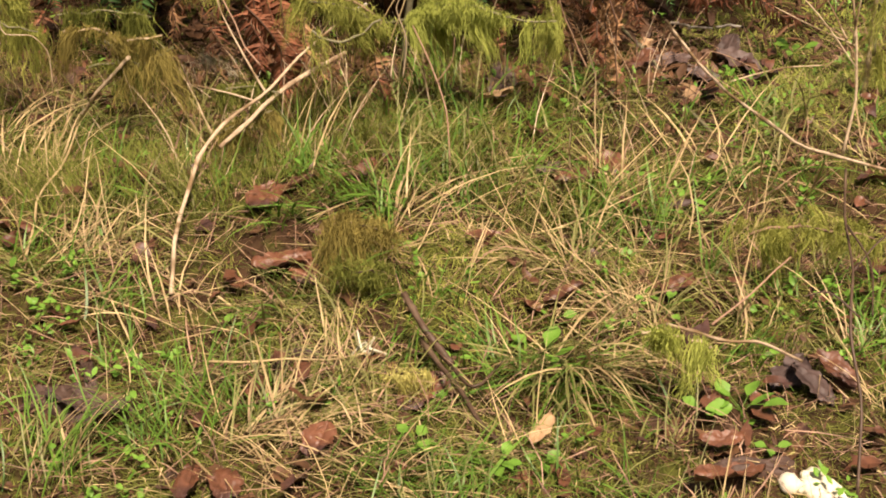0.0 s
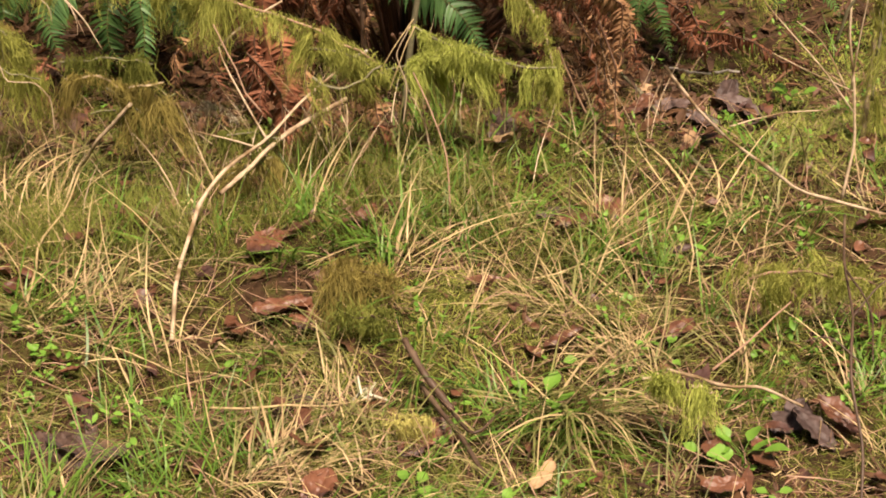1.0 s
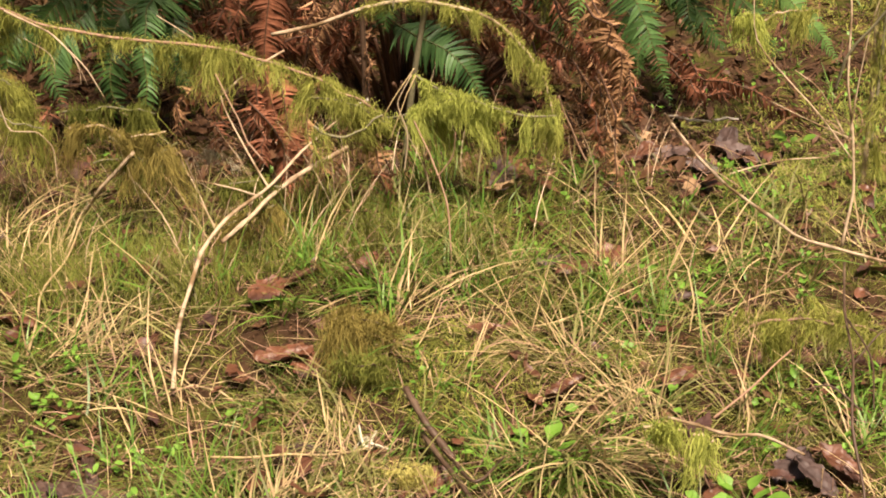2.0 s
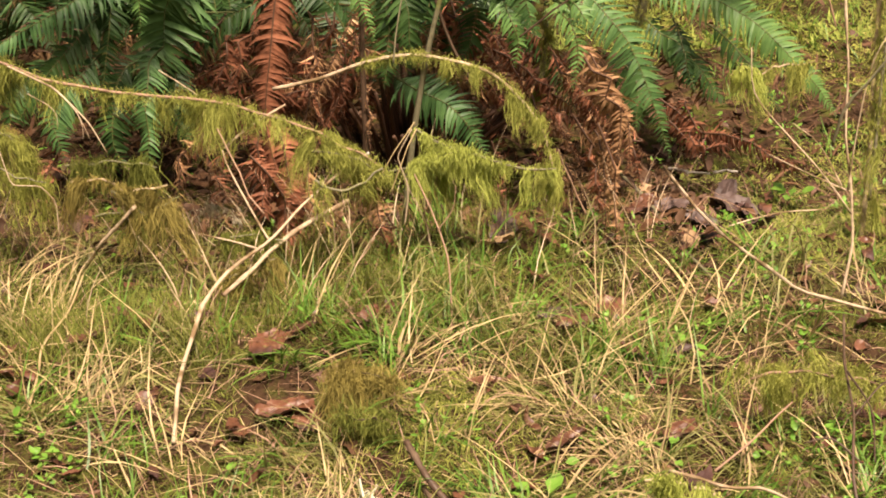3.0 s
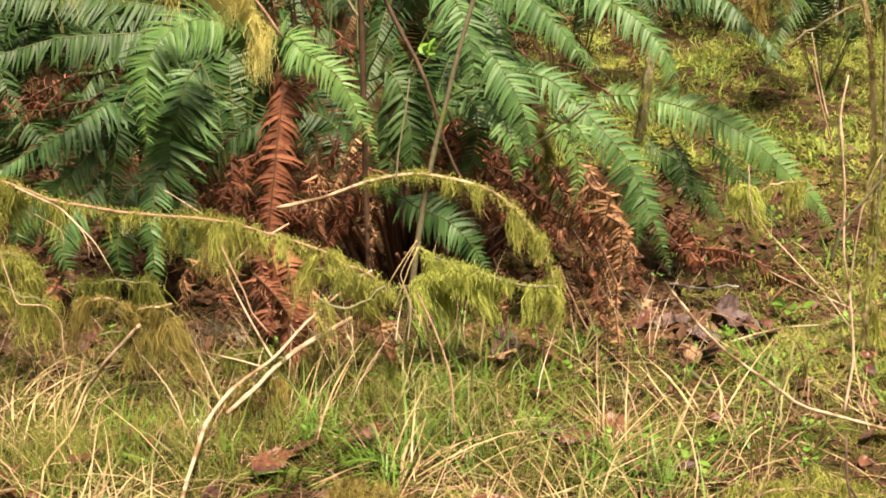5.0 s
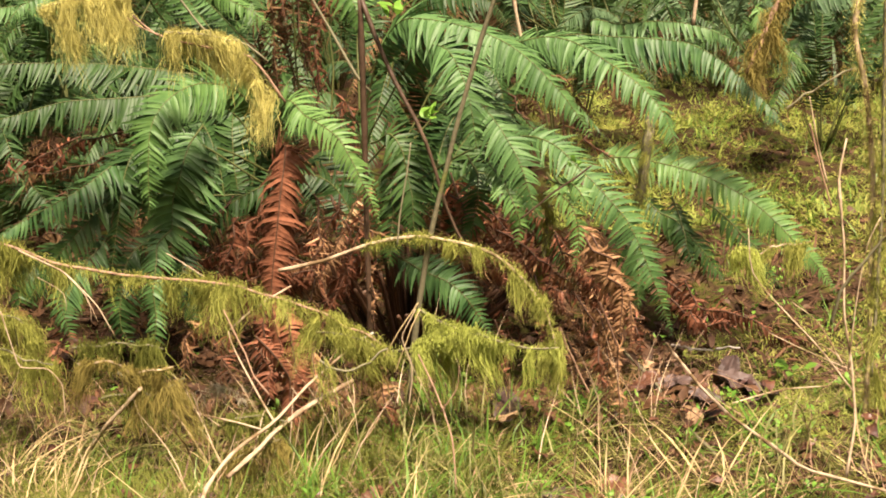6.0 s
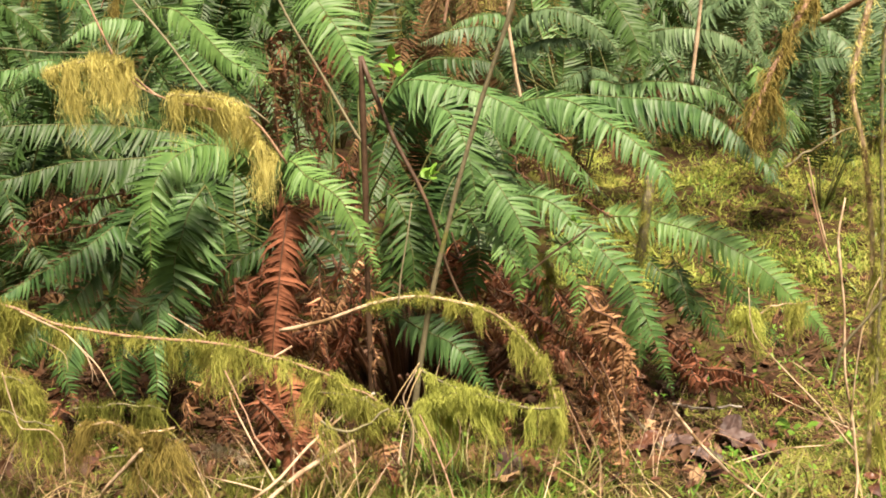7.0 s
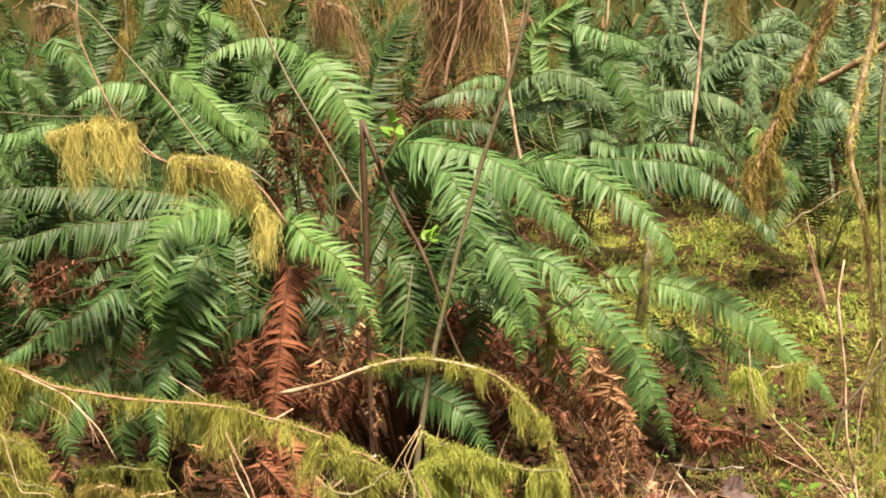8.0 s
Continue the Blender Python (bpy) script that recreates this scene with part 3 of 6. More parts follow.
        M = np.stack([X * L[:, None], Y * wid[:, None] * (1 - 0.25 * dead), Z * L[:, None]], 2)
        org.append(P[keep])
        mats3.append(M[keep])
        flips.append(np.full(keep.sum(), sgn))
    org, mats3, flips = np.concatenate(org), np.concatenate(mats3), np.concatenate(flips)
    radii = np.linspace(thick, thick * 0.25, 40)
    stalk = stalk or (RACHIS_BROWN if dead else RACHIS)
    V, Q = (COARSE_V.copy(), COARSE_Q) if pitch > 0.0185 else (LEAFLET_V.copy(), LEAFLET_Q)
    if dead:
        V = WITHERED_V.copy()
        Q = WITHERED_Q
        V[:, 2] -= 0.5 * dead * V[:, 0] ** 2
        V[:, 1] += 0.10 * dead * np.sin(V[:, 0] * 5)
        V[:, 0] -= 0.25 * dead * V[:, 0] ** 3
    if singly:
        body = part("frond", [tube(path, radii, 6, 0.1, seed)], [stalk], fern, label)
        base = np.array(fern.location)
        meshes = leaflet_mesh(mat)
        for o, m3, f in zip(org, mats3, flips):
            lf = new("leaflet", meshes[0])
            lf.parent = body
            lf.matrix_basis = Matrix([(*m3[r], o[r] - base[r]) for r in range(3)] + [(0, 0, 0, 1)])
        return body
    leaves = np.einsum("nij,kj->nki", mats3, V) + org[:, None]
    quads = (Q[None] + (np.arange(len(org)) * len(V))[:, None, None]).reshape(-1, 4)
    stem = tube(path[::3], radii[::3], 4, 0.1, seed) if pitch > 0.0185 else tube(path, radii, 5, 0.1, seed)
    return part("frond", [(*stem, 1), (leaves, quads, 0)], [mat, stalk], fern, label)


def crown_fern(at, n, length, height, seed, mat, label, reach=0.085, dead=0, group="", pitch=0.02, spread_az=None):
    """A whole fern: arching fronds all round its crown, withered ones below."""
    g = np.random.default_rng(seed)
    f = thing("sword_fern", at, label, "fern", group)
    at = np.array(at)
    for k in range(n + dead):
        az = 2 * np.pi * (k * 0.618 + g.uniform(-0.06, 0.06)) if spread_az is None else g.uniform(*spread_az)
        d = np.array([np.cos(az), np.sin(az), 0])
        L = length * g.uniform(0.7, 1.1)
        H = height * g.uniform(0.55, 1.12)
        if k < n:
            pts = [at + d * 0.02, at + d * L * 0.22 + (0, 0, H * 0.72), at + d * L * 0.55 + (0, 0, H), at + d * L * 0.95 + (0, 0, H * g.uniform(0.45, 0.75))]
            frond(f, pts, reach * g.uniform(0.8, 1.1), mat, 0.15, 0.2, 0.22, seed * 50 + k, pitch=pitch)
        else:
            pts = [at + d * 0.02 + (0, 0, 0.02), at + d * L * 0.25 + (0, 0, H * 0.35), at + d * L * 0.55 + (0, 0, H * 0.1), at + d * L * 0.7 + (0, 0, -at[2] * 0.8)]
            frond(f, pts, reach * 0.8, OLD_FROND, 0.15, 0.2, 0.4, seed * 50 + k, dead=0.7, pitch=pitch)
    return f


# the large fern in the middle
main = thing("sword_fern", on(-0.12, 4.30), "large dark green sword fern with brown withered fronds hanging below", "fern")
# fronds arching to the east
frond(main, [(-0.263, 4.250, 0.562), (-0.202, 4.150, 0.883), (-0.133, 4.050, 1.031), (-0.035, 3.950, 1.058), (0.073, 3.860, 1.046), (0.177, 3.780, 1.006), (0.259, 3.720, 0.945), (0.328, 3.700, 0.865), (0.380, 3.680, 0.784)], 0.125, FROND, 0.45, 0.28, 0.28, 1, singly=True)
frond(main, [(-0.263, 4.250, 0.562), (-0.148, 4.100, 0.832), (-0.068, 3.950, 0.970), (0.003, 3.820, 0.999), (0.044, 3.720, 0.942), (0.068, 3.660, 0.855), (0.081, 3.640, 0.753)], 0.11, FROND, 0.7, 0.42, 0.15, 2, singly=True)
frond(main, [(-0.263, 4.250, 0.562), (-0.084, 4.100, 0.764), (0.048, 3.920, 0.869), (0.119, 3.800, 0.827), (0.172, 3.720, 0.749), (0.207, 3.680, 0.665), (0.238, 3.670, 0.567)], 0.105, FROND, 0.68, 0.42, 0.2, 3, singly=True)
frond(main, [(-0.162, 4.250, 0.489), (0.097, 4.100, 0.676), (0.270, 3.950, 0.713), (0.365, 3.860, 0.662), (0.445, 3.800, 0.568), (0.506, 3.760, 0.481), (0.555, 3.740, 0.390), (0.591, 3.740, 0.293), (0.619, 3.750, 0.202)], 0.082, FROND, 0.72, 0.34, 0.12, 4, singly=True)
frond(main, [(-0.179, 4.300, 0.548), (0.019, 4.350, 0.872), (0.240, 4.250, 0.960), (0.359, 4.150, 0.968), (0.452, 4.050, 0.937), (0.547, 3.980, 0.873), (0.610, 3.940, 0.795), (0.642, 3.920, 0.705), (0.654, 3.920, 0.623)], 0.1, FROND, 0.5, 0.3, 0.3, 5)
frond(main, [(-0.128, 4.400, 0.597), (0.161, 4.450, 0.890), (0.370, 4.400, 0.953), (0.519, 4.320, 0.955), (0.646, 4.250, 0.945), (0.744, 4.180, 0.925), (0.825, 4.120, 0.884), (0.905, 4.060, 0.811), (0.980, 4.020, 0.713)], 0.115, FROND, 0.3, 0.3, 0.6, 6)
frond(main, [(0.011, 4.400, 0.448), (0.298, 4.400, 0.534), (0.524, 4.350, 0.574), (0.663, 4.280, 0.568), (0.780, 4.200, 0.547), (0.896, 4.140, 0.492), (1.002, 4.100, 0.415), (1.089, 4.080, 0.327), (1.160, 4.080, 0.212)], 0.088, FROND_FRESH, 0.72, 0.35, 0.12, 7, pitch=0.0135)
frond(main, [(0.694, 4.300, 0.460), (0.723, 4.200, 0.370), (0.750, 4.150, 0.268)], 0.05, FROND_SHADED, 0.6, 0.1, 0.2, 71)
frond(main, [(0.282, 3.900, 0.635), (0.323, 3.680, 0.609), (0.348, 3.640, 0.526), (0.337, 3.630, 0.428)], 0.045, FROND_FRESH, 0.8, 0.1, 0.15, 11)
frond(main, [(0.298, 3.800, 0.642), (0.347, 3.660, 0.647), (0.390, 3.640, 0.595)], 0.05, FROND_FRESH, 0.7, 0.1, 0.2, 73)
frond(main, [(0.108, 3.900, 0.687), (0.163, 3.720, 0.633), (0.194, 3.680, 0.557), (0.187, 3.670, 0.482)], 0.055, FROND_FRESH, 0.75, 0.1, 0.2, 74)
# inner fronds in the darker green carry the shade inside the fern
frond(main, [(-0.218, 4.100, 0.682), (-0.147, 3.980, 0.723), (-0.113, 3.930, 0.618), (-0.093, 3.900, 0.527), (-0.084, 3.880, 0.433)], 0.09, FROND_SHADED, 0.8, 0.15, 0.12, 8)
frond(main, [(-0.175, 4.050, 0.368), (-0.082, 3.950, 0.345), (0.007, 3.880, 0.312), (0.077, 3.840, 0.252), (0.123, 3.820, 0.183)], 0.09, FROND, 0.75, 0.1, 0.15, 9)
frond(main, [(0.063, 4.100, 0.643), (0.093, 4.000, 0.581), (0.083, 3.970, 0.488), (0.049, 3.950, 0.427)], 0.07, FROND_SHADED, 0.7, 0.1, 0.15, 10)
frond(main, [(-0.221, 4.100, 0.597), (-0.167, 4.000, 0.586), (-0.152, 3.950, 0.481), (-0.170, 3.920, 0.356)], 0.075, FROND_SHADED, 0.8, 0.15, 0.15, 75)
# low fronds added to darken the gap, in place of shade under the arch
frond(main, [(0.571, 4.300, 0.499), (0.669, 4.250, 0.420), (0.766, 4.200, 0.342), (0.851, 4.180, 0.221)], 0.08, FROND_SHADED, 0.6, 0.1, 0.25, 77)
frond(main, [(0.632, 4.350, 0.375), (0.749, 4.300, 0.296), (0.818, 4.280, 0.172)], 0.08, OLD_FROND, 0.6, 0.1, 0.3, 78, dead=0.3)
frond(main, [(0.525, 4.200, 0.418), (0.564, 4.100, 0.305), (0.567, 4.050, 0.180)], 0.08, FROND_SHADED, 0.7, 0.1, 0.2, 79)
frond(main, [(0.808, 4.350, 0.427), (0.942, 4.300, 0.310), (1.047, 4.280, 0.168)], 0.07, FROND_SHADED, 0.6, 0.1, 0.3, 80)
# fronds arching to the west and to the front
frond(main, [(-0.502, 4.200, 0.508), (-0.481, 4.100, 0.737), (-0.445, 3.980, 0.832), (-0.373, 3.880, 0.812), (-0.306, 3.800, 0.764), (-0.250, 3.760, 0.690), (-0.210, 3.740, 0.616), (-0.177, 3.730, 0.530)], 0.072, FROND_FRESH, 0.72, 0.3, 0.15, 12)
frond(main, [(-0.502, 4.200, 0.508), (-0.531, 4.100, 0.738), (-0.579, 3.950, 0.867), (-0.639, 3.840, 0.904), (-0.696, 3.770, 0.906), (-0.741, 3.720, 0.878), (-0.773, 3.690, 0.819), (-0.787, 3.670, 0.732), (-0.785, 3.660, 0.650), (-0.783, 3.660, 0.585)], 0.1, FROND_FRESH, 0.75, 0.3, 0.1, 13, pitch=0.012)
# those behind the front arches get the darker green as painted shade
frond(main, [(-0.549, 4.350, 0.616), (-0.656, 4.300, 0.814), (-0.799, 4.250, 0.874), (-0.957, 4.200, 0.904), (-1.128, 4.150, 0.919), (-1.296, 4.100, 0.914), (-1.406, 4.080, 0.899)], 0.105, FROND_SHADED, 0.25, 0.2, 0.65, 14)
frond(main, [(-0.544, 4.300, 0.591), (-0.643, 4.200, 0.772), (-0.778, 4.120, 0.830), (-0.928, 4.050, 0.832), (-1.079, 4.000, 0.825), (-1.260, 3.950, 0.802), (-1.364, 3.920, 0.771)], 0.105, FROND_SHADED, 0.35, 0.2, 0.5, 15)
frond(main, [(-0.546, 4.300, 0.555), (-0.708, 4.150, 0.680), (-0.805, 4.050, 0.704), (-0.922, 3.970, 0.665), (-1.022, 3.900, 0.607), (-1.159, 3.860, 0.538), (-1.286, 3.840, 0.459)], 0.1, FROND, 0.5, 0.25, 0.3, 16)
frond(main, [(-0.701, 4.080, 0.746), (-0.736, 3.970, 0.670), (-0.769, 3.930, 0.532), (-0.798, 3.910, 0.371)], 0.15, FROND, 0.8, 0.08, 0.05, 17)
frond(main, [(-0.552, 4.200, 0.544), (-0.749, 4.100, 0.692), (-0.869, 4.000, 0.699), (-0.913, 3.930, 0.617), (-0.930, 3.900, 0.493), (-0.954, 3.880, 0.350)], 0.085, FROND_SHADED, 0.72, 0.2, 0.15, 18)
frond(main, [(-0.587, 4.200, 0.509), (-0.897, 4.050, 0.553), (-1.042, 3.950, 0.481), (-1.134, 3.900, 0.380), (-1.201, 3.880, 0.270)], 0.09, FROND_SHADED, 0.7, 0.2, 0.2, 19)
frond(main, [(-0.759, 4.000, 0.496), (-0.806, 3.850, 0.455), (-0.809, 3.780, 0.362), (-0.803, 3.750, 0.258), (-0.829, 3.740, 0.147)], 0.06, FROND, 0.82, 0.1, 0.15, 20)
frond(main, [(-0.820, 4.050, 0.449), (-0.919, 3.950, 0.378), (-0.939, 3.900, 0.276), (-0.911, 3.880, 0.146)], 0.085, FROND_SHADED, 0.8, 0.1, 0.15, 26)
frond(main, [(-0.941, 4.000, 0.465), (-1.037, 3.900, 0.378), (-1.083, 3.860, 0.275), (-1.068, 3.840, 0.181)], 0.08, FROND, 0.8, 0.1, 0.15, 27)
frond(main, [(-1.107, 4.000, 0.434), (-1.189, 3.920, 0.358), (-1.252, 3.880, 0.238)], 0.08, FROND_SHADED, 0.8, 0.1, 0.15, 28)
frond(main, [(-0.762, 4.000, 0.428), (-0.751, 3.900, 0.323), (-0.718, 3.860, 0.201)], 0.07, FROND_SHADED, 0.8, 0.1, 0.15, 29)
# upright fronds at the back of the crown
frond(main, [(-0.364, 4.500, 0.690), (-0.365, 4.550, 1.030), (-0.399, 4.500, 1.232), (-0.459, 4.420, 1.305), (-0.549, 4.350, 1.331), (-0.645, 4.280, 1.314), (-0.734, 4.240, 1.265)], 0.09, FROND_FRESH, 0.22, 0.42, 0.7, 21)
frond(main, [(-0.455, 4.500, 0.692), (-0.471, 4.450, 1.062), (-0.431, 4.300, 1.256), (-0.354, 4.180, 1.259), (-0.287, 4.080, 1.179), (-0.243, 4.020, 1.088), (-0.220, 4.000, 0.994)], 0.105, FROND_FRESH, 0.72, 0.55, 0.12, 22)
frond(main, [(-0.490, 4.500, 0.730), (-0.693, 4.500, 1.006), (-0.846, 4.420, 1.194), (-0.908, 4.350, 1.233)], 0.06, FROND, 0.4, 0.3, 0.35, 23)
frond(main, [(-0.563, 4.500, 0.694), (-0.873, 4.500, 0.992), (-0.909, 4.400, 1.197), (-0.805, 4.300, 1.233), (-0.710, 4.220, 1.180), (-0.620, 4.150, 1.111), (-0.541, 4.100, 1.071), (-0.484, 4.080, 1.015)], 0.078, FROND_FRESH, 0.5, 0.45, 0.35, 24)
frond(main, [(-0.588, 4.550, 0.685), (-0.799, 4.600, 1.014), (-0.899, 4.500, 1.162), (-0.968, 4.420, 1.204), (-1.059, 4.360, 1.199), (-1.156, 4.320, 1.133)], 0.1, FROND, 0.3, 0.35, 0.6, 25)
frond(main, [(-0.280, 4.600, 0.669), (-0.276, 4.700, 0.973), (-0.226, 4.750, 1.191), (-0.157, 4.750, 1.319), (-0.080, 4.750, 1.445)], 0.1, FROND_SHADED, 0.45, 0.2, 0.3, 30)
frond(main, [(-0.205, 4.600, 0.706), (-0.124, 4.600, 0.983), (0.005, 4.500, 1.056), (0.127, 4.420, 1.045), (0.195, 4.380, 0.987)], 0.09, FROND_SHADED, 0.4, 0.2, 0.4, 76)
# withered fronds
frond(main, [(-0.530, 4.150, 0.521), (-0.462, 3.980, 0.699), (-0.455, 3.900, 0.616), (-0.464, 3.860, 0.520), (-0.478, 3.830, 0.406), (-0.480, 3.800, 0.284), (-0.461, 3.770, 0.162), (-0.439, 3.730, 0.028)], 0.115, DEAD_FROND, 0.92, 0.14, 0.72, 31, dead=0.1, pitch=0.0062, label="reddish brown withered frond hanging to the soil")
frond(main, [(-0.540, 4.100, 0.534), (-0.560, 3.980, 0.498), (-0.590, 3.930, 0.395), (-0.610, 3.900, 0.286)], 0.05, DEAD_FROND, 0.85, 0.1, 0.5, 32, dead=0.35, pitch=0.008)
frond(main, [(-0.459, 3.800, 0.284), (-0.434, 3.740, 0.173), (-0.403, 3.680, 0.015), (-0.392, 3.620, -0.058)], 0.11, DEAD_FROND, 0.9, 0, 0.65, 45, dead=0.15, pitch=0.0065, blunt=True)
frond(main, [(-0.520, 3.850, 0.301), (-0.517, 3.780, 0.176), (-0.497, 3.700, 0.058)], 0.085, DEAD_FROND, 0.9, 0, 0.45, 46, dead=0.3, pitch=0.0085, blunt=True)
frond(main, [(-0.380, 4.000, 0.556), (-0.345, 3.840, 0.499), (-0.351, 3.780, 0.403), (-0.328, 3.740, 0.302)], 0.055, TAN_FROND, 0.75, 0.05, 0.45, 200, dead=0.9, pitch=0.011)
frond(main, [(-0.339, 4.100, 0.530), (-0.294, 4.000, 0.453), (-0.286, 3.950, 0.332), (-0.255, 3.920, 0.222)], 0.045, DEAD_FROND, 0.75, 0.05, 0.45, 201, dead=0.9, pitch=0.011)
frond(main, [(-0.252, 4.000, 0.486), (-0.214, 3.860, 0.425), (-0.221, 3.780, 0.319), (-0.198, 3.720, 0.208)], 0.05, TAN_FROND, 0.75, 0.05, 0.45, 202, dead=0.9, pitch=0.011)
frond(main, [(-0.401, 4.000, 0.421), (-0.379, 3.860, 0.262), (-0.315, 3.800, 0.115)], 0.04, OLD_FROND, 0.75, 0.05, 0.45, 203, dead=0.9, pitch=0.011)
frond(main, [(-0.639, 4.200, 0.510), (-0.711, 4.100, 0.468), (-0.753, 4.020, 0.353), (-0.768, 3.970, 0.232)], 0.05, DEAD_FROND, 0.75, 0.05, 0.45, 204, dead=0.8, pitch=0.011)
frond(main, [(-0.630, 3.850, 0.337), (-0.676, 3.720, 0.266), (-0.716, 3.660, 0.191), (-0.695, 3.600, 0.102)], 0.07, TAN_FROND, 0.75, 0.05, 0.45, 205, dead=0.7, pitch=0.0095)
frond(main, [(-0.604, 3.860, 0.233), (-0.629, 3.780, 0.145), (-0.652, 3.700, 0.060)], 0.06, DEAD_FROND, 0.75, 0.05, 0.45, 206, dead=0.8, pitch=0.011)
frond(main, [(-0.368, 3.720, 0.212), (-0.347, 3.600, 0.095), (-0.314, 3.500, -0.038), (-0.294, 3.420, -0.080)], 0.075, TAN_FROND, 0.75, 0.05, 0.45, 207, dead=0.55, pitch=0.0095)
frond(main, [(-0.229, 3.720, 0.193), (-0.164, 3.560, 0.077), (-0.162, 3.460, 0.025), (-0.146, 3.380, -0.032)], 0.07, TAN_FROND, 0.75, 0.05, 0.45, 208, dead=0.55, pitch=0.0095)
frond(main, [(-0.351, 3.450, 0.033), (-0.231, 3.400, 0.037), (-0.115, 3.360, 0.045), (-0.057, 3.340, 0.046)], 0.04, DEAD_FROND, 0.75, 0.05, 0.45, 209, dead=0.8, pitch=0.011)
frond(main, [(0.011, 4.100, 0.524), (0.059, 4.000, 0.481), (0.114, 3.950, 0.392), (0.176, 3.920, 0.299)], 0.065, DEAD_FROND, 0.75, 0.05, 0.45, 210, dead=0.45, pitch=0.0095)
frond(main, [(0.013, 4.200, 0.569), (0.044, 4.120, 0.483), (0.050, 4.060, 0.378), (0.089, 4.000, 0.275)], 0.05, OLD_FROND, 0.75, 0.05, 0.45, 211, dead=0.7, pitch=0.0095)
frond(main, [(0.142, 4.050, 0.431), (0.221, 3.980, 0.399), (0.283, 3.940, 0.325), (0.345, 3.900, 0.218)], 0.065, DEAD_FROND, 0.75, 0.05, 0.45, 212, dead=0.4, pitch=0.0095)
frond(main, [(0.136, 3.950, 0.188), (0.166, 3.900, 0.102), (0.163, 3.860, 0.015)], 0.05, DEAD_FROND, 0.75, 0.05, 0.45, 213, dead=0.7, pitch=0.0095)
frond(main, [(0.329, 3.800, 0.530), (0.387, 3.680, 0.499), (0.433, 3.620, 0.422), (0.474, 3.580, 0.333), (0.485, 3.550, 0.242)], 0.08, TAN_FROND, 0.75, 0.05, 0.45, 214, dead=0.4, pitch=0.0095)
frond(main, [(0.298, 3.800, 0.482), (0.332, 3.660, 0.443), (0.327, 3.650, 0.359), (0.338, 3.640, 0.299)], 0.035, TAN_FROND, 0.75, 0.05, 0.45, 215, dead=0.8, pitch=0.011)
frond(main, [(0.356, 3.850, 0.302), (0.401, 3.740, 0.239), (0.431, 3.660, 0.154), (0.428, 3.560, 0.066), (0.430, 3.480, -0.003)], 0.06, TAN_FROND, 0.75, 0.05, 0.45, 216, dead=0.75, pitch=0.0095)
frond(main, [(0.410, 3.750, 0.285), (0.444, 3.640, 0.210), (0.453, 3.580, 0.121)], 0.06, TAN_FROND, 0.75, 0.05, 0.45, 217, dead=0.6, pitch=0.0095)
frond(main, [(0.324, 3.850, 0.185), (0.368, 3.800, 0.102), (0.378, 3.740, 0.008)], 0.06, TAN_FROND, 0.75, 0.05, 0.45, 218, dead=0.6, pitch=0.0095)
frond(main, [(0.535, 4.000, 0.198), (0.558, 3.920, 0.122), (0.572, 3.900, 0.060)], 0.05, DEAD_FROND, 0.75, 0.05, 0.45, 219, dead=0.6, pitch=0.0095)
frond(main, [(0.639, 4.150, 0.253), (0.714, 4.080, 0.212), (0.813, 4.020, 0.177), (0.942, 3.960, 0.140), (1.092, 3.900, 0.106)], 0.08, DEAD_FROND, 0.75, 0.05, 0.45, 220, dead=0.5, pitch=0.0095)
frond(main, [(0.363, 3.620, 0.526), (0.412, 3.580, 0.468), (0.452, 3.550, 0.385), (0.446, 3.520, 0.286)], 0.075, TAN_FROND, 0.85, 0.05, 0.65, 240, dead=0.3, pitch=0.0075)
frond(main, [(0.397, 3.560, 0.367), (0.432, 3.520, 0.255), (0.449, 3.480, 0.145), (0.437, 3.420, 0.012)], 0.05, TAN_FROND, 0.85, 0.05, 0.65, 241, dead=0.55, pitch=0.0075)
frond(main, [(0.386, 3.580, 0.298), (0.387, 3.540, 0.201), (0.414, 3.500, 0.105)], 0.06, DEAD_FROND, 0.85, 0.05, 0.65, 242, dead=0.5, pitch=0.0075)
frond(main, [(0.682, 3.900, 0.319), (0.702, 3.860, 0.248), (0.733, 3.840, 0.187)], 0.07, DEAD_FROND, 0.85, 0.05, 0.65, 243, dead=0.3, pitch=0.0075)
frond(main, [(-0.513, 3.600, 0.270), (-0.451, 3.550, 0.192), (-0.410, 3.480, 0.108), (-0.401, 3.420, 0.022)], 0.085, DEAD_FROND, 0.85, 0.05, 0.65, 244, dead=0.3, pitch=0.0065)
frond(main, [(-0.150, 3.450, 0.164), (-0.142, 3.400, 0.090), (-0.164, 3.360, 0.014)], 0.06, DEAD_FROND, 0.85, 0.05, 0.65, 245, dead=0.6, pitch=0.0075)
frond(main, [(-0.302, 3.950, 0.567), (-0.349, 3.900, 0.482), (-0.366, 3.860, 0.378), (-0.334, 3.820, 0.291)], 0.06, DEAD_FROND, 0.85, 0.05, 0.65, 246, dead=0.5, pitch=0.0075)
frond(main, [(-0.586, 3.900, 0.518), (-0.610, 3.860, 0.414), (-0.619, 3.840, 0.338)], 0.07, DEAD_FROND, 0.85, 0.05, 0.65, 247, dead=0.35, pitch=0.0075)
frond(main, [(0.667, 4.100, 0.197), (0.742, 4.040, 0.154), (0.864, 3.980, 0.129)], 0.07, DEAD_FROND, 0.75, 0.05, 0.45, 221, dead=0.6, pitch=0.0095)
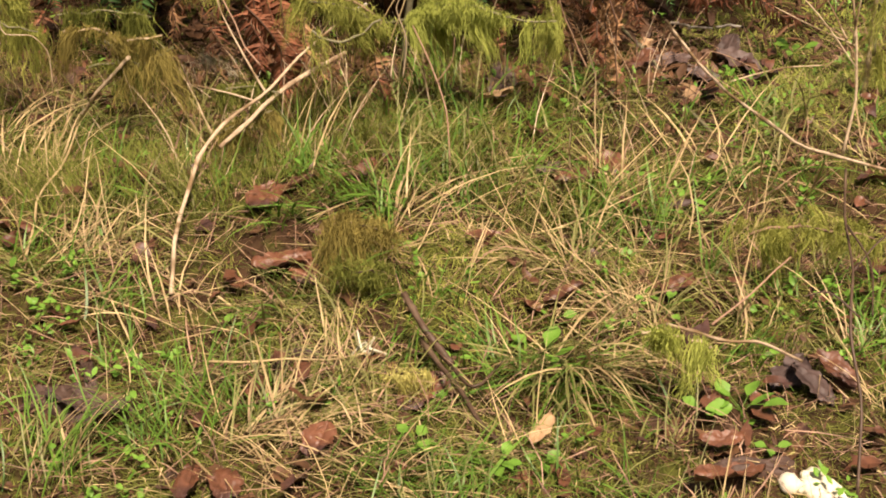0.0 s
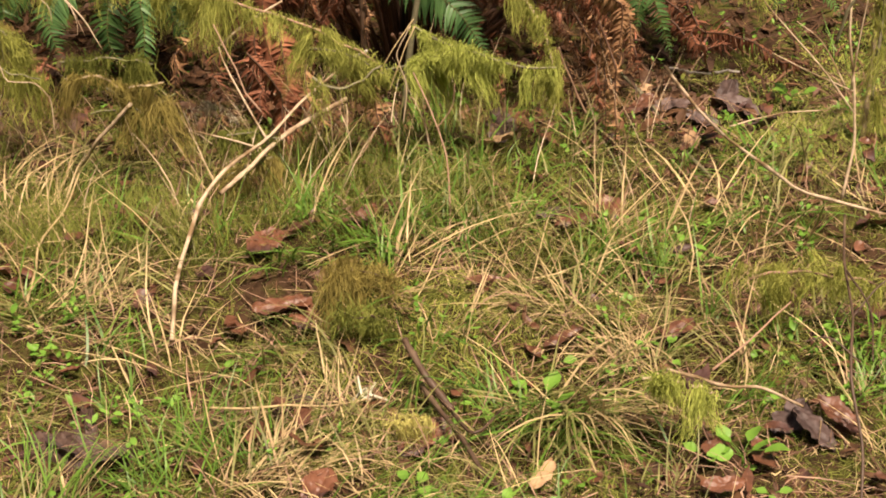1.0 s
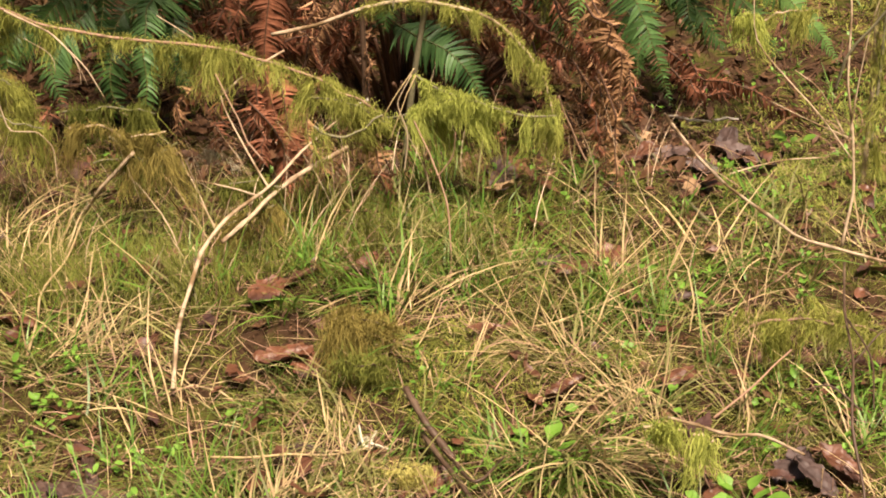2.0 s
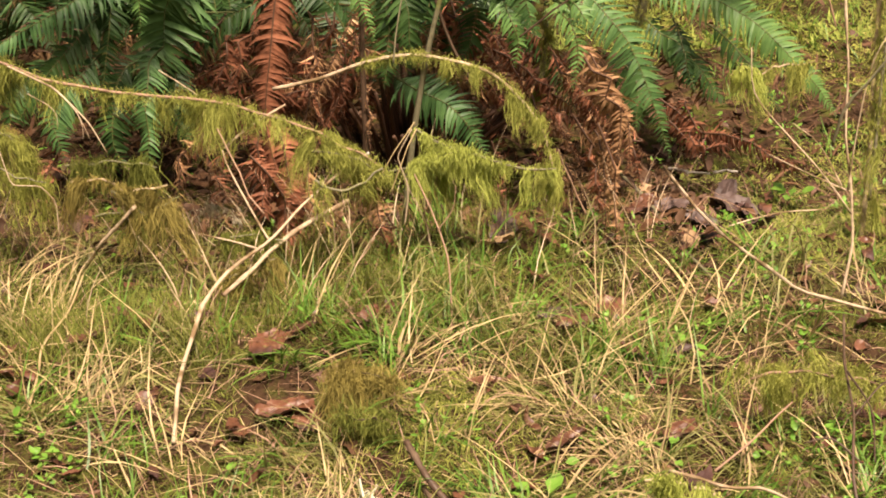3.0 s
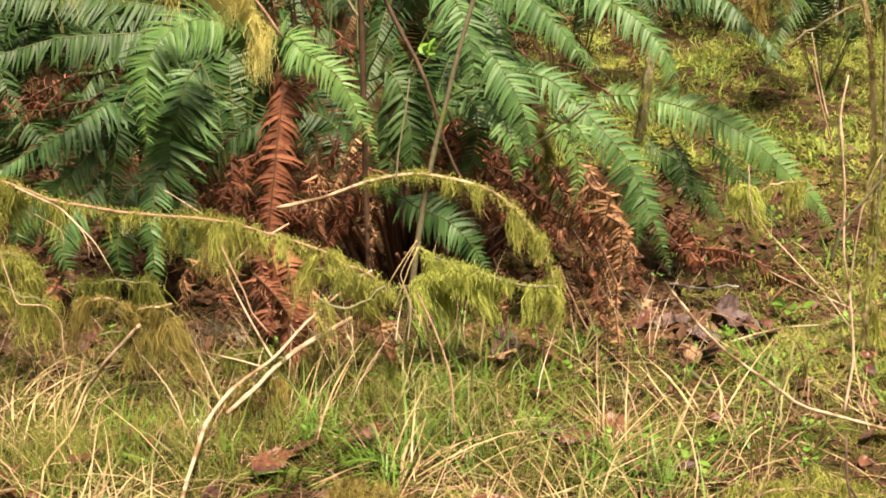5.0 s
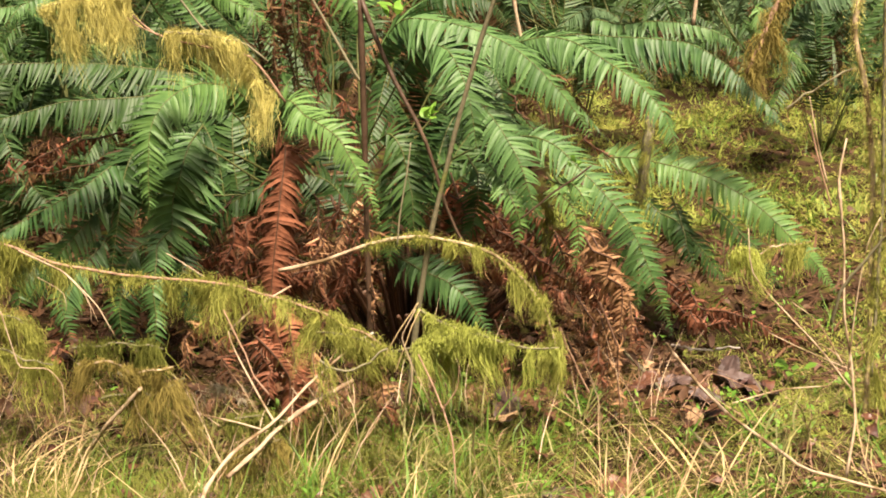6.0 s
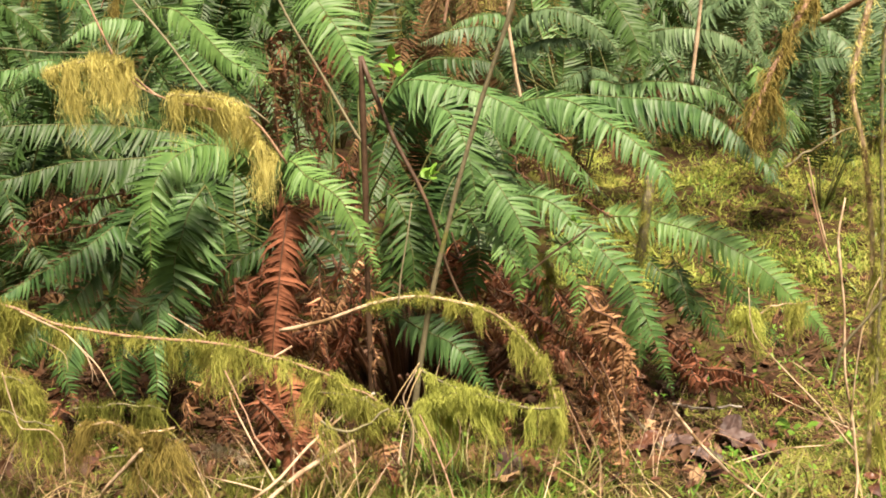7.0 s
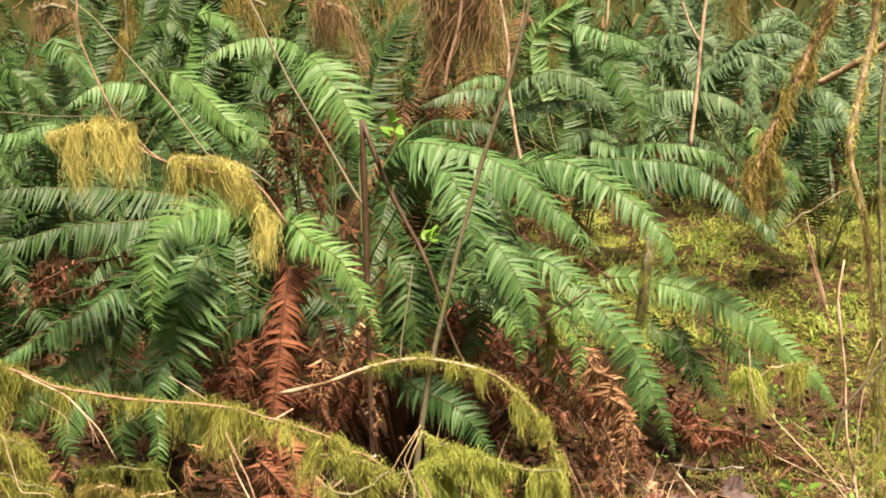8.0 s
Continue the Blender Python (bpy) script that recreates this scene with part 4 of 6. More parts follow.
frond(main, [(0.378, 3.750, 0.770), (0.402, 3.660, 0.763), (0.430, 3.640, 0.724), (0.464, 3.630, 0.689)], 0.03, DEAD_FROND, 0.75, 0.05, 0.45, 222, dead=0.6, pitch=0.0095)
frond(main, [(0.177, 4.000, 0.844), (0.214, 3.950, 0.796), (0.253, 3.930, 0.759)], 0.03, OLD_FROND, 0.75, 0.05, 0.45, 223, dead=0.7, pitch=0.0095)
frond(main, [(-0.992, 4.300, 0.685), (-1.166, 4.220, 0.635), (-1.343, 4.160, 0.560)], 0.06, DEAD_FROND, 0.75, 0.05, 0.45, 224, dead=0.6, pitch=0.0095)
frond(main, [(-0.949, 4.250, 0.645), (-1.148, 4.200, 0.581), (-1.343, 4.150, 0.519)], 0.06, OLD_FROND, 0.75, 0.05, 0.45, 225, dead=0.8, pitch=0.011)
frond(main, [(-0.941, 4.200, 0.604), (-1.129, 4.050, 0.540), (-1.290, 3.960, 0.466)], 0.03, DEAD_FROND, 0.75, 0.05, 0.45, 226, dead=0.6, pitch=0.0095)
frond(main, [(-1.140, 4.400, 0.652), (-1.291, 4.350, 0.593), (-1.419, 4.300, 0.571)], 0.07, DEAD_FROND, 0.75, 0.05, 0.45, 227, dead=0.8, pitch=0.011)
frond(main, [(-0.540, 4.600, 0.655), (-0.544, 4.600, 0.991), (-0.527, 4.500, 1.137), (-0.502, 4.400, 1.042), (-0.467, 4.360, 0.933)], 0.07, DEAD_FROND, 0.75, 0.05, 0.45, 228, dead=0.8, pitch=0.011)
frond(main, [(-0.490, 4.650, 0.644), (-0.506, 4.650, 0.946), (-0.481, 4.550, 1.086), (-0.457, 4.450, 0.973), (-0.417, 4.250, 0.845)], 0.09, OLD_FROND, 0.75, 0.05, 0.45, 229, dead=0.9, pitch=0.011)
frond(main, [(-0.433, 4.650, 0.643), (-0.423, 4.650, 0.926), (-0.392, 4.550, 1.030), (-0.384, 4.500, 0.892), (-0.380, 4.300, 0.800)], 0.08, DEAD_FROND, 0.75, 0.05, 0.45, 230, dead=0.8, pitch=0.011)
frond(main, [(-0.577, 4.600, 0.656), (-0.578, 4.550, 0.906), (-0.547, 4.450, 1.028), (-0.526, 4.400, 0.892), (-0.510, 4.380, 0.788)], 0.08, OLD_FROND, 0.75, 0.05, 0.45, 231, dead=0.9, pitch=0.011)
frond(main, [(-0.269, 4.400, 0.672), (-0.298, 4.350, 0.754), (-0.311, 4.300, 0.693), (-0.320, 4.280, 0.591)], 0.06, DEAD_FROND, 0.75, 0.05, 0.45, 232, dead=0.8, pitch=0.011)
frond(main, [(-1.099, 3.900, 0.194), (-1.140, 3.850, 0.111), (-1.118, 3.800, 0.011)], 0.06, DEAD_FROND, 0.75, 0.05, 0.45, 233, dead=0.7, pitch=0.0095)
frond(main, [(0.248, 3.900, 0.338), (0.257, 3.800, 0.204), (0.290, 3.720, 0.068)], 0.03, DEAD_FROND, 0.75, 0.05, 0.45, 234, dead=0.8, pitch=0.011)
g = np.random.default_rng(12)
at = np.array(main.location)
base = []
for k in range(46):
    az, r = g.uniform(0, 6.28), g.uniform(0.02, 0.2)
    d = np.array([math.cos(az) * r, math.sin(az) * r, 0])
    base.append(tube(smooth_path([at + d, at + d * 1.6 + (0, 0, 0.16), at + d * 2.4 + (0, 0, g.uniform(0.25, 0.42))], 8), np.linspace(0.012, 0.006, 8), 5, 0.4, k))
part("crown", base, RACHIS_BROWN, main, "brown fibrous crown of old stalk bases")["kind"] = "stuff"
# more fronds round the crown: back ones, darkened in colour for shade, and the withered skirt
g = np.random.default_rng(77)
at = np.array(main.location)
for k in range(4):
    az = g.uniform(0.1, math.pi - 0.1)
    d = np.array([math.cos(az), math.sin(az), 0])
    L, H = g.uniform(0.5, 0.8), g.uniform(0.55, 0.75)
    frond(main, [at + d * 0.05, at + d * L * 0.2 + (0, 0, H * 0.7), at + d * L * 0.55 + (0, 0, H), at + d * L + (0, 0, H * g.uniform(0.5, 0.8))], 0.09, FROND_SHADED, 0.3, 0.2, 0.25, 800 + k)
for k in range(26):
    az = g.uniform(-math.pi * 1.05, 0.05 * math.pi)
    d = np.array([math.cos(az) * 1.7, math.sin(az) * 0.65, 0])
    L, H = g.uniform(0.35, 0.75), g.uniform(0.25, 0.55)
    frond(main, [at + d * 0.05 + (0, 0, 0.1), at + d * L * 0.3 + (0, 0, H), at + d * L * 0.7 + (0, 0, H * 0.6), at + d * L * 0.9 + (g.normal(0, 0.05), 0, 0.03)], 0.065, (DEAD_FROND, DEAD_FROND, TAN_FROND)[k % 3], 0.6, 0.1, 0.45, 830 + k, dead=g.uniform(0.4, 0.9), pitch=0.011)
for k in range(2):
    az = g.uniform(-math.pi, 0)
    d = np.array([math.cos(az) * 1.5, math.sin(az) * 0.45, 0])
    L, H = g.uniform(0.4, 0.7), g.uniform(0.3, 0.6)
    frond(main, [at + d * 0.05 + (0, 0, 0.1), at + d * L * 0.3 + (0, 0, H), at + d * L * 0.7 + (0, 0, H * 0.9), at + d * L + (0, 0, H * 0.4)], 0.085, FROND_SHADED, 0.6, 0.1, 0.2, 870 + k)

# ferns behind, to the sides and far back
for k, (x, y, n, length, height) in enumerate([(-3.2, 4.2, 9, 0.9, 0.9), (-2.6, 2.6, 8, 0.8, 0.7), (3.4, 4.6, 9, 0.9, 0.9), (3.0, 2.7, 8, 0.8, 0.75), (-3.6, 6.2, 9, 0.9, 1.0), (4.3, 6.6, 9, 1.0, 1.0),
                                               (-4.4, 1.0, 8, 0.9, 0.9), (4.2, 0.4, 8, 0.9, 0.9), (-2.4, -2.6, 8, 0.9, 0.9), (2.2, -3.0, 8, 0.9, 0.9), (0.2, -3.8, 8, 0.9, 0.9)]):
    crown_fern(on(x, y, 0.05), n, length, height, 140 + k, FROND_SHADED, "green sword fern at the edge of the clearing", 0.10, 3, "ferns around", 0.026)
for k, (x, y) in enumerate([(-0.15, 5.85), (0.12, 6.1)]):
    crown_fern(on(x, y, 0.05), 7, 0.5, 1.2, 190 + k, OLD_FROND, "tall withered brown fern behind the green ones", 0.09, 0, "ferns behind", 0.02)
west = thing("sword_fern", on(-0.95, 4.9), "fresh green sword fern beside the large one", "fern", "ferns behind")
frond(west, [(-1.441, 4.900, 0.632), (-1.315, 4.800, 0.922), (-1.343, 4.650, 1.018), (-1.422, 4.550, 1.039), (-1.532, 4.500, 1.031)], 0.1, FROND, 0.2, 0.2, 0.7, 111)
frond(west, [(-1.343, 4.900, 0.630), (-1.220, 4.800, 0.920), (-1.248, 4.650, 1.044), (-1.313, 4.550, 1.044), (-1.375, 4.500, 0.983)], 0.08, FROND, 0.4, 0.3, 0.4, 112)
frond(west, [(-1.301, 4.900, 0.669), (-1.333, 5.000, 1.132), (-1.359, 5.000, 1.308), (-1.247, 4.850, 1.259), (-1.135, 4.750, 1.152)], 0.09, FROND, 0.55, 0.4, 0.4, 113)
frond(west, [(-1.301, 4.900, 0.669), (-1.474, 5.000, 1.095), (-1.508, 4.950, 1.218), (-1.373, 4.800, 1.170), (-1.276, 4.700, 1.103)], 0.07, FROND_SHADED, 0.55, 0.4, 0.4, 114)
frond(west, [(-1.204, 5.100, 0.734), (-0.949, 5.300, 1.180), (-0.898, 5.300, 1.364), (-0.789, 5.200, 1.366), (-0.709, 5.100, 1.271)], 0.08, FROND_FRESH, 0.5, 0.4, 0.4, 115)
frond(west, [(-1.201, 5.100, 0.775), (-1.180, 5.300, 1.143), (-1.118, 5.350, 1.304), (-1.002, 5.300, 1.346), (-0.906, 5.200, 1.268)], 0.09, FROND_SHADED, 0.5, 0.3, 0.4, 116)
east = thing("sword_fern", on(0.75, 5.3), "mid-sized green sword fern behind the large one", "fern", "ferns behind")
# pale fronds here have the sky light on them painted in
frond(east, [(0.464, 5.300, 0.776), (0.271, 5.200, 1.022), (0.285, 5.050, 1.137), (0.384, 4.920, 1.171), (0.484, 4.850, 1.141), (0.566, 4.820, 1.056), (0.589, 4.800, 1.010)], 0.09, FROND_SKYLIT, 0.4, 0.35, 0.45, 51)
frond(east, [(0.485, 5.300, 0.754), (0.230, 5.200, 0.971), (0.304, 5.050, 1.047), (0.415, 4.950, 1.069), (0.527, 4.900, 1.064), (0.605, 4.900, 1.028)], 0.08, FROND_SKYLIT, 0.35, 0.3, 0.5, 57)
frond(east, [(0.570, 5.300, 0.753), (0.527, 5.300, 1.069), (0.568, 5.100, 1.183), (0.633, 4.980, 1.117), (0.666, 4.920, 0.995), (0.676, 4.900, 0.874)], 0.08, FROND_SHADED, 0.75, 0.4, 0.15, 52)
frond(east, [(0.612, 5.300, 0.752), (0.682, 5.200, 1.014), (0.741, 5.050, 1.083), (0.863, 4.950, 1.100), (0.971, 4.900, 1.060), (1.077, 4.860, 0.981)], 0.1, FROND_SKYLIT, 0.25, 0.3, 0.65, 53)
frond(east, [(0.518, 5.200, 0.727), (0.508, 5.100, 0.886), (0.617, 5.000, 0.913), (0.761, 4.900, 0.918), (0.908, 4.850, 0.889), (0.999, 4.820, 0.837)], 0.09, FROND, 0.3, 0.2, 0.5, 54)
frond(east, [(0.311, 5.200, 0.752), (0.226, 5.100, 1.013), (0.164, 5.000, 1.104), (0.045, 4.900, 1.106), (-0.091, 4.850, 1.065)], 0.08, FROND_SKYLIT, 0.3, 0.25, 0.6, 55)
frond(east, [(0.352, 5.200, 0.751), (0.277, 5.300, 1.032), (0.191, 5.200, 1.146), (0.067, 5.100, 1.117), (0.006, 5.050, 1.083)], 0.08, FROND, 0.4, 0.25, 0.4, 56)
frond(east, [(0.443, 5.300, 0.776), (0.331, 5.500, 1.183), (0.418, 5.500, 1.331), (0.536, 5.400, 1.395)], 0.09, FROND_FRESH, 0.35, 0.3, 0.5, 58)
frond(east, [(0.678, 5.500, 0.742), (0.499, 5.700, 1.255), (0.632, 5.500, 1.263), (0.790, 5.400, 1.203)], 0.1, FROND, 0.4, 0.3, 0.4, 59)
frond(east, [(0.730, 5.400, 0.756), (0.622, 5.400, 0.887), (0.476, 5.200, 0.915), (0.387, 5.100, 0.868)], 0.09, FROND_SKYLIT, 0.4, 0.2, 0.4, 60)
# this fern's paleness is sky light and haze held in its colour
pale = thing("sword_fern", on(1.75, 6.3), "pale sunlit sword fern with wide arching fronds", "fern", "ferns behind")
frond(pale, [(1.351, 6.300, 0.535), (1.077, 6.200, 0.951), (1.134, 6.000, 1.110), (1.229, 5.900, 1.203), (1.344, 5.800, 1.233), (1.468, 5.750, 1.189)], 0.12, FROND_SKYLIT, 0.25, 0.3, 0.6, 61)
frond(pale, [(1.376, 6.300, 0.535), (1.102, 6.200, 0.877), (1.066, 6.000, 1.018), (1.139, 5.900, 1.106), (1.256, 5.800, 1.134), (1.371, 5.750, 1.057)], 0.12, FROND_SKYLIT, 0.4, 0.3, 0.45, 62)
frond(pale, [(1.426, 6.300, 0.534), (1.496, 6.200, 0.772), (1.566, 6.100, 0.855), (1.683, 6.000, 0.852), (1.780, 6.000, 0.791)], 0.1, FROND_SKYLIT, 0.25, 0.2, 0.6, 63)
frond(pale, [(1.426, 6.300, 0.534), (1.492, 6.300, 0.859), (1.588, 6.200, 0.966), (1.684, 6.100, 0.925), (1.708, 6.000, 0.816)], 0.1, FROND_SKYLIT, 0.5, 0.3, 0.35, 64)
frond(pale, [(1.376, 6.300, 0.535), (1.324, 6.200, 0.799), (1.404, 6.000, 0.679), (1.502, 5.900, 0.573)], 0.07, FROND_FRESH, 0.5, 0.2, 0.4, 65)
frond(pale, [(1.351, 6.300, 0.535), (1.065, 6.600, 1.093), (0.997, 6.500, 1.202), (1.115, 6.300, 1.186), (1.220, 6.200, 1.094)], 0.1, FROND_SKYLIT, 0.4, 0.4, 0.4, 66)
# left and centre ferns mostly take the darker green: background shade as colour
far_specs = [(-0.75, 4.9, 9, 0.65, 0.6), (0.0, 5.0, 9, 0.6, 0.7), (-1.5, 4.75, 8, 0.6, 0.5), (-1.75, 5.2, 10, 0.9, 0.95), (-0.85, 5.6, 9, 0.8, 0.8), (-1.5, 5.9, 11, 0.9, 1.2), (-0.9, 6.5, 9, 0.9, 1.2), (0.5, 6.3, 10, 0.9, 1.2),
             (-2.2, 5.6, 10, 0.9, 1.1), (-1.0, 7.0, 9, 1.0, 1.45), (-2.1, 7.2, 9, 1.0, 1.45), (0.15, 7.4, 9, 1.0, 1.4), (-2.9, 7.9, 9, 1.0, 1.5), (-0.3, 9.4, 9, 1.1, 1.55), (-2.0, 9.3, 9, 1.1, 1.6), (2.6, 9.0, 9, 1.0, 1.5), (3.4, 10.0, 9, 1.0, 1.6), (1.7, 9.3, 9, 1.0, 1.5), (4.2, 11.5, 9, 1.1, 1.8), (0.8, 11.0, 9, 1.1, 1.7), (2.0, 12.0, 8, 1.2, 1.8), (3.1, 7.8, 9, 1.0, 1.2), (1.75, 6.6, 9, 0.9, 0.85), (2.35, 7.9, 9, 1.0, 0.9), (1.55, 8.3, 9, 1.0, 0.95), (0.65, 7.0, 9, 0.95, 0.95),
             (-1.15, 5.8, 10, 0.95, 0.95), (-1.9, 6.4, 9, 1.0, 0.95), (-1.5, 7.6, 9, 1.0, 1.0), (-0.6, 8.0, 9, 1.0, 1.0), (0.2, 8.8, 9, 1.0, 1.0),
             (3.0, 9.2, 9, 1.1, 1.0), (1.0, 9.8, 9, 1.1, 1.0), (-2.6, 8.8, 9, 1.1, 1.0), (-1.5, 10.2, 8, 1.1, 1.0), (2.3, 11.0, 8, 1.1, 1.0), (-3.2, 11.5, 8, 1.1, 1.0), (0.0, 11.5, 8, 1.1, 1.0)]
# far right ferns take the paler green, with haze as colour
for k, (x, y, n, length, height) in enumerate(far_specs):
    crown_fern(on(x, y, 0.05), n, length, height, 60 + k, FROND_SKYLIT if x > 1.4 and y > 7.5 else FROND_SHADED if x < 0.4 or k % 3 else FROND, "sword fern farther back, paled in colour for sky light and haze" if x > 1.4 and y > 7.5 else "green sword fern with arching fronds farther back", 0.11, 1 if x > 0.9 and y < 7 else 4, "ferns behind", 0.018 if y < 5.7 else 0.021)


# ---- sticks, stems and twigs ----
def stick(name, points, r0, r1, mat, label, category="twig", wig=0.004, seed=0, knots=0, twigs=(), group="", n=26):
    """A stick with uneven bark; twigs: further lines of points that leave it, each a part."""
    p = wiggled(0.4 * smooth_path(points, n) + 0.6 * straight_path(points, n), wig, seed)
    r = np.linspace(r0, r1, n) * 0.6
    g = np.random.default_rng(seed)
    for _ in range(knots):
        k = g.integers(2, n - 2)
        r[k] *= 1.22
        r[k + 1] *= 1.06
    if not twigs:
        return solid(name, tuple(p[0]), [tube(p, r, 7, 0.22, seed)], mat, label, category, group)
    e = thing(name, tuple(p[0]), label, category, group)
    part("stem", [tube(p, r, 7, 0.22, seed)], mat, e)
    for j, line in enumerate(twigs):
        q = wiggled(smooth_path(line, 14), wig * 0.6, seed + j + 1)
        part("side_twig", [tube(q, np.linspace(r1 * 0.55, r1 * 0.3, 14), 6, 0.2, seed + j)], mat, e)
    return e


stick("young_stem", [(-0.109, 3.620, 0.067), (-0.085, 3.600, 0.282), (-0.043, 3.580, 0.528), (0.036, 3.550, 0.840), (0.093, 3.530, 1.081), (0.153, 3.500, 1.285), (0.209, 3.480, 1.462), (0.241, 3.450, 1.620)], 0.0125, 0.008, TWIG_GREY, "thin grey-brown bare stem leaning upward", "stem", 0.004, 3, 4)
stalk = stick("broken_stalk", [(-0.218, 3.800, 0.045), (-0.220, 3.800, 0.378), (-0.217, 3.800, 0.636), (-0.219, 3.800, 0.887), (-0.220, 3.800, 1.145)], 0.0135, 0.0125, TWIG_DARK, "dark brown broken-off stalk with a forked arm", "stalk", 0.003, 4, 3,
              [[(-0.220, 3.800, 1.145), (-0.189, 3.780, 1.059), (-0.133, 3.740, 0.927), (-0.054, 3.700, 0.773), (0.010, 3.680, 0.568), (0.083, 3.660, 0.432)]])
stick("pale_sapling", [(-0.206, 3.950, 0.860), (-0.243, 3.950, 0.901), (-0.328, 3.980, 1.050), (-0.434, 4.000, 1.240), (-0.541, 4.050, 1.458), (-0.605, 4.100, 1.599)], 0.007, 0.005, TWIG_GREY, "slender pale sapling stem leaning over the fern", "stem", 0.003, 5, 3)
stick("hanging_twig", [(-0.444, 3.600, 1.001), (-0.500, 3.600, 1.046), (-0.603, 3.620, 1.074), (-0.702, 3.650, 1.203), (-0.800, 3.700, 1.316), (-0.906, 3.750, 1.431), (-0.996, 3.800, 1.489)], 0.0055, 0.003, TWIG_GREY, "thin grey-brown twig hanging over the ferns", "twig", 0.004, 6, 3)
stick("mossy_twig", [(-0.400, 3.550, 0.907), (-0.480, 3.550, 1.024), (-0.715, 3.600, 1.071), (-0.822, 3.620, 1.158), (-0.856, 3.630, 1.222), (-0.924, 3.660, 1.386), (-0.933, 3.700, 1.505)], 0.0058, 0.0032, TWIG_RED, "thin reddish twig carrying golden moss clumps", "twig", 0.003, 7, 4,
      [[(-0.861, 3.640, 1.293), (-0.844, 3.640, 1.328), (-0.825, 3.640, 1.338)], [(-0.715, 3.600, 1.071), (-0.785, 3.600, 1.109), (-0.826, 3.620, 1.162)]])
stick("thin_cane", [(-1.261, 3.900, 1.175), (-1.077, 3.900, 1.159), (-0.894, 3.900, 1.152)], 0.0024, 0.002, TWIG_GREY, "thin grey cane lying across the fronds", "twig", 0.002, 96)
stick("bare_limb", [(1.035, 3.950, 1.204), (1.098, 3.900, 1.250), (1.151, 3.850, 1.291), (1.230, 3.800, 1.352)], 0.016, 0.013, TWIG_PALE, "bare pinkish-brown limb between mossy stems", "branch", 0.003, 90, 4)
stick("tan_stem", [(0.242, 4.300, 0.893), (0.217, 4.300, 1.015), (0.193, 4.300, 1.186), (0.194, 4.300, 1.270), (0.163, 4.300, 1.486)], 0.0095, 0.008, TWIG_PALE, "straight tan stem between the ferns", "stem", 0.002, 8, 3)
stick("pale_sapling", [(0.215, 4.600, 1.195), (0.244, 4.600, 1.319), (0.272, 4.600, 1.478)], 0.006, 0.005, TWIG_PALE, "pale thin stem between the ferns", "stem", 0.002, 9)
stick("knotty_stem", [(0.809, 4.700, 0.934), (0.825, 4.700, 1.120), (0.837, 4.700, 1.275), (0.861, 4.700, 1.483)], 0.011, 0.009, TWIG_PALE, "pale knotty stem with a side shoot", "stem", 0.002, 10, 4,
      [[(0.837, 4.700, 1.275), (0.799, 4.700, 1.340), (0.761, 4.700, 1.449)]])
stick("slender_sapling", [(0.566, 5.000, 1.330), (0.572, 5.000, 1.445), (0.557, 5.000, 1.253)], 0.005, 0.004, TWIG_PALE, "pale thin stem far between ferns", "stem", 0.001, 12)
# forked shrub at the east edge
shrub = stick("forked_shrub", [(0.893, 2.950, 0.145), (0.915, 2.980, 0.270), (0.901, 3.000, 0.398), (0.877, 3.020, 0.511), (0.880, 3.050, 0.659), (0.869, 3.080, 0.806), (0.887, 3.100, 0.891)], 0.0056, 0.0036, TWIG_PALE, "forked pale-brown shrub stems with bare twigs", "shrub", 0.004, 13, 4,
              [[(0.906, 2.980, 0.338), (0.829, 3.000, 0.439), (0.761, 3.050, 0.509), (0.698, 3.100, 0.581), (0.684, 3.120, 0.682)], [(0.902, 3.000, 0.384), (0.810, 3.020, 0.419), (0.726, 3.050, 0.456)],
               [(0.896, 3.000, 0.385), (0.903, 3.000, 0.544), (0.919, 3.000, 0.673), (0.944, 3.000, 0.736)], [(0.845, 3.080, 0.794), (0.826, 3.100, 0.879), (0.800, 3.100, 0.985)], [(0.882, 3.000, 0.398), (0.839, 3.050, 0.475), (0.780, 3.080, 0.519)]])
stick("dark_twig", [(0.823, 2.900, 0.527), (0.858, 2.880, 0.634), (0.911, 2.850, 0.728), (0.951, 2.800, 0.789)], 0.006, 0.004, TWIG_GREY, "dark bare twig reaching in", "twig", 0.004, 14, 3)
# long stick lying towards the shrub
stick("fallen_stick", [(0.648, 4.021, 0.080), (0.683, 3.671, 0.090), (0.729, 3.424, 0.100), (0.775, 3.226, 0.110), (0.816, 3.057, 0.120), (0.894, 2.993, 0.120), (0.988, 2.923, 0.120)], 0.0080, 0.0055, TWIG_PALE, "long pale stick lying over the grass", "stick", 0.004, 15, 4)
stick("fallen_stalk", [(0.514, 4.083, 0.050), (0.582, 3.824, 0.040), (0.611, 3.636, 0.030), (0.674, 3.332, 0.030)], 0.010, 0.008, TWIG_GREY, "brown stalk lying on the leaf litter", "stick", 0.004, 16, 2)
for k, (line, r) in enumerate([([(0.682, 4.145, 0.030), (0.706, 4.110, 0.035), (0.737, 4.113, 0.030)], 0.0075), ([(0.728, 4.098, 0.030), (0.760, 4.107, 0.030), (0.800, 4.096, 0.030)], 0.006), ([(0.812, 4.106, 0.030), (0.851, 4.106, 0.035), (0.887, 4.114, 0.030)], 0.0065)]):
    stick("white_stick", line, r, r * 0.8, WHITE, "piece of bleached white wood on dead leaves", "stick", 0.003, 170 + k, 7, group="broken white stick")
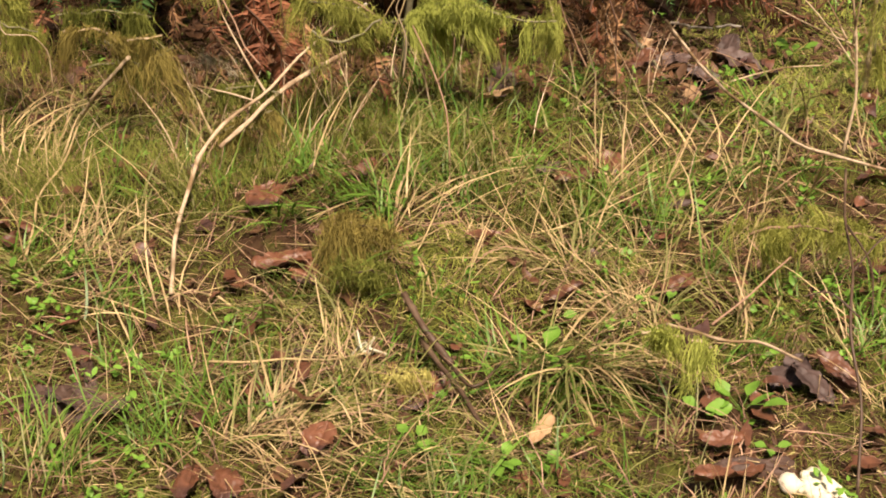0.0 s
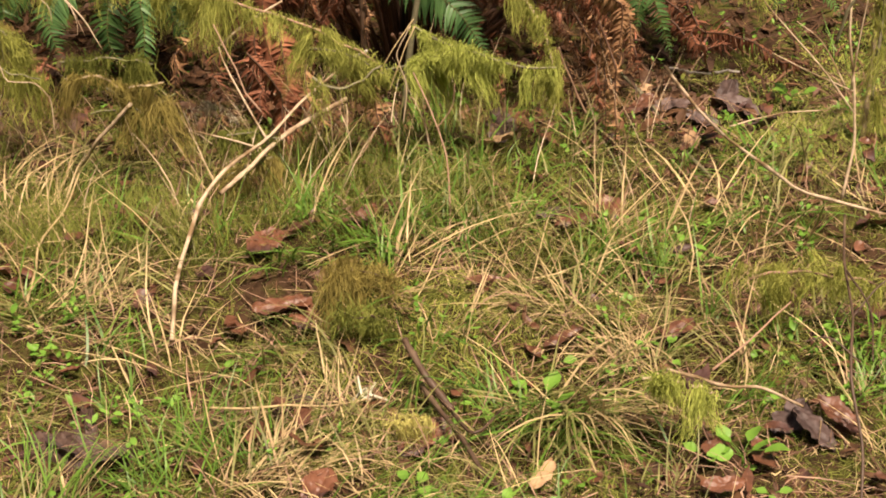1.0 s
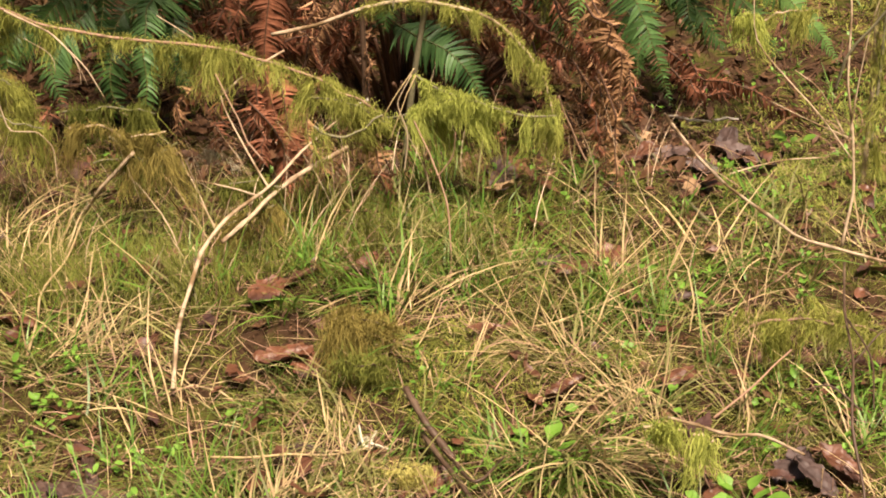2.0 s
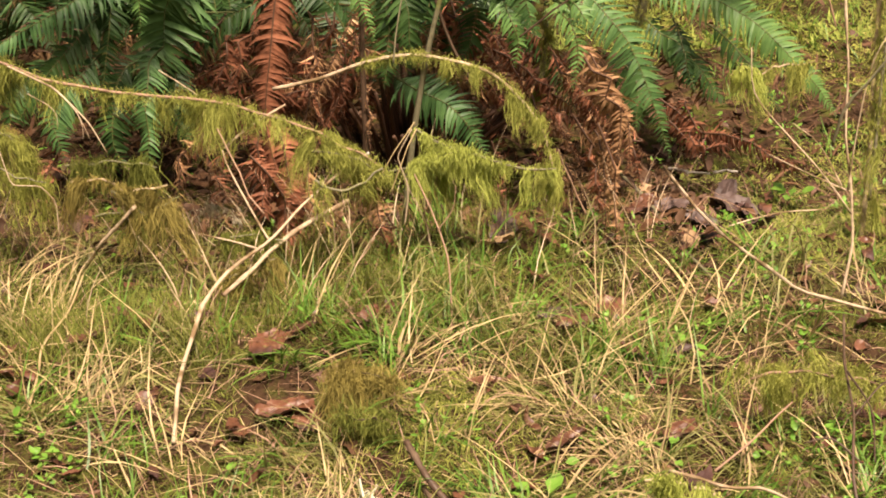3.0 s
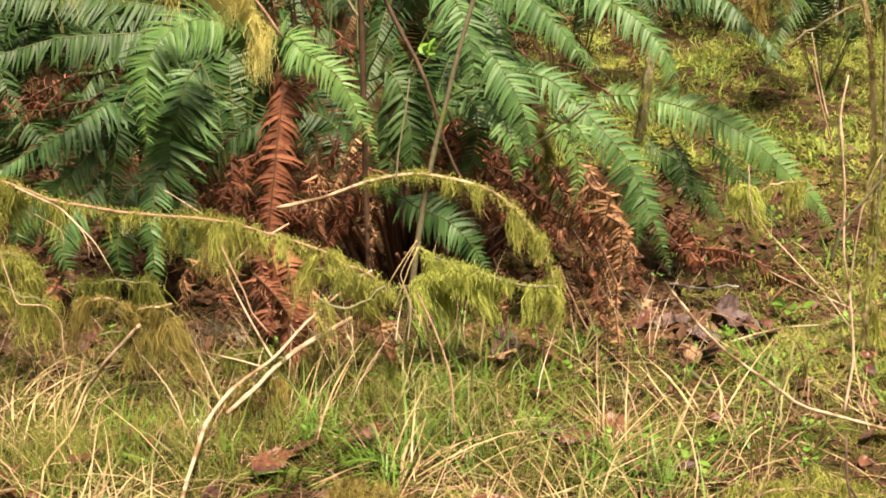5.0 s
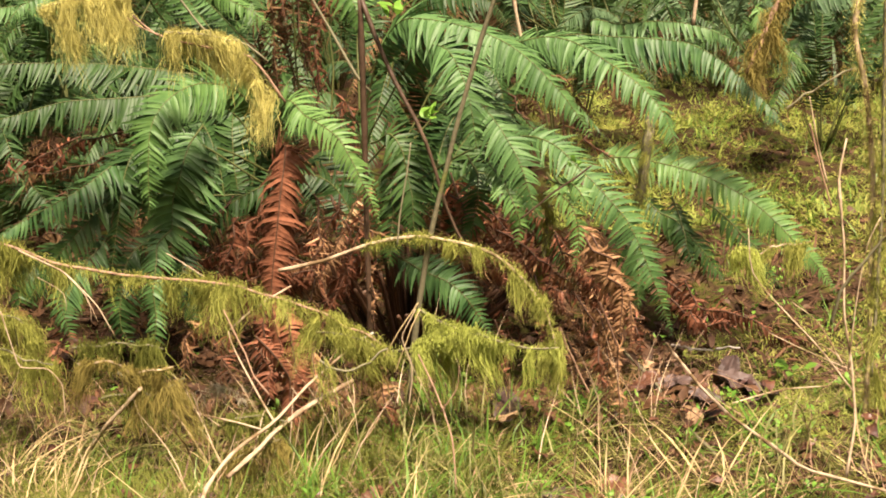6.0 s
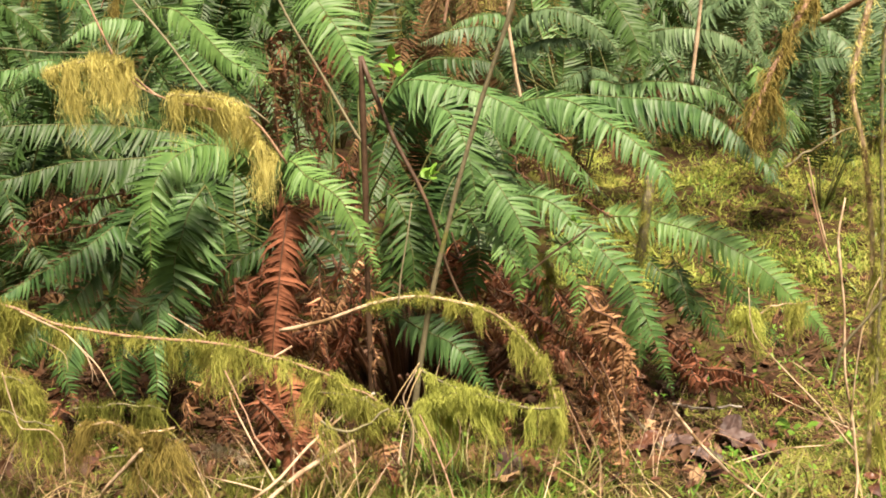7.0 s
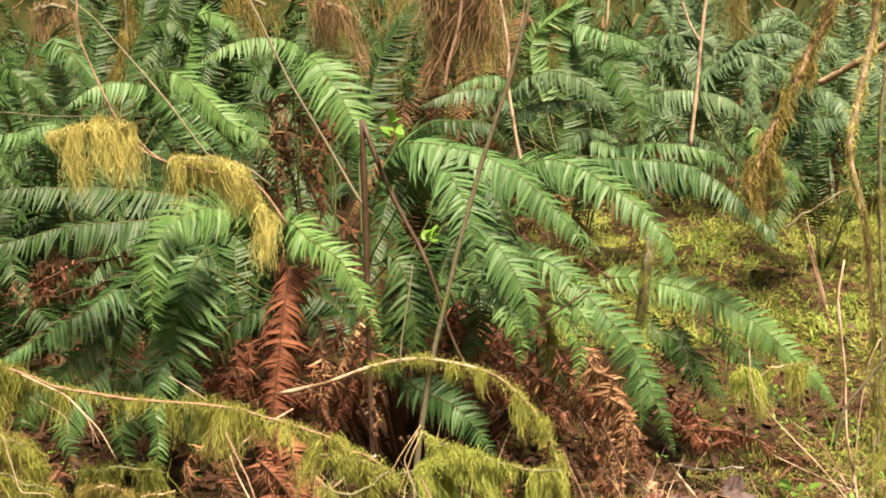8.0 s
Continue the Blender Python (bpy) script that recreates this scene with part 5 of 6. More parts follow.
# pale crossing sticks on the west side
stick("pale_stick", [(-0.242, 3.400, 0.216), (-0.359, 3.260, 0.188), (-0.406, 3.200, 0.172), (-0.434, 3.150, 0.167), (-0.507, 3.000, 0.140)], 0.0105, 0.0085, BONE, "pale crooked stick propped over the moss", "stick", 0.003, 18, 3)
stick("bent_stick", [(-0.554, 2.555, 0.015), (-0.558, 2.600, 0.027), (-0.550, 2.616, 0.100), (-0.557, 2.730, 0.100), (-0.559, 2.850, 0.101), (-0.549, 2.950, 0.135), (-0.526, 3.000, 0.161), (-0.495, 3.070, 0.178), (-0.418, 3.180, 0.199), (-0.347, 3.300, 0.245), (-0.246, 3.420, 0.300)], 0.0085, 0.0055, TWIG_PALE, "long bent pale stick rising from the grass", "stick", 0.003, 19, 3,
      [[(-0.418, 3.180, 0.199), (-0.468, 3.240, 0.260), (-0.524, 3.300, 0.345), (-0.541, 3.340, 0.373)], [(-0.433, 3.150, 0.188), (-0.505, 3.180, 0.199), (-0.593, 3.200, 0.212)]])
stick("short_stick", [(-0.936, 3.387, 0.020), (-0.847, 3.300, 0.150), (-0.753, 3.280, 0.252)], 0.008, 0.008, BONE, "short straight pale stick leaning in the grass", "stick", 0.001, 20)
stick("old_stalk", [(-0.885, 2.682, 0.020), (-0.906, 2.892, 0.060), (-0.879, 3.026, 0.080), (-0.879, 3.206, 0.100)], 0.005, 0.004, STRAW, "long straw stalk in the grass", "stalk", 0.004, 21)
stick("dead_twig", [(-0.549, 3.500, 0.415), (-0.625, 3.500, 0.468), (-0.713, 3.500, 0.531)], 0.004, 0.002, TWIG_PALE, "pale forked dead twig", "twig", 0.002, 22)
stick("thin_twig", [(-0.443, 3.300, 0.222), (-0.513, 3.350, 0.323), (-0.560, 3.400, 0.410)], 0.004, 0.003, TWIG_RED, "thin reddish twig in the moss", "twig", 0.003, 23)
stick("crossing_twig", [(-0.382, 3.308, 0.050), (-0.238, 3.283, 0.060), (-0.124, 3.247, 0.060), (-0.041, 3.267, 0.050)], 0.004, 0.003, TWIG_DARK, "thin dark twig lying on the ground", "twig", 0.004, 24)
stick("leaning_twig", [(0.018, 2.703, 0.000), (0.014, 3.050, 0.031), (0.002, 3.120, 0.174), (-0.037, 3.200, 0.272), (-0.072, 3.300, 0.322)], 0.004, 0.003, TWIG_RED, "thin reddish twig standing in the grass", "twig", 0.004, 25, 2,
      [[(-0.017, 3.150, 0.234), (0.017, 3.150, 0.291), (0.027, 3.150, 0.348)]])
stick("stiff_stalk", [(-0.098, 3.300, 0.189), (-0.090, 3.300, 0.293), (-0.113, 3.300, 0.367), (-0.077, 3.300, 0.438)], 0.003, 0.0025, TWIG_PALE, "stiff pale dry stalk in the moss", "stalk", 0.002, 26)
stick("slanting_stalk", [(0.349, 3.300, 0.215), (0.315, 3.300, 0.290), (0.276, 3.300, 0.385)], 0.004, 0.003, TWIG_RED, "slanting reddish dry stalk by the fern", "stalk", 0.002, 27)
stick("forked_twig", [(-1.058, 3.400, 0.571), (-0.948, 3.380, 0.524), (-0.881, 3.360, 0.455), (-0.822, 3.340, 0.366)], 0.0045, 0.002, TWIG_PALE, "pale forked dead twig lying over moss", "twig", 0.003, 61, 2,
      [[(-0.954, 3.380, 0.529), (-0.888, 3.340, 0.476), (-0.858, 3.330, 0.406)], [(-1.018, 3.400, 0.502), (-0.954, 3.380, 0.464), (-0.944, 3.370, 0.423)], [(-0.893, 3.360, 0.469), (-0.878, 3.340, 0.432), (-0.878, 3.340, 0.403)]])
stick("white_twig", [(-1.086, 3.300, 0.447), (-1.066, 3.300, 0.360), (-1.051, 3.300, 0.305), (-0.979, 3.280, 0.308), (-0.945, 3.280, 0.264), (-0.941, 3.260, 0.167)], 0.003, 0.002, TWIG_PALE, "thin whitish kinked dry stem", "twig", 0.002, 62)
stick("stick_stub", [(-0.556, 3.460, 0.337), (-0.476, 3.480, 0.398), (-0.400, 3.500, 0.439)], 0.006, 0.005, TWIG_PALE, "short pale stick stub behind moss", "stick", 0.002, 63)
stick("crossed_straw", [(-0.072, 3.400, 0.423), (-0.122, 3.380, 0.353), (-0.168, 3.360, 0.279)], 0.003, 0.002, STRAW, "straight dry straw leaning on the stem", "stalk", 0.001, 64)
stick("crossed_straw", [(-0.068, 3.400, 0.405), (-0.094, 3.380, 0.353), (-0.131, 3.360, 0.256)], 0.003, 0.002, STRAW, "straight dry straw leaning on the stem", "stalk", 0.001, 65)
stick("wood_chip", [(-0.255, 3.500, 0.285), (-0.214, 3.500, 0.297), (-0.192, 3.500, 0.309)], 0.008, 0.006, WHITE, "small white split wood chip", "wood chip", 0.001, 66)
stick("red_stalk", [(-0.125, 3.500, 0.545), (-0.109, 3.520, 0.678), (-0.087, 3.550, 0.799)], 0.004, 0.003, TWIG_GREY, "thin upright reddish stalk in the fern", "stalk", 0.003, 67)
stick("dry_cane", [(0.930, 3.600, 0.823), (0.974, 3.600, 0.678), (0.999, 3.600, 0.604)], 0.005, 0.004, TWIG_RED, "thin dry stem by the mossy shrub", "stalk", 0.003, 68)
stick("lying_twig", [(0.769, 3.624, 0.050), (0.911, 3.649, 0.080), (1.038, 3.668, 0.080)], 0.004, 0.003, TWIG_PALE, "thin straight twig on the moss", "twig", 0.002, 69)
stick("bent_twig", [(0.605, 3.547, 0.050), (0.730, 3.761, 0.080), (0.845, 3.630, 0.080)], 0.003, 0.002, TWIG_RED, "thin bent twig on the litter", "twig", 0.004, 70)
stick("dry_cane", [(-0.269, 3.316, 0.030), (-0.212, 3.343, 0.080), (-0.144, 3.475, 0.150)], 0.003, 0.002, TWIG_RED, "thin dry cane leaning in the fern litter", "twig", 0.003, 71)
# black rotten twigs near the front
stick("rotten_twig", [(-0.075, 2.409, 0.100), (-0.036, 2.333, 0.070), (0.017, 2.268, 0.030)], 0.011, 0.012, TWIG_DARK, "black rotten stick poking from the grass", "stick", 0.003, 28, 3)
stick("rotten_branch", [(-0.042, 2.341, 0.040), (0.006, 2.224, 0.040), (0.065, 2.095, 0.030), (0.112, 2.010, 0.020)], 0.009, 0.007, TWIG_DARK, "black rotten branch lying in the grass", "stick", 0.005, 29, 3,
      [[(0.017, 2.258, 0.030), (0.056, 2.154, 0.050), (0.109, 2.231, 0.060)]])


def slab(name, place, length, wide, high, az, mat, label, seed):
    """A flattened lump of crumbling wood: ridged along the grain, with a broken edge, sunk into the soil."""
    g = np.random.default_rng(seed)
    a, b = np.meshgrid(np.linspace(-1, 1, 41), np.linspace(-1, 1, 25), indexing="ij")
    edge = (0.72 + 0.5 * (lattice(a * 3.5 + 7, a * 0 + 2, seed) - 0.3)) * np.sqrt(np.clip(1.02 - a ** 4, 0.02, 1))
    x = a * length / 2 + 0.012 * (lattice(b * 5 + 3, b * 0 + 9, seed + 1) - 0.5)
    y = b * edge * wide / 2
    top = np.clip((1 - np.maximum(np.abs(a), np.abs(b)) ** 6), 0, 1)
    z = high * top * (0.35 + 0.5 * lattice(a * 2 + 4, b * 7 + 4, seed + 2) + 0.45 * lattice(a * 7 + 4, b * 16 + 4, seed + 3)) - 0.012 * (1 - top)
    c, w = math.cos(az), math.sin(az)
    wx, wy = place[0] + c * x - w * y, place[1] + w * x + c * y
    v = np.stack([wx, wy, ground_z(wx, wy) + z], -1).reshape(-1, 3)
    return solid(name, on(place[0], place[1]), [(v, strip_quads(1, 41, 25))], mat, label, "rotten wood")


slab("rotten_log", (-0.690, 2.190), 0.17, 0.085, 0.040, -0.35, ROTTEN, "crumbling dark rotten wood chunk in the soil", 30)
slab("rotten_log", (-0.600, 2.150), 0.10, 0.07, 0.030, 0.3, ROTTEN, "crumbling dark rotten wood chunk in the soil", 33)
slab("bark_piece", (-0.285, 2.363), 0.12, 0.04, 0.024, -0.15, ROTTEN, "dark rotting bark piece in the moss", 31)
slab("bark_piece", (-0.680, 2.330), 0.16, 0.035, 0.022, 1.9, ROTTEN, "dark narrow piece of rotten bark", 32)
slab("bark_piece", (0.500, 1.950), 0.20, 0.065, 0.022, 0.05, ROTTEN, "dark wet flat bark piece on the soil", 34)
stick("straw_stalk", [(-0.442, 2.278, 0.030), (-0.316, 2.243, 0.050), (-0.192, 2.262, 0.050), (-0.141, 2.276, 0.050)], 0.004, 0.003, STRAW, "long dry straw stalk lying flat", "stalk", 0.003, 33)
stick("east_stick", [(0.512, 2.360, 0.060), (0.593, 2.409, 0.100), (0.690, 2.519, 0.120)], 0.004, 0.003, TWIG_RED, "thin pale stick in the moss", "twig", 0.002, 34)
stick("long_twig", [(0.676, 1.887, 0.020), (0.697, 2.000, 0.120), (0.692, 2.085, 0.200), (0.720, 2.212, 0.260), (0.731, 2.351, 0.300), (0.761, 2.480, 0.330)], 0.0046, 0.0040, TWIG_DARK, "upright thin red-brown shoot", "twig", 0.003, 35, 4,
      [[(0.711, 2.125, 0.220), (0.665, 2.151, 0.250), (0.615, 2.141, 0.250)], [(0.726, 2.307, 0.300), (0.741, 2.197, 0.280), (0.718, 2.076, 0.250)], [(0.724, 2.230, 0.250), (0.777, 2.280, 0.280), (0.827, 2.307, 0.300)]])
stick("mossy_stick", [(0.432, 2.393, 0.040), (0.518, 2.325, 0.050), (0.591, 2.315, 0.050), (0.661, 2.247, 0.050)], 0.006, 0.005, TWIG_PALE, "crooked pale stick under moss", "stick", 0.004, 36, 2)


# ---- hanging moss ----
def strands(path, n, lo, hi, seed, spread_by=0.012, width=0.0021, fuzz=0.38, clump=0, even=False):
    """Moss hanging from a line in tapering locks of threads, with short curly fuzz round the line."""
    g = np.random.default_rng(seed)
    p = smooth_path(path, 80)
    length = np.linalg.norm(np.diff(p, axis=0), axis=1).sum()
    locks = clump or max(5, int(length / (0.015 if even else 0.021) * (0.6 + spread_by / 0.03)))
    s = 7
    u = np.linspace(0, 1, s)[None, :, None]
    # locks
    la = g.random(locks) * 79
    gap = lattice(la * 0.11 + 3, la * 0 + 1, seed)
    ll = (lo + (1.45 * hi - lo) * g.random(locks) ** (0.5 if even else 1.7)) * (1.0 if even else 0.4 + 1.1 * gap ** 1.3)
    ld = unit(np.stack([g.normal(0, 0.22, locks), g.normal(0, 0.22, locks), -np.ones(locks)], 1))
    lw = np.cumsum(g.normal(0, 0.040, (locks, s, 3)), 1)
    lr = g.uniform(0.003, 0.010, locks)
    lo_off = g.normal(0, 1, (locks, 3)) * spread_by * (0.6, 0.8, 0.5)
    # threads
    hang = int(n * (1 - fuzz))
    k = g.choice(locks, hang, p=ll ** 1.4 / (ll ** 1.4).sum())
    at = np.clip(la[k] + g.normal(0, 1, hang) * lr[k] / max(length, 0.05) * 79, 0, 78.99)
    i = at.astype(int)
    root = p[i] + (p[i + 1] - p[i]) * (at - i)[:, None]
    off = g.normal(0, 1, (hang, 3)) * lr[k][:, None] * (1, 1, 0.8)
    root = root + lo_off[k]
    L = ll[k] * g.uniform(0.12, 1.05, hang)
    a = root[:, None] + off[:, None] * (1 - 0.35 * u) + ld[k][:, None] * (u * L[:, None, None]) + lw[k] * L[:, None, None]
    a = a + np.cumsum(g.normal(0, 0.050, (hang, s, 3)), 1) * L[:, None, None] + g.normal(0, 0.0010, (hang, s, 3))
    # curly fuzz
    m = n - hang
    at = np.clip(g.random(m) * 79, 0, 78.99)
    i = at.astype(int)
    root = p[i] + (p[i + 1] - p[i]) * (at - i)[:, None] + g.normal(0, spread_by * (1.1 if fuzz > 0.6 else 0.5), (m, 3)) * (1, 1, 0.8)
    d = unit(g.normal(0, 1, (m, 3)) + (0, 0, -0.25))
    L = np.clip(spread_by * 1.6, 0.012, 0.04) * g.uniform(0.4, 1.2, m) * (1.6 if fuzz > 0.6 else 1)
    b = root[:, None] + d[:, None] * (u * L[:, None, None]) + np.array([0, 0, -1.0]) * (u ** 2 * 0.5 * L[:, None, None]) + np.cumsum(g.normal(0, 0.10, (m, s, 3)), 1) * L[:, None, None]
    pth = np.concatenate([a, b])
    pth[..., 2] = np.maximum(pth[..., 2], ground_z(pth[..., 0], pth[..., 1]) + 0.003)
    side = unit(np.stack([g.normal(0, 1, n), g.normal(0, 0.6, n), g.normal(0, 0.4, n)], 1))
    prof = np.array([0.9, 1.25, 0.85, 1.15, 0.8, 0.75, 0.1])
    return ribbons(pth, side[:, None], g.uniform(0.5, 1.4, n) * width * 0.68, prof)


def mossy_branch(points, r0, r1, wood, moss, n, lo, hi, seed, label, bare=0.0, knots=3, extra=(), spread_by=0.012, name="mossy_branch", fuzz=0.38, even=False, width=0.0021):
    e = thing(name, points[0], label, "branch")
    p = wiggled(smooth_path(points, 40), 0.004, seed)
    part("wood", [tube(p, np.linspace(r0, r1, 40) * 0.62, 7, 0.3, seed)], wood, e)
    part("moss", [strands(p[int(40 * bare):], int(n * 2.2), lo, hi, seed, spread_by, width, fuzz, 0, even)], moss, e, "hanging threads of moss")["kind"] = "stuff"
    for j, (line, m2, lo2, hi2) in enumerate(extra):
        q = smooth_path(line, 20)
        part("side_branch", [tube(q, np.linspace(r1 * 0.6, r1 * 0.4, 20), 6, 0.3, seed + j)], wood, e)
        part("moss", [strands(q, m2, lo2, hi2, seed + 7 + j, spread_by)], moss, e, "hanging threads of moss")["kind"] = "stuff"
    return e


mossy_branch([(-1.200, 3.500, 0.580), (-1.059, 3.500, 0.535), (-0.929, 3.490, 0.495), (-0.770, 3.480, 0.476), (-0.624, 3.470, 0.464), (-0.523, 3.460, 0.451)], 0.007, 0.006, TWIG_RED, MOSS, 1500, 0.02, 0.115, 41,
             "long horizontal branch hung with yellow-green moss", fuzz=0.34, spread_by=0.015)
mossy_branch([(-0.523, 3.460, 0.451), (-0.422, 3.440, 0.426), (-0.335, 3.420, 0.398), (-0.250, 3.400, 0.365), (-0.158, 3.380, 0.314)], 0.006, 0.004, TWIG_RED, MOSS, 800, 0.02, 0.105, 141, "thinner end of a branch with hanging moss", fuzz=0.34, spread_by=0.014)
mossy_branch([(-0.444, 3.620, 0.444), (-0.332, 3.600, 0.481), (-0.212, 3.580, 0.523), (-0.095, 3.560, 0.546), (0.020, 3.540, 0.537), (0.134, 3.500, 0.509), (0.212, 3.480, 0.437), (0.255, 3.460, 0.353), (0.285, 3.440, 0.238)], 0.009, 0.005, TWIG_PALE, MOSS, 2000, 0.02, 0.085, 42,
             "arching branch with a broken pale end and moss", 0.25)
mossy_branch([(-0.060, 3.400, 0.310), (0.018, 3.360, 0.356), (0.109, 3.360, 0.338)], 0.008, 0.006, TWIG_GREY, MOSS_LIME, 1300, 0.05, 0.12, 43,
             "low branch with a thick bright yellow-green moss tuft", 0.0, 3, [([(-0.073, 3.420, 0.399), (-0.024, 3.400, 0.375), (0.060, 3.360, 0.351)], 700, 0.02, 0.07), ([(0.109, 3.360, 0.338), (0.201, 3.380, 0.306), (0.280, 3.400, 0.298)], 520, 0.02, 0.09),
                                                                          ([(-0.255, 3.450, 0.292), (-0.153, 3.420, 0.287), (-0.060, 3.400, 0.310)], 260, 0.02, 0.08)], 0.013)
mossy_branch([(-0.252, 3.420, 0.318), (-0.202, 3.420, 0.306), (-0.146, 3.420, 0.276)], 0.004, 0.003, TWIG_GREY, MOSS_OLIVE, 520, 0.05, 0.21, 71, "loose olive moss hanging off a thin twig", spread_by=0.012, fuzz=0.3)
mossy_branch([(-0.066, 3.400, 0.317), (-0.001, 3.400, 0.346), (0.062, 3.400, 0.334), (0.112, 3.400, 0.303)], 0.004, 0.003, TWIG_GREY, MOSS_LIME, 650, 0.03, 0.17, 72, "bright green moss draped over a thin twig", spread_by=0.02, fuzz=0.3)
mossy_branch([(-0.528, 3.120, 0.121), (-0.471, 3.150, 0.136), (-0.406, 3.180, 0.152)], 0.005, 0.004, TWIG_GREY, MOSS_OLIVE, 800, 0.04, 0.14, 44, "moss curtain hanging from a low stick", spread_by=0.012, fuzz=0.3)
mossy_branch([(-0.826, 3.350, 0.266), (-0.735, 3.300, 0.224), (-0.653, 3.320, 0.261)], 0.006, 0.004, TWIG_GREY, MOSS_OLIVE, 560, 0.03, 0.12, 45, "moss draped over low twigs", spread_by=0.013, fuzz=0.3)
mossy_branch([(-1.133, 3.400, 0.415), (-1.059, 3.380, 0.391), (-1.018, 3.360, 0.339)], 0.006, 0.004, TWIG_GREY, MOSS, 600, 0.03, 0.12, 46, "thin twig with hanging moss", spread_by=0.015,
             extra=[([(-1.090, 3.400, 0.414), (-1.081, 3.400, 0.310), (-1.070, 3.400, 0.280)], 120, 0.02, 0.05)])
mossy_branch([(-0.314, 3.300, 0.310), (-0.232, 3.300, 0.280), (-0.150, 3.350, 0.320)], 0.006, 0.004, TWIG_GREY, MOSS, 110, 0.03, 0.10, 47, "moss hanging from a crooked stick", spread_by=0.010)
mossy_branch([(-0.909, 3.300, 0.308), (-0.839, 3.300, 0.314), (-0.772, 3.300, 0.284), (-0.674, 3.300, 0.298)], 0.005, 0.004, TWIG_PALE, MOSS_OLIVE, 700, 0.03, 0.09, 48, "olive moss over a thin twig", spread_by=0.011, fuzz=0.3)
for k, (pts, n, lo, hi, m) in enumerate([([(-1.128, 3.350, 0.335), (-1.043, 3.340, 0.308), (-0.979, 3.330, 0.296)], 300, 0.05, 0.13, MOSS), ([(-0.951, 3.420, 0.307), (-0.847, 3.410, 0.324), (-0.717, 3.400, 0.308)], 420, 0.05, 0.13, MOSS_GREEN), ([(-0.331, 3.400, 0.350), (-0.231, 3.390, 0.334), (-0.133, 3.380, 0.288)], 420, 0.04, 0.11, MOSS),
                                         ([(-0.538, 3.200, 0.194), (-0.469, 3.200, 0.207), (-0.388, 3.200, 0.192)], 380, 0.04, 0.09, MOSS_GREEN), ([(-1.137, 3.450, 0.405), (-1.054, 3.450, 0.366)], 260, 0.04, 0.10, MOSS_OLIVE), ([(-0.859, 3.300, 0.216), (-0.774, 3.300, 0.227), (-0.691, 3.300, 0.206)], 300, 0.04, 0.10, MOSS_GREEN)]):
    mossy_branch(pts, 0.004, 0.003, TWIG_GREY, m, n, lo, hi, 260 + k, "thin low twig draped with hanging moss", spread_by=0.012, fuzz=0.25)
# golden moss on the hanging twig
mossy_branch([(-1.005, 3.600, 1.142), (-0.939, 3.600, 1.158), (-0.867, 3.600, 1.165), (-0.799, 3.600, 1.160)], 0.005, 0.004, TWIG_GREY, MOSS_GOLD, 1250, 0.03, 0.12, 49, "thick golden moss clump hanging from a twig", spread_by=0.012, even=True, width=0.0018, fuzz=0.3)
mossy_branch([(-0.696, 3.580, 1.081), (-0.595, 3.570, 1.074), (-0.509, 3.560, 1.052), (-0.482, 3.550, 0.988), (-0.428, 3.550, 0.922)], 0.006, 0.004, TWIG_GREY, MOSS_GOLD, 1300, 0.02, 0.115, 50, "golden moss clump on a drooping twig", spread_by=0.012, even=True, width=0.0018, fuzz=0.3)
mossy_branch([(-0.575, 3.570, 1.072), (-0.515, 3.562, 1.045), (-0.475, 3.552, 0.975)], 0.004, 0.003, TWIG_GREY, MOSS_GOLD, 420, 0.03, 0.11, 250, "golden moss threads hanging from a twig", spread_by=0.010, width=0.0018, fuzz=0.25)
# mossy stems at the east edge
mossy_branch([(1.086, 4.000, 1.460), (1.029, 4.000, 1.306), (0.944, 3.950, 1.140), (0.859, 3.900, 0.992), (0.822, 3.880, 0.909)], 0.021, 0.009, TWIG_RED, MOSS_OLIVE, 1350, 0.02, 0.08, 51, "leaning branch covered in olive-brown moss", spread_by=0.017, fuzz=0.6, width=0.0028)
mossy_branch([(1.115, 3.700, 1.495), (1.108, 3.700, 1.381), (1.090, 3.690, 1.281), (1.062, 3.680, 1.152), (1.047, 3.670, 1.051), (1.074, 3.660, 0.933), (1.092, 3.650, 0.815), (1.110, 3.640, 0.620), (1.120, 3.620, 0.409), (1.122, 3.600, 0.212), (1.117, 3.580, 0.013)], 0.013, 0.011, TWIG_PALE, MOSS_GOLD, 1700, 0.012, 0.045, 52, "upright shrub stem with golden moss", spread_by=0.0075, fuzz=0.8, width=0.0022)
mossy_branch([(1.113, 3.600, 1.301), (1.104, 3.600, 1.016), (1.130, 3.600, 0.569), (1.118, 3.550, 0.152)], 0.009, 0.007, TWIG_GREY, MOSS, 600, 0.02, 0.09, 53, "upright thin stem with olive moss", spread_by=0.012)
mossy_branch([(1.032, 4.300, 0.730), (1.120, 4.300, 0.793), (1.235, 4.300, 0.851)], 0.006, 0.005, TWIG_GREY, MOSS_OLIVE, 60, 0.01, 0.03, 54, "bare grey stick behind the stems")
mossy_branch([(0.672, 3.250, 0.582), (0.698, 3.250, 0.595), (0.725, 3.250, 0.585)], 0.004, 0.003, TWIG_PALE, MOSS_LIME, 420, 0.05, 0.11, 55, "tuft of yellow moss on a twig end", spread_by=0.008)
mossy_branch([(0.725, 3.250, 0.585), (0.785, 3.250, 0.601), (0.865, 3.250, 0.613)], 0.004, 0.003, TWIG_PALE, MOSS, 260, 0.02, 0.09, 155, "thin twig with sparse moss", spread_by=0.008)
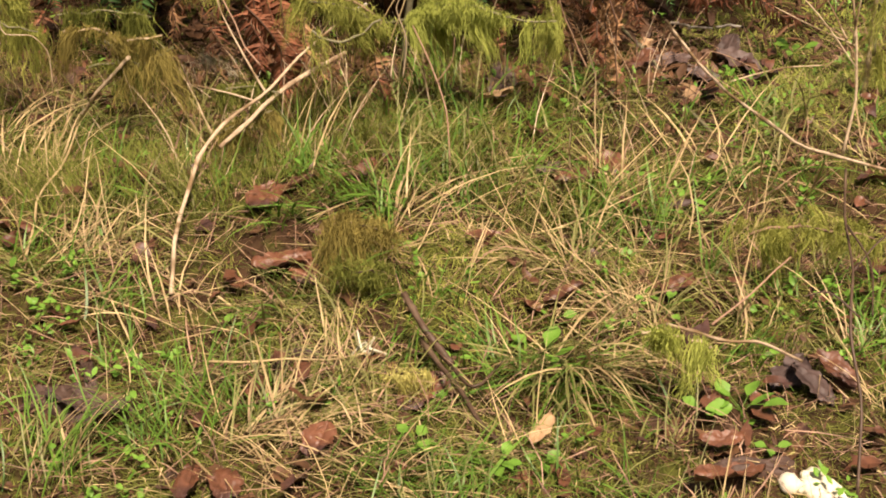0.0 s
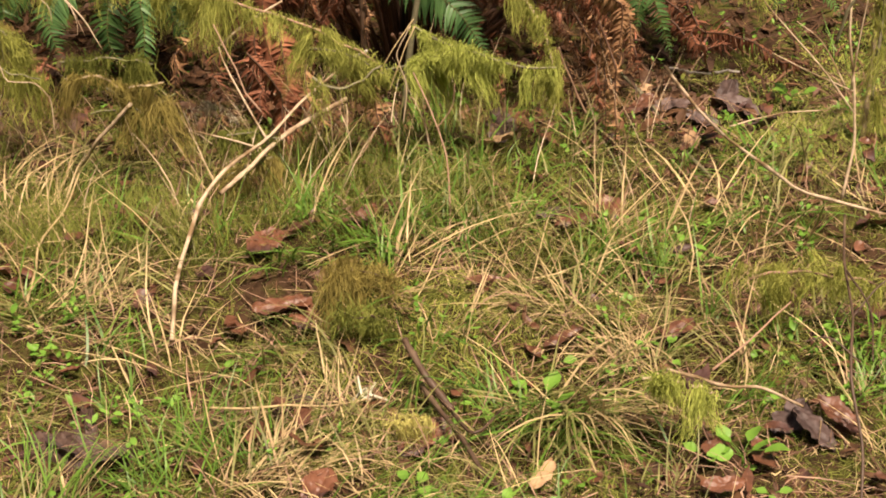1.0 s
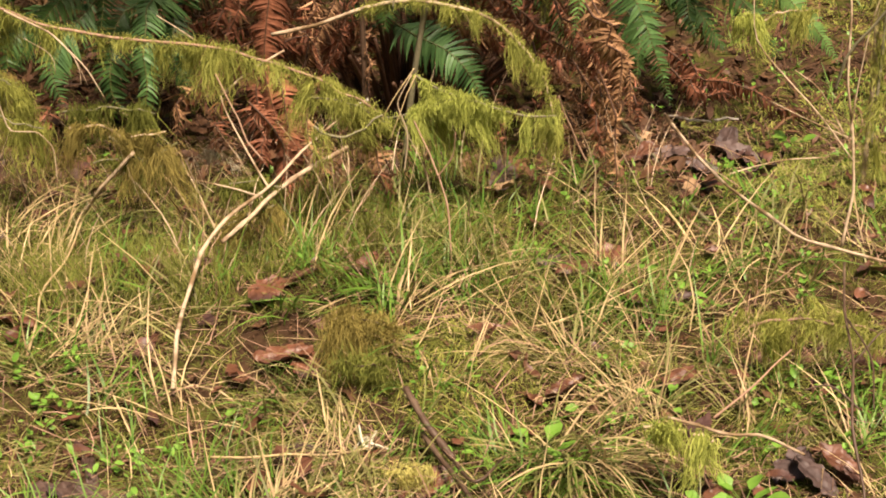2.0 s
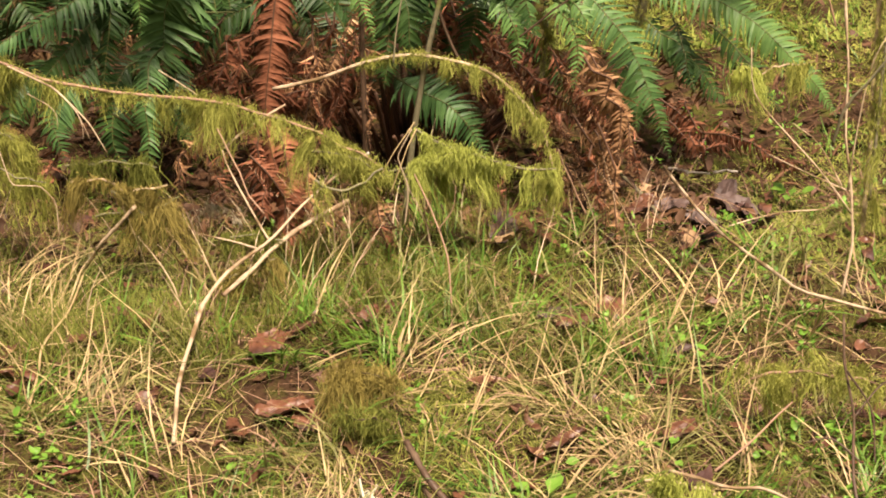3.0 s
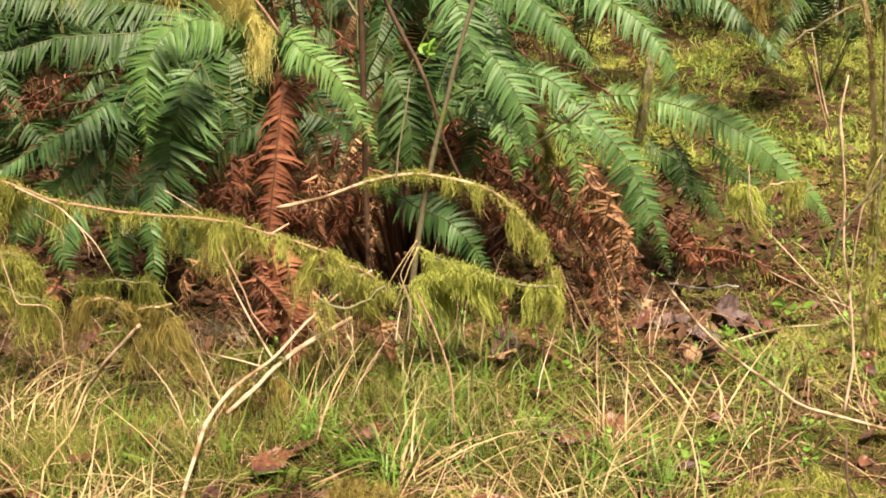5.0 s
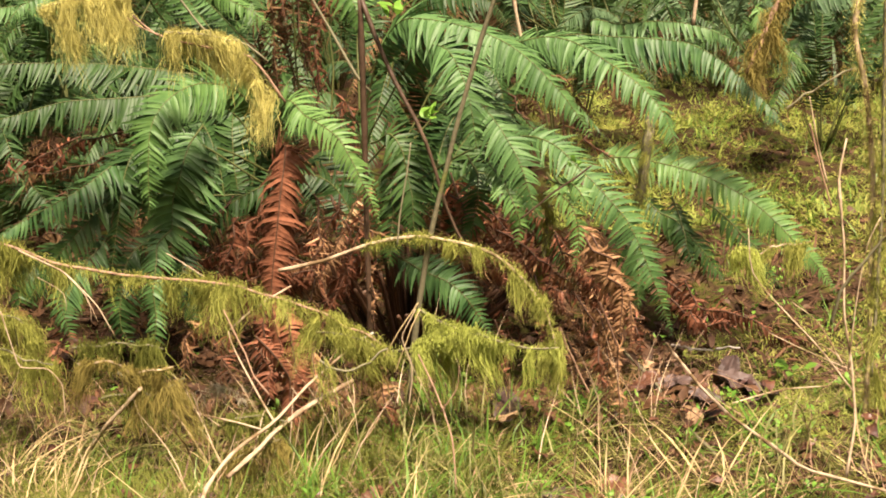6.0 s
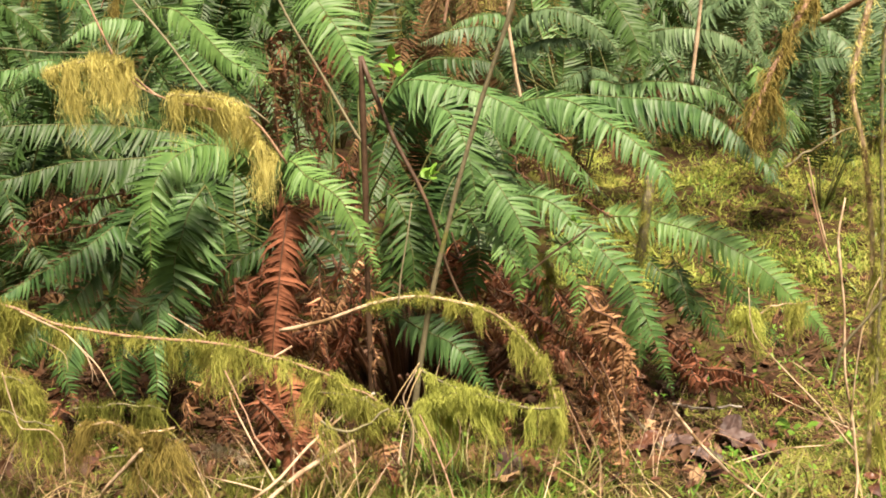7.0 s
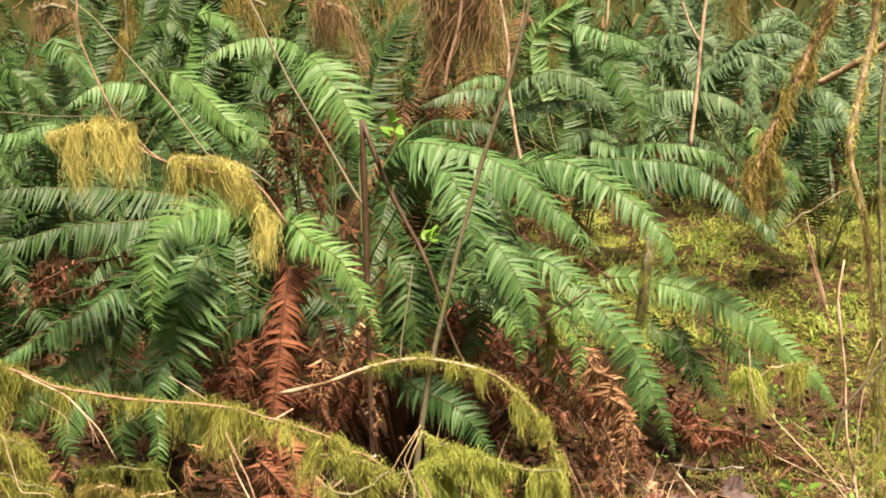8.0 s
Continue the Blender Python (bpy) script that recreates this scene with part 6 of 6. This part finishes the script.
mossy_branch([(0.627, 2.620, 0.118), (0.684, 2.600, 0.142), (0.741, 2.600, 0.148), (0.823, 2.600, 0.135), (0.880, 2.590, 0.120)], 0.005, 0.004, TWIG_RED, MOSS, 900, 0.02, 0.125, 56, "low twig hung with a curtain of moss", spread_by=0.034, fuzz=0.3)
mossy_branch([(0.354, 2.200, 0.140), (0.384, 2.200, 0.138), (0.422, 2.210, 0.127)], 0.005, 0.004, TWIG_PALE, MOSS_LIME, 420, 0.05, 0.10, 57, "pale stick with a hanging yellow-green moss tuft", spread_by=0.008, fuzz=0.25)
mossy_branch([(0.444, 2.200, 0.124), (0.462, 2.200, 0.119), (0.482, 2.200, 0.112)], 0.005, 0.004, TWIG_PALE, MOSS_LIME, 230, 0.04, 0.085, 157, "pale stick with a small hanging moss tuft", spread_by=0.006, fuzz=0.25)
mossy_branch([(-0.106, 2.200, 0.060), (-0.066, 2.190, 0.066), (-0.035, 2.190, 0.055)], 0.004, 0.003, TWIG_DARK, MOSS_GOLD, 260, 0.02, 0.05, 158, "golden moss cushion beside rotten wood", spread_by=0.012, fuzz=0.5)
mossy_branch([(-0.235, 2.630, 0.120), (-0.166, 2.620, 0.140), (-0.099, 2.620, 0.115)], 0.004, 0.003, TWIG_DARK, MOSS_OLIVE, 900, 0.05, 0.12, 58, "hair-like olive moss hanging over a dark twig", spread_by=0.030, fuzz=0.35)
mossy_branch([(-0.220, 2.560, 0.070), (-0.170, 2.540, 0.080), (-0.120, 2.550, 0.065)], 0.004, 0.003, TWIG_DARK, MOSS_GREEN, 420, 0.04, 0.09, 159, "dull green moss in front of a dark twig", spread_by=0.026, fuzz=0.35)
mossy_branch([(0.600, 4.120, 0.747), (0.581, 4.100, 0.633), (0.559, 4.100, 0.488)], 0.026, 0.022, TWIG_GREY, MOSS, 420, 0.01, 0.035, 59, "short mossy stump between the ferns", spread_by=0.011, fuzz=0.75)
mossy_branch([(0.271, 4.000, 0.306), (0.288, 4.000, 0.476), (0.280, 4.000, 0.544)], 0.012, 0.010, TWIG_GREY, MOSS, 500, 0.01, 0.06, 60, "mossy stem inside the fern", spread_by=0.012)
# brown hanging moss far back
for k, (pts, n, lo, hi, m) in enumerate([([(-0.071, 5.400, 1.468), (0.076, 5.400, 1.486), (0.222, 5.400, 1.463)], 420, 0.12, 0.36, MOSS_BROWN), ([(-0.054, 5.500, 1.318), (0.097, 5.500, 1.337), (0.203, 5.500, 1.292)], 320, 0.08, 0.26, MOSS_OLIVE),
                                         ([(-0.464, 5.200, 1.380), (-0.393, 5.200, 1.399), (-0.323, 5.200, 1.358)], 200, 0.08, 0.26, MOSS_BROWN), ([(-1.523, 5.400, 1.392), (-1.458, 5.400, 1.412), (-1.400, 5.400, 1.400)], 110, 0.06, 0.20, MOSS_BROWN),
                                         ([(-0.790, 5.300, 1.443), (-0.709, 5.300, 1.422), (-0.648, 5.300, 1.400)], 130, 0.06, 0.20, MOSS_OLIVE)]):
    mossy_branch(pts, 0.016, 0.012, TWIG_GREY, m, n, lo, hi, 160 + k, "brown withered moss hanging from a dead branch", spread_by=0.045, width=0.0036, fuzz=0.2)
stick("rusty_stem", [(0.070, 5.300, 1.427), (0.056, 5.300, 1.326), (0.029, 5.300, 1.224), (-0.002, 5.300, 1.090)], 0.012, 0.009, TWIG_RED, "rusty brown bare stem behind the ferns", "stem", 0.004, 95, 3)
for k, pts in enumerate([[(0.014, 6.500, 1.469), (0.114, 6.500, 1.418), (0.190, 6.500, 1.466)], [(-0.571, 6.600, 1.528), (-0.420, 6.600, 1.450), (-0.316, 6.600, 1.524)]]):
    mossy_branch(pts, 0.02, 0.015, TWIG_GREY, MOSS_OLIVE, 260, 0.1, 0.45, 70 + k, "olive-brown moss hanging from a far branch", spread_by=0.05)


for k, pts in enumerate([[(-0.474, 6.400, 0.935), (-0.489, 6.400, 1.235), (-0.430, 6.400, 1.528)], [(-0.228, 6.600, 0.988), (-0.246, 6.600, 1.270), (-0.163, 6.600, 1.521)], [(0.064, 6.200, 0.896), (0.033, 6.200, 1.188), (0.111, 6.200, 1.519)], [(0.164, 6.800, 0.883), (0.195, 6.800, 1.200), (0.173, 6.800, 1.513)],
                         [(0.485, 7.200, 1.061), (0.570, 7.200, 1.227), (0.543, 7.200, 1.502)], [(-1.294, 5.800, 1.057), (-1.269, 5.800, 1.282), (-1.263, 5.800, 1.549)], [(1.689, 8.000, 1.107), (1.593, 8.000, 1.231), (1.619, 8.000, 1.474)], [(-1.796, 6.500, 1.153), (-1.709, 6.500, 1.303), (-1.717, 6.500, 1.551)]]):
    mossy_branch(pts, 0.014, 0.010, TWIG_GREY, MOSS_GOLD if k in (2, 3) else MOSS_OLIVE, 420, 0.05, 0.25, 80 + k, "far upright stem hung with olive-brown moss", spread_by=0.04)


# ---- leaves and small plants that stand out ----
def leaf_at(place, length, wide, az, up, mat, name, label, category, seed, group="", curl=0.1):
    """A dead leaf: a crumpled sheet with a ragged, lobed edge and a raised midrib."""
    g = np.random.default_rng(seed)
    a, b = np.meshgrid(np.linspace(-1, 1, 21), np.linspace(-1, 1, 13), indexing="ij")
    edge = 0.82 + 0.22 * np.abs(np.sin(a * 4.1 + g.uniform(0, 3))) * (0.5 + g.random()) - 0.16 * g.random((21, 1))
    shape = np.sqrt(np.clip(1.02 - a ** 2, 0.004, 1)) * edge
    x = a * length / 2
    y = b * shape * wide / 2 + curl * 0.2 * length * a ** 2
    z = wide * (0.10 * g.uniform(0.3, 1.4) * b ** 2 + 0.20 * (lattice(a * 2 + 5, b * 2 + 5, seed) - 0.5) + 0.10 * (lattice(a * 6 + 9, b * 6 + 5, seed + 1) - 0.5)) + curl * length * a ** 2 * g.uniform(-0.7, 0.5)
    z = z + wide * (0.05 * np.abs(np.sin((a + 0.6 * np.abs(b)) * 9)) - 0.10 * np.exp(-(b / 0.16) ** 2))
    m = Matrix.Rotation(az, 3, "Z") @ Matrix.Rotation(-up, 3, "Y") @ Matrix.Rotation(g.uniform(-0.4, 0.4), 3, "X")
    v = np.stack([x, y, z], -1).reshape(-1, 3) @ np.array(m).T + np.array(place)
    v[:, 2] = np.maximum(v[:, 2], ground_z(v[:, 0], v[:, 1]) + 0.004)
    return solid(name, place, [(v, strip_quads(1, 21, 13))], mat, label, category, group)


leaf_list = [((0.409, 3.164, 0.030), 0.15, 0.10, 1.9, 0.25, DEAD_LEAF), ((0.247, 2.541, 0.030), 0.11, 0.07, 0.4, 0.3, DEAD_LEAF), ((-0.211, 2.010, 0.020), 0.10, 0.075, 1.2, 0.2, DEAD_LEAF),
             ((0.646, 3.842, 0.030), 0.16, 0.10, 0.3, 0.2, GREY_LEAF), ((0.841, 3.865, 0.030), 0.17, 0.12, 2.5, 0.15, GREY_LEAF), ((0.153, 3.627, 0.040), 0.16, 0.11, 1.4, 0.25, GREY_LEAF), ((0.188, 3.751, 0.040), 0.13, 0.09, 0.4, 0.3, DEAD_LEAF),
             ((0.553, 3.735, 0.030), 0.14, 0.09, 0.8, 0.2, DEAD_LEAF), ((0.709, 3.735, 0.030), 0.15, 0.10, 2.9, 0.2, GREY_LEAF), ((0.833, 4.002, 0.030), 0.14, 0.09, 1.1, 0.25, GREY_LEAF), ((0.872, 3.735, 0.030), 0.13, 0.09, 0.1, 0.2, GREY_LEAF), ((0.650, 3.553, 0.030), 0.11, 0.07, 1.9, 0.1, TAN_LEAF),
             ((0.616, 3.979, 0.030), 0.13, 0.08, 2.2, 0.2, TAN_LEAF), ((-0.674, 2.166, 0.030), 0.12, 0.08, 2.7, 0.15, GREY_LEAF), ((-0.602, 2.113, 0.030), 0.11, 0.08, 0.4, 0.15, GREY_LEAF), ((0.645, 2.258, 0.030), 0.12, 0.08, 0.8, 0.25, GREY_LEAF), ((0.729, 2.258, 0.030), 0.12, 0.08, 2.2, 0.3, DEAD_LEAF),
             ((0.472, 1.916, 0.020), 0.14, 0.09, 0.1, 0.05, DEAD_LEAF), ((-0.360, 1.931, 0.020), 0.09, 0.07, 1.4, 0.1, DEAD_LEAF), ((0.309, 3.015, 0.020), 0.13, 0.09, 0.3, 0.1, DEAD_LEAF), ((-0.288, 2.640, 0.020), 0.10, 0.08, 2.0, 0.1, DEAD_LEAF),
             ((0.142, 3.519, 0.020), 0.11, 0.07, 0.2, 0.2, TAN_LEAF), ((0.066, 3.365, 0.020), 0.08, 0.03, 0.1, 0.1, TAN_LEAF), ((-0.045, 2.180, 0.020), 0.12, 0.07, 0.9, 0.2, DEAD_LEAF),
             ((-0.739, 2.452, 0.030), 0.05, 0.035, 0.0, 0.2, DEAD_LEAF), ((0.481, 2.570, 0.020), 0.10, 0.07, 0.6, 0.1, DEAD_LEAF), ((-0.393, 2.845, 0.020), 0.13, 0.09, 1.1, 0.1, DEAD_LEAF),
             ((-0.338, 2.665, 0.020), 0.15, 0.10, 0.2, 0.1, DEAD_LEAF), ((0.472, 2.002, 0.020), 0.09, 0.05, 0.0, 0.1, DEAD_LEAF), ((0.679, 2.221, 0.030), 0.13, 0.09, 2.2, 0.3, GREY_LEAF),
             ((0.249, 3.106, 0.020), 0.08, 0.06, 0.6, 0.1, GREY_LEAF), ((0.551, 2.971, 0.020), 0.08, 0.05, 0.2, 0.1, GREY_LEAF), ((-0.174, 2.986, 0.020), 0.08, 0.06, 0.9, 0.2, DEAD_LEAF),
             ((-0.428, 1.947, 0.020), 0.10, 0.07, 1.5, 0.1, DEAD_LEAF), ((0.174, 2.076, 0.020), 0.09, 0.04, 1.0, 0.2, TAN_LEAF), ((0.428, 2.914, 0.020), 0.10, 0.06, 2.4, 0.2, DEAD_LEAF)]
for k, (place, length, wide, az, up, m) in enumerate(leaf_list):
    x, y, z = place
    leaf_at((x, y, float(ground_z(x, y)) + 0.032), length * 0.85, wide * 0.8, az, up, m, "dead_leaf",
            {"dead_leaf": "reddish brown dead leaf lying in the grass", "wet_grey_leaf": "wet grey-brown dead leaf on the ground", "tan_leaf": "pale tan dead leaf on the ground"}[m.name],
            "dead leaf", 300 + k, "dead leaves on the ground")


def weed(place, n, size, seed, label="bright green broad-leaved seedling in the grass"):
    """A low plant with n round leaves on short stalks, each leaf a part."""
    g = np.random.default_rng(seed)
    x, y, _ = place
    at = on(x, y)
    e = thing("seedling", at, label, "seedling", "green seedlings")
    for k in range(n):
        az = k * 2.4 + g.uniform(-0.4, 0.4)
        h = size * g.uniform(0.5, 1.3)
        out = size * g.uniform(0.3, 0.9)
        tip = np.array(at) + (math.cos(az) * out, math.sin(az) * out, h)
        st = tube(smooth_path([at, np.array(at) + (0, 0, h * 0.6), tip], 6), np.linspace(0.0012, 0.0008, 6), 4)
        L = size * g.uniform(0.7, 1.15)
        c = leaf_shape(tip[None], g, np.array([L]), np.array([L * 0.72]), np.array([g.uniform(-0.1, 0.5)]), np.array([az]), np.array([0.08]))
        part("leaf", [(*c, 0), (*st, 1)], [WEED, GRASS], e)
    return e


for k, (place, n, size) in enumerate([((-0.443, 2.480, 0.000), 4, 0.028), ((0.529, 2.121, 0.000), 7, 0.045), ((0.469, 2.121, 0.000), 4, 0.03), ((0.556, 2.001, 0.000), 3, 0.022), ((0.091, 1.965, 0.000), 6, 0.03),
                                      ((0.186, 2.354, 0.000), 5, 0.045), ((0.449, 3.086, 0.000), 4, 0.035), ((0.539, 2.968, 0.000), 4, 0.035), ((0.620, 2.925, 0.000), 3, 0.032), ((-0.047, 2.005, 0.000), 4, 0.028),
                                      ((0.452, 2.513, 0.000), 4, 0.03), ((1.005, 3.944, 0.000), 8, 0.04), ((0.169, 1.989, 0.000), 4, 0.025), ((0.421, 2.843, 0.000), 3, 0.03), ((0.222, 2.491, 0.000), 3, 0.03), ((0.232, 2.053, 0.000), 3, 0.02)]):
    weed(place, n, size, 400 + k)


def tuft(place, n, lo, hi, seed, mats, label, lean=(0.1, 0.9), width=(0.0016, 0.0042), az0=None):
    """A grass tussock: blades of two colours from one root."""
    g = np.random.default_rng(seed)
    x, y, _ = place
    at = on(x, y)
    e = thing("grass_tuft", at, label, "grass tuft", "grass tussocks")
    az0 = g.uniform(0, 6.28) if az0 is None else az0
    for m, share in mats:
        k = int(n * share * 0.75)
        root = np.array(at) + np.stack([g.normal(0, 0.04, k), g.normal(0, 0.03, k), np.zeros(k)], 1)
        part("grass", [blades(root, g, g.uniform(lo, hi, k), g.uniform(*width, k), g.uniform(*lean, k), segs=7, bend=1.3, az0=az0)], m, e)["kind"] = "stuff"
    return e


tuft((0.235, 2.350, 0.000), 190, 0.18, 0.36, 500, [(OLIVE, 0.5), (STRAW, 0.3), (GRASS, 0.2)], "olive sedge tussock with drooping blades", (0.4, 0.9), (0.0035, 0.0062), -1.3)
tuft((-0.659, 1.958, 0.000), 80, 0.10, 0.24, 501, [(GRASS, 0.45), (OLIVE, 0.35), (STRAW, 0.2)], "green and straw-coloured grass tussock", (0.1, 0.8), (0.002, 0.005), 1.2)
tuft((-0.960, 3.120, 0.000), 48, 0.14, 0.34, 502, [(STRAW, 0.85), (OLIVE, 0.15)], "pale dry grass tussock", (0.5, 1.45), (0.003, 0.0066))
tuft((-1.080, 3.300, 0.000), 45, 0.12, 0.30, 513, [(STRAW, 0.9), (GRASS, 0.1)], "pale dry grass tussock", (0.2, 1.3), (0.003, 0.006), 0.3)
tuft((-0.018, 3.026, 0.000), 60, 0.08, 0.18, 503, [(GRASS, 1.0)], "fresh green grass tuft")
tuft((0.155, 3.086, -0.000), 70, 0.06, 0.16, 504, [(STRAW, 1.0)], "dry curled grass tuft", (0.5, 1.4))
tuft((-0.300, 2.110, 0.000), 170, 0.14, 0.30, 505, [(STRAW, 0.65), (OLIVE, 0.35)], "pale straw tussock lying over", (0.6, 1.35), (0.0028, 0.0052), 0.7)
tuft((-0.511, 2.087, 0.000), 45, 0.10, 0.24, 506, [(GRASS, 1.0)], "fresh green grass tuft")
tuft((-0.463, 2.228, 0.000), 40, 0.10, 0.22, 507, [(GRASS, 1.0)], "fresh green grass tuft")
tuft((0.188, 2.701, 0.000), 120, 0.10, 0.25, 508, [(OLIVE, 0.6), (STRAW, 0.4)], "olive grass tuft lying over", (0.5, 1.4), (0.002, 0.0045), 3.6)
tuft((0.381, 2.491, 0.000), 110, 0.10, 0.25, 509, [(STRAW, 0.8), (OLIVE, 0.2)], "dry straw tuft lying over", (0.5, 1.4))
tuft((-0.094, 2.883, 0.000), 24, 0.10, 0.20, 510, [(GRASS, 1.0)], "broad-bladed green grass tuft", (0.4, 1.1), (0.007, 0.011))
tuft((-0.127, 1.942, 0.000), 120, 0.08, 0.20, 511, [(GRASS, 0.7), (STRAW, 0.3)], "dense green grass tuft")
tuft((-0.762, 2.751, 0.000), 90, 0.10, 0.26, 512, [(STRAW, 0.6), (OLIVE, 0.4)], "dry and olive grass tuft", (0.3, 1.3))


for k, (place, n) in enumerate([((0.021, 3.086, 0.000), 60), ((0.598, 3.382, 0.000), 45), ((0.813, 3.454, 0.000), 40), ((0.676, 3.086, 0.000), 40), ((0.210, 3.382, 0.000), 30), ((0.270, 2.829, 0.000), 45), ((0.105, 2.364, 0.000), 50), ((0.410, 2.210, 0.000), 30),
                                ((-0.460, 3.086, 0.000), 40), ((-0.675, 2.558, 0.000), 45), ((-0.344, 2.491, 0.000), 35), ((0.754, 2.491, 0.000), 40), ((-0.004, 1.942, 0.000), 50), ((-0.103, 2.751, 0.000), 40), ((0.837, 3.026, 0.000), 30), ((0.595, 2.364, 0.000), 30)]):
    tuft(place, n, 0.05, 0.16, 520 + k, [(GRASS, 0.85), (OLIVE, 0.15)], "small fresh green grass tuft", (0.2, 1.3), (0.003, 0.0065))


# white fungus and pale lichen
def lumps(place, n, size, spread_by, seed, squash=0.6):
    g = np.random.default_rng(seed)
    out = []
    x, y, _ = place
    for _ in range(n):
        c = np.array(on(x + g.normal(0, spread_by), y + g.normal(0, spread_by * 0.6), size * 0.35))
        s = size * g.uniform(0.5, 1.1)
        th, ph = np.linspace(0.05, np.pi - 0.05, 8), np.linspace(0, 2 * np.pi, 11)[:-1]
        d = np.stack([np.sin(th)[:, None] * np.cos(ph), np.sin(th)[:, None] * np.sin(ph), np.cos(th)[:, None] * np.ones(10)], -1)
        d = d * (1 + 0.16 * (g.random((8, 10, 1)) - 0.5))
        v = c + d * s * np.array([1, 1, squash])
        i, j = np.arange(7)[:, None] * 10, np.arange(10)[None]
        out.append((v.reshape(-1, 3), np.stack([i + j, i + 10 + j, i + 10 + (j + 1) % 10, i + (j + 1) % 10], -1).reshape(-1, 4)))
    return out


p0 = (0.613, 1.921, 0.000)
fungus = thing("white_fungus", on(p0[0], p0[1]), "creamy white lumpy fungus on the ground", "fungus")
for lump in lumps(p0, 34, 0.017, 0.026, 600, 0.9):
    part("lobe", [lump], FUNGUS, fungus)
p0 = (-0.140, 2.344, 0.000)
sprig = thing("lichen_sprig", on(p0[0], p0[1], 0.03), "pale green branching lichen on a stalk", "lichen")
g = np.random.default_rng(5)
part("lichen", [tube(smooth_path([np.array(on(p0[0], p0[1], 0.035)), np.array(on(p0[0], p0[1], 0.035)) + g.normal(0, 0.012, 3), np.array(on(p0[0], p0[1], 0.045)) + g.normal(0, 0.022, 3)], 7), np.linspace(0.004, 0.002, 7), 5, 0.4, k) for k in range(9)], LICHEN, sprig)
p0 = (-0.623, 3.663, 0.080)
sprig = thing("lichen_sprig", p0, "greyish tangled lichen over a twig", "lichen")
part("lichen", [strands([(-0.668, 3.613, 0.100), (-0.604, 3.602, 0.120), (-0.540, 3.569, 0.100)], 260, 0.015, 0.04, 8, 0.015)], LICHEN, sprig)


# fresh sprouts on the forked stalk
def sprout(place, size, seed):
    g = np.random.default_rng(seed)
    e = thing("leaf_sprout", place, "fresh bright green leaf sprout on a bare stalk", "sprout", "fresh sprouts")
    for k in range(9):
        az, up = g.uniform(0, 6.28), g.uniform(0.0, 1.2)
        st = np.array(place) + g.normal(0, size * 0.25, 3)
        c = leaf_shape(st[None], g, np.array([size * g.uniform(0.6, 1.0)]), np.array([size * 0.4]), np.array([up]), np.array([az]), np.array([0.1]))
        part("leaf", [c], WEED, e)


sprout((-0.130, 3.700, 1.120), 0.062, 700)
sprout((-0.041, 3.620, 0.850), 0.042, 701)
sprout((0.340, 3.750, 0.693), 0.03, 702)
stick("dark_side_twig", [(0.195, 3.620, 0.578), (0.284, 3.610, 0.650), (0.375, 3.600, 0.722)], 0.005, 0.004, TWIG_DARK, "thin dark twig among the fronds", "twig", 0.002, 37)
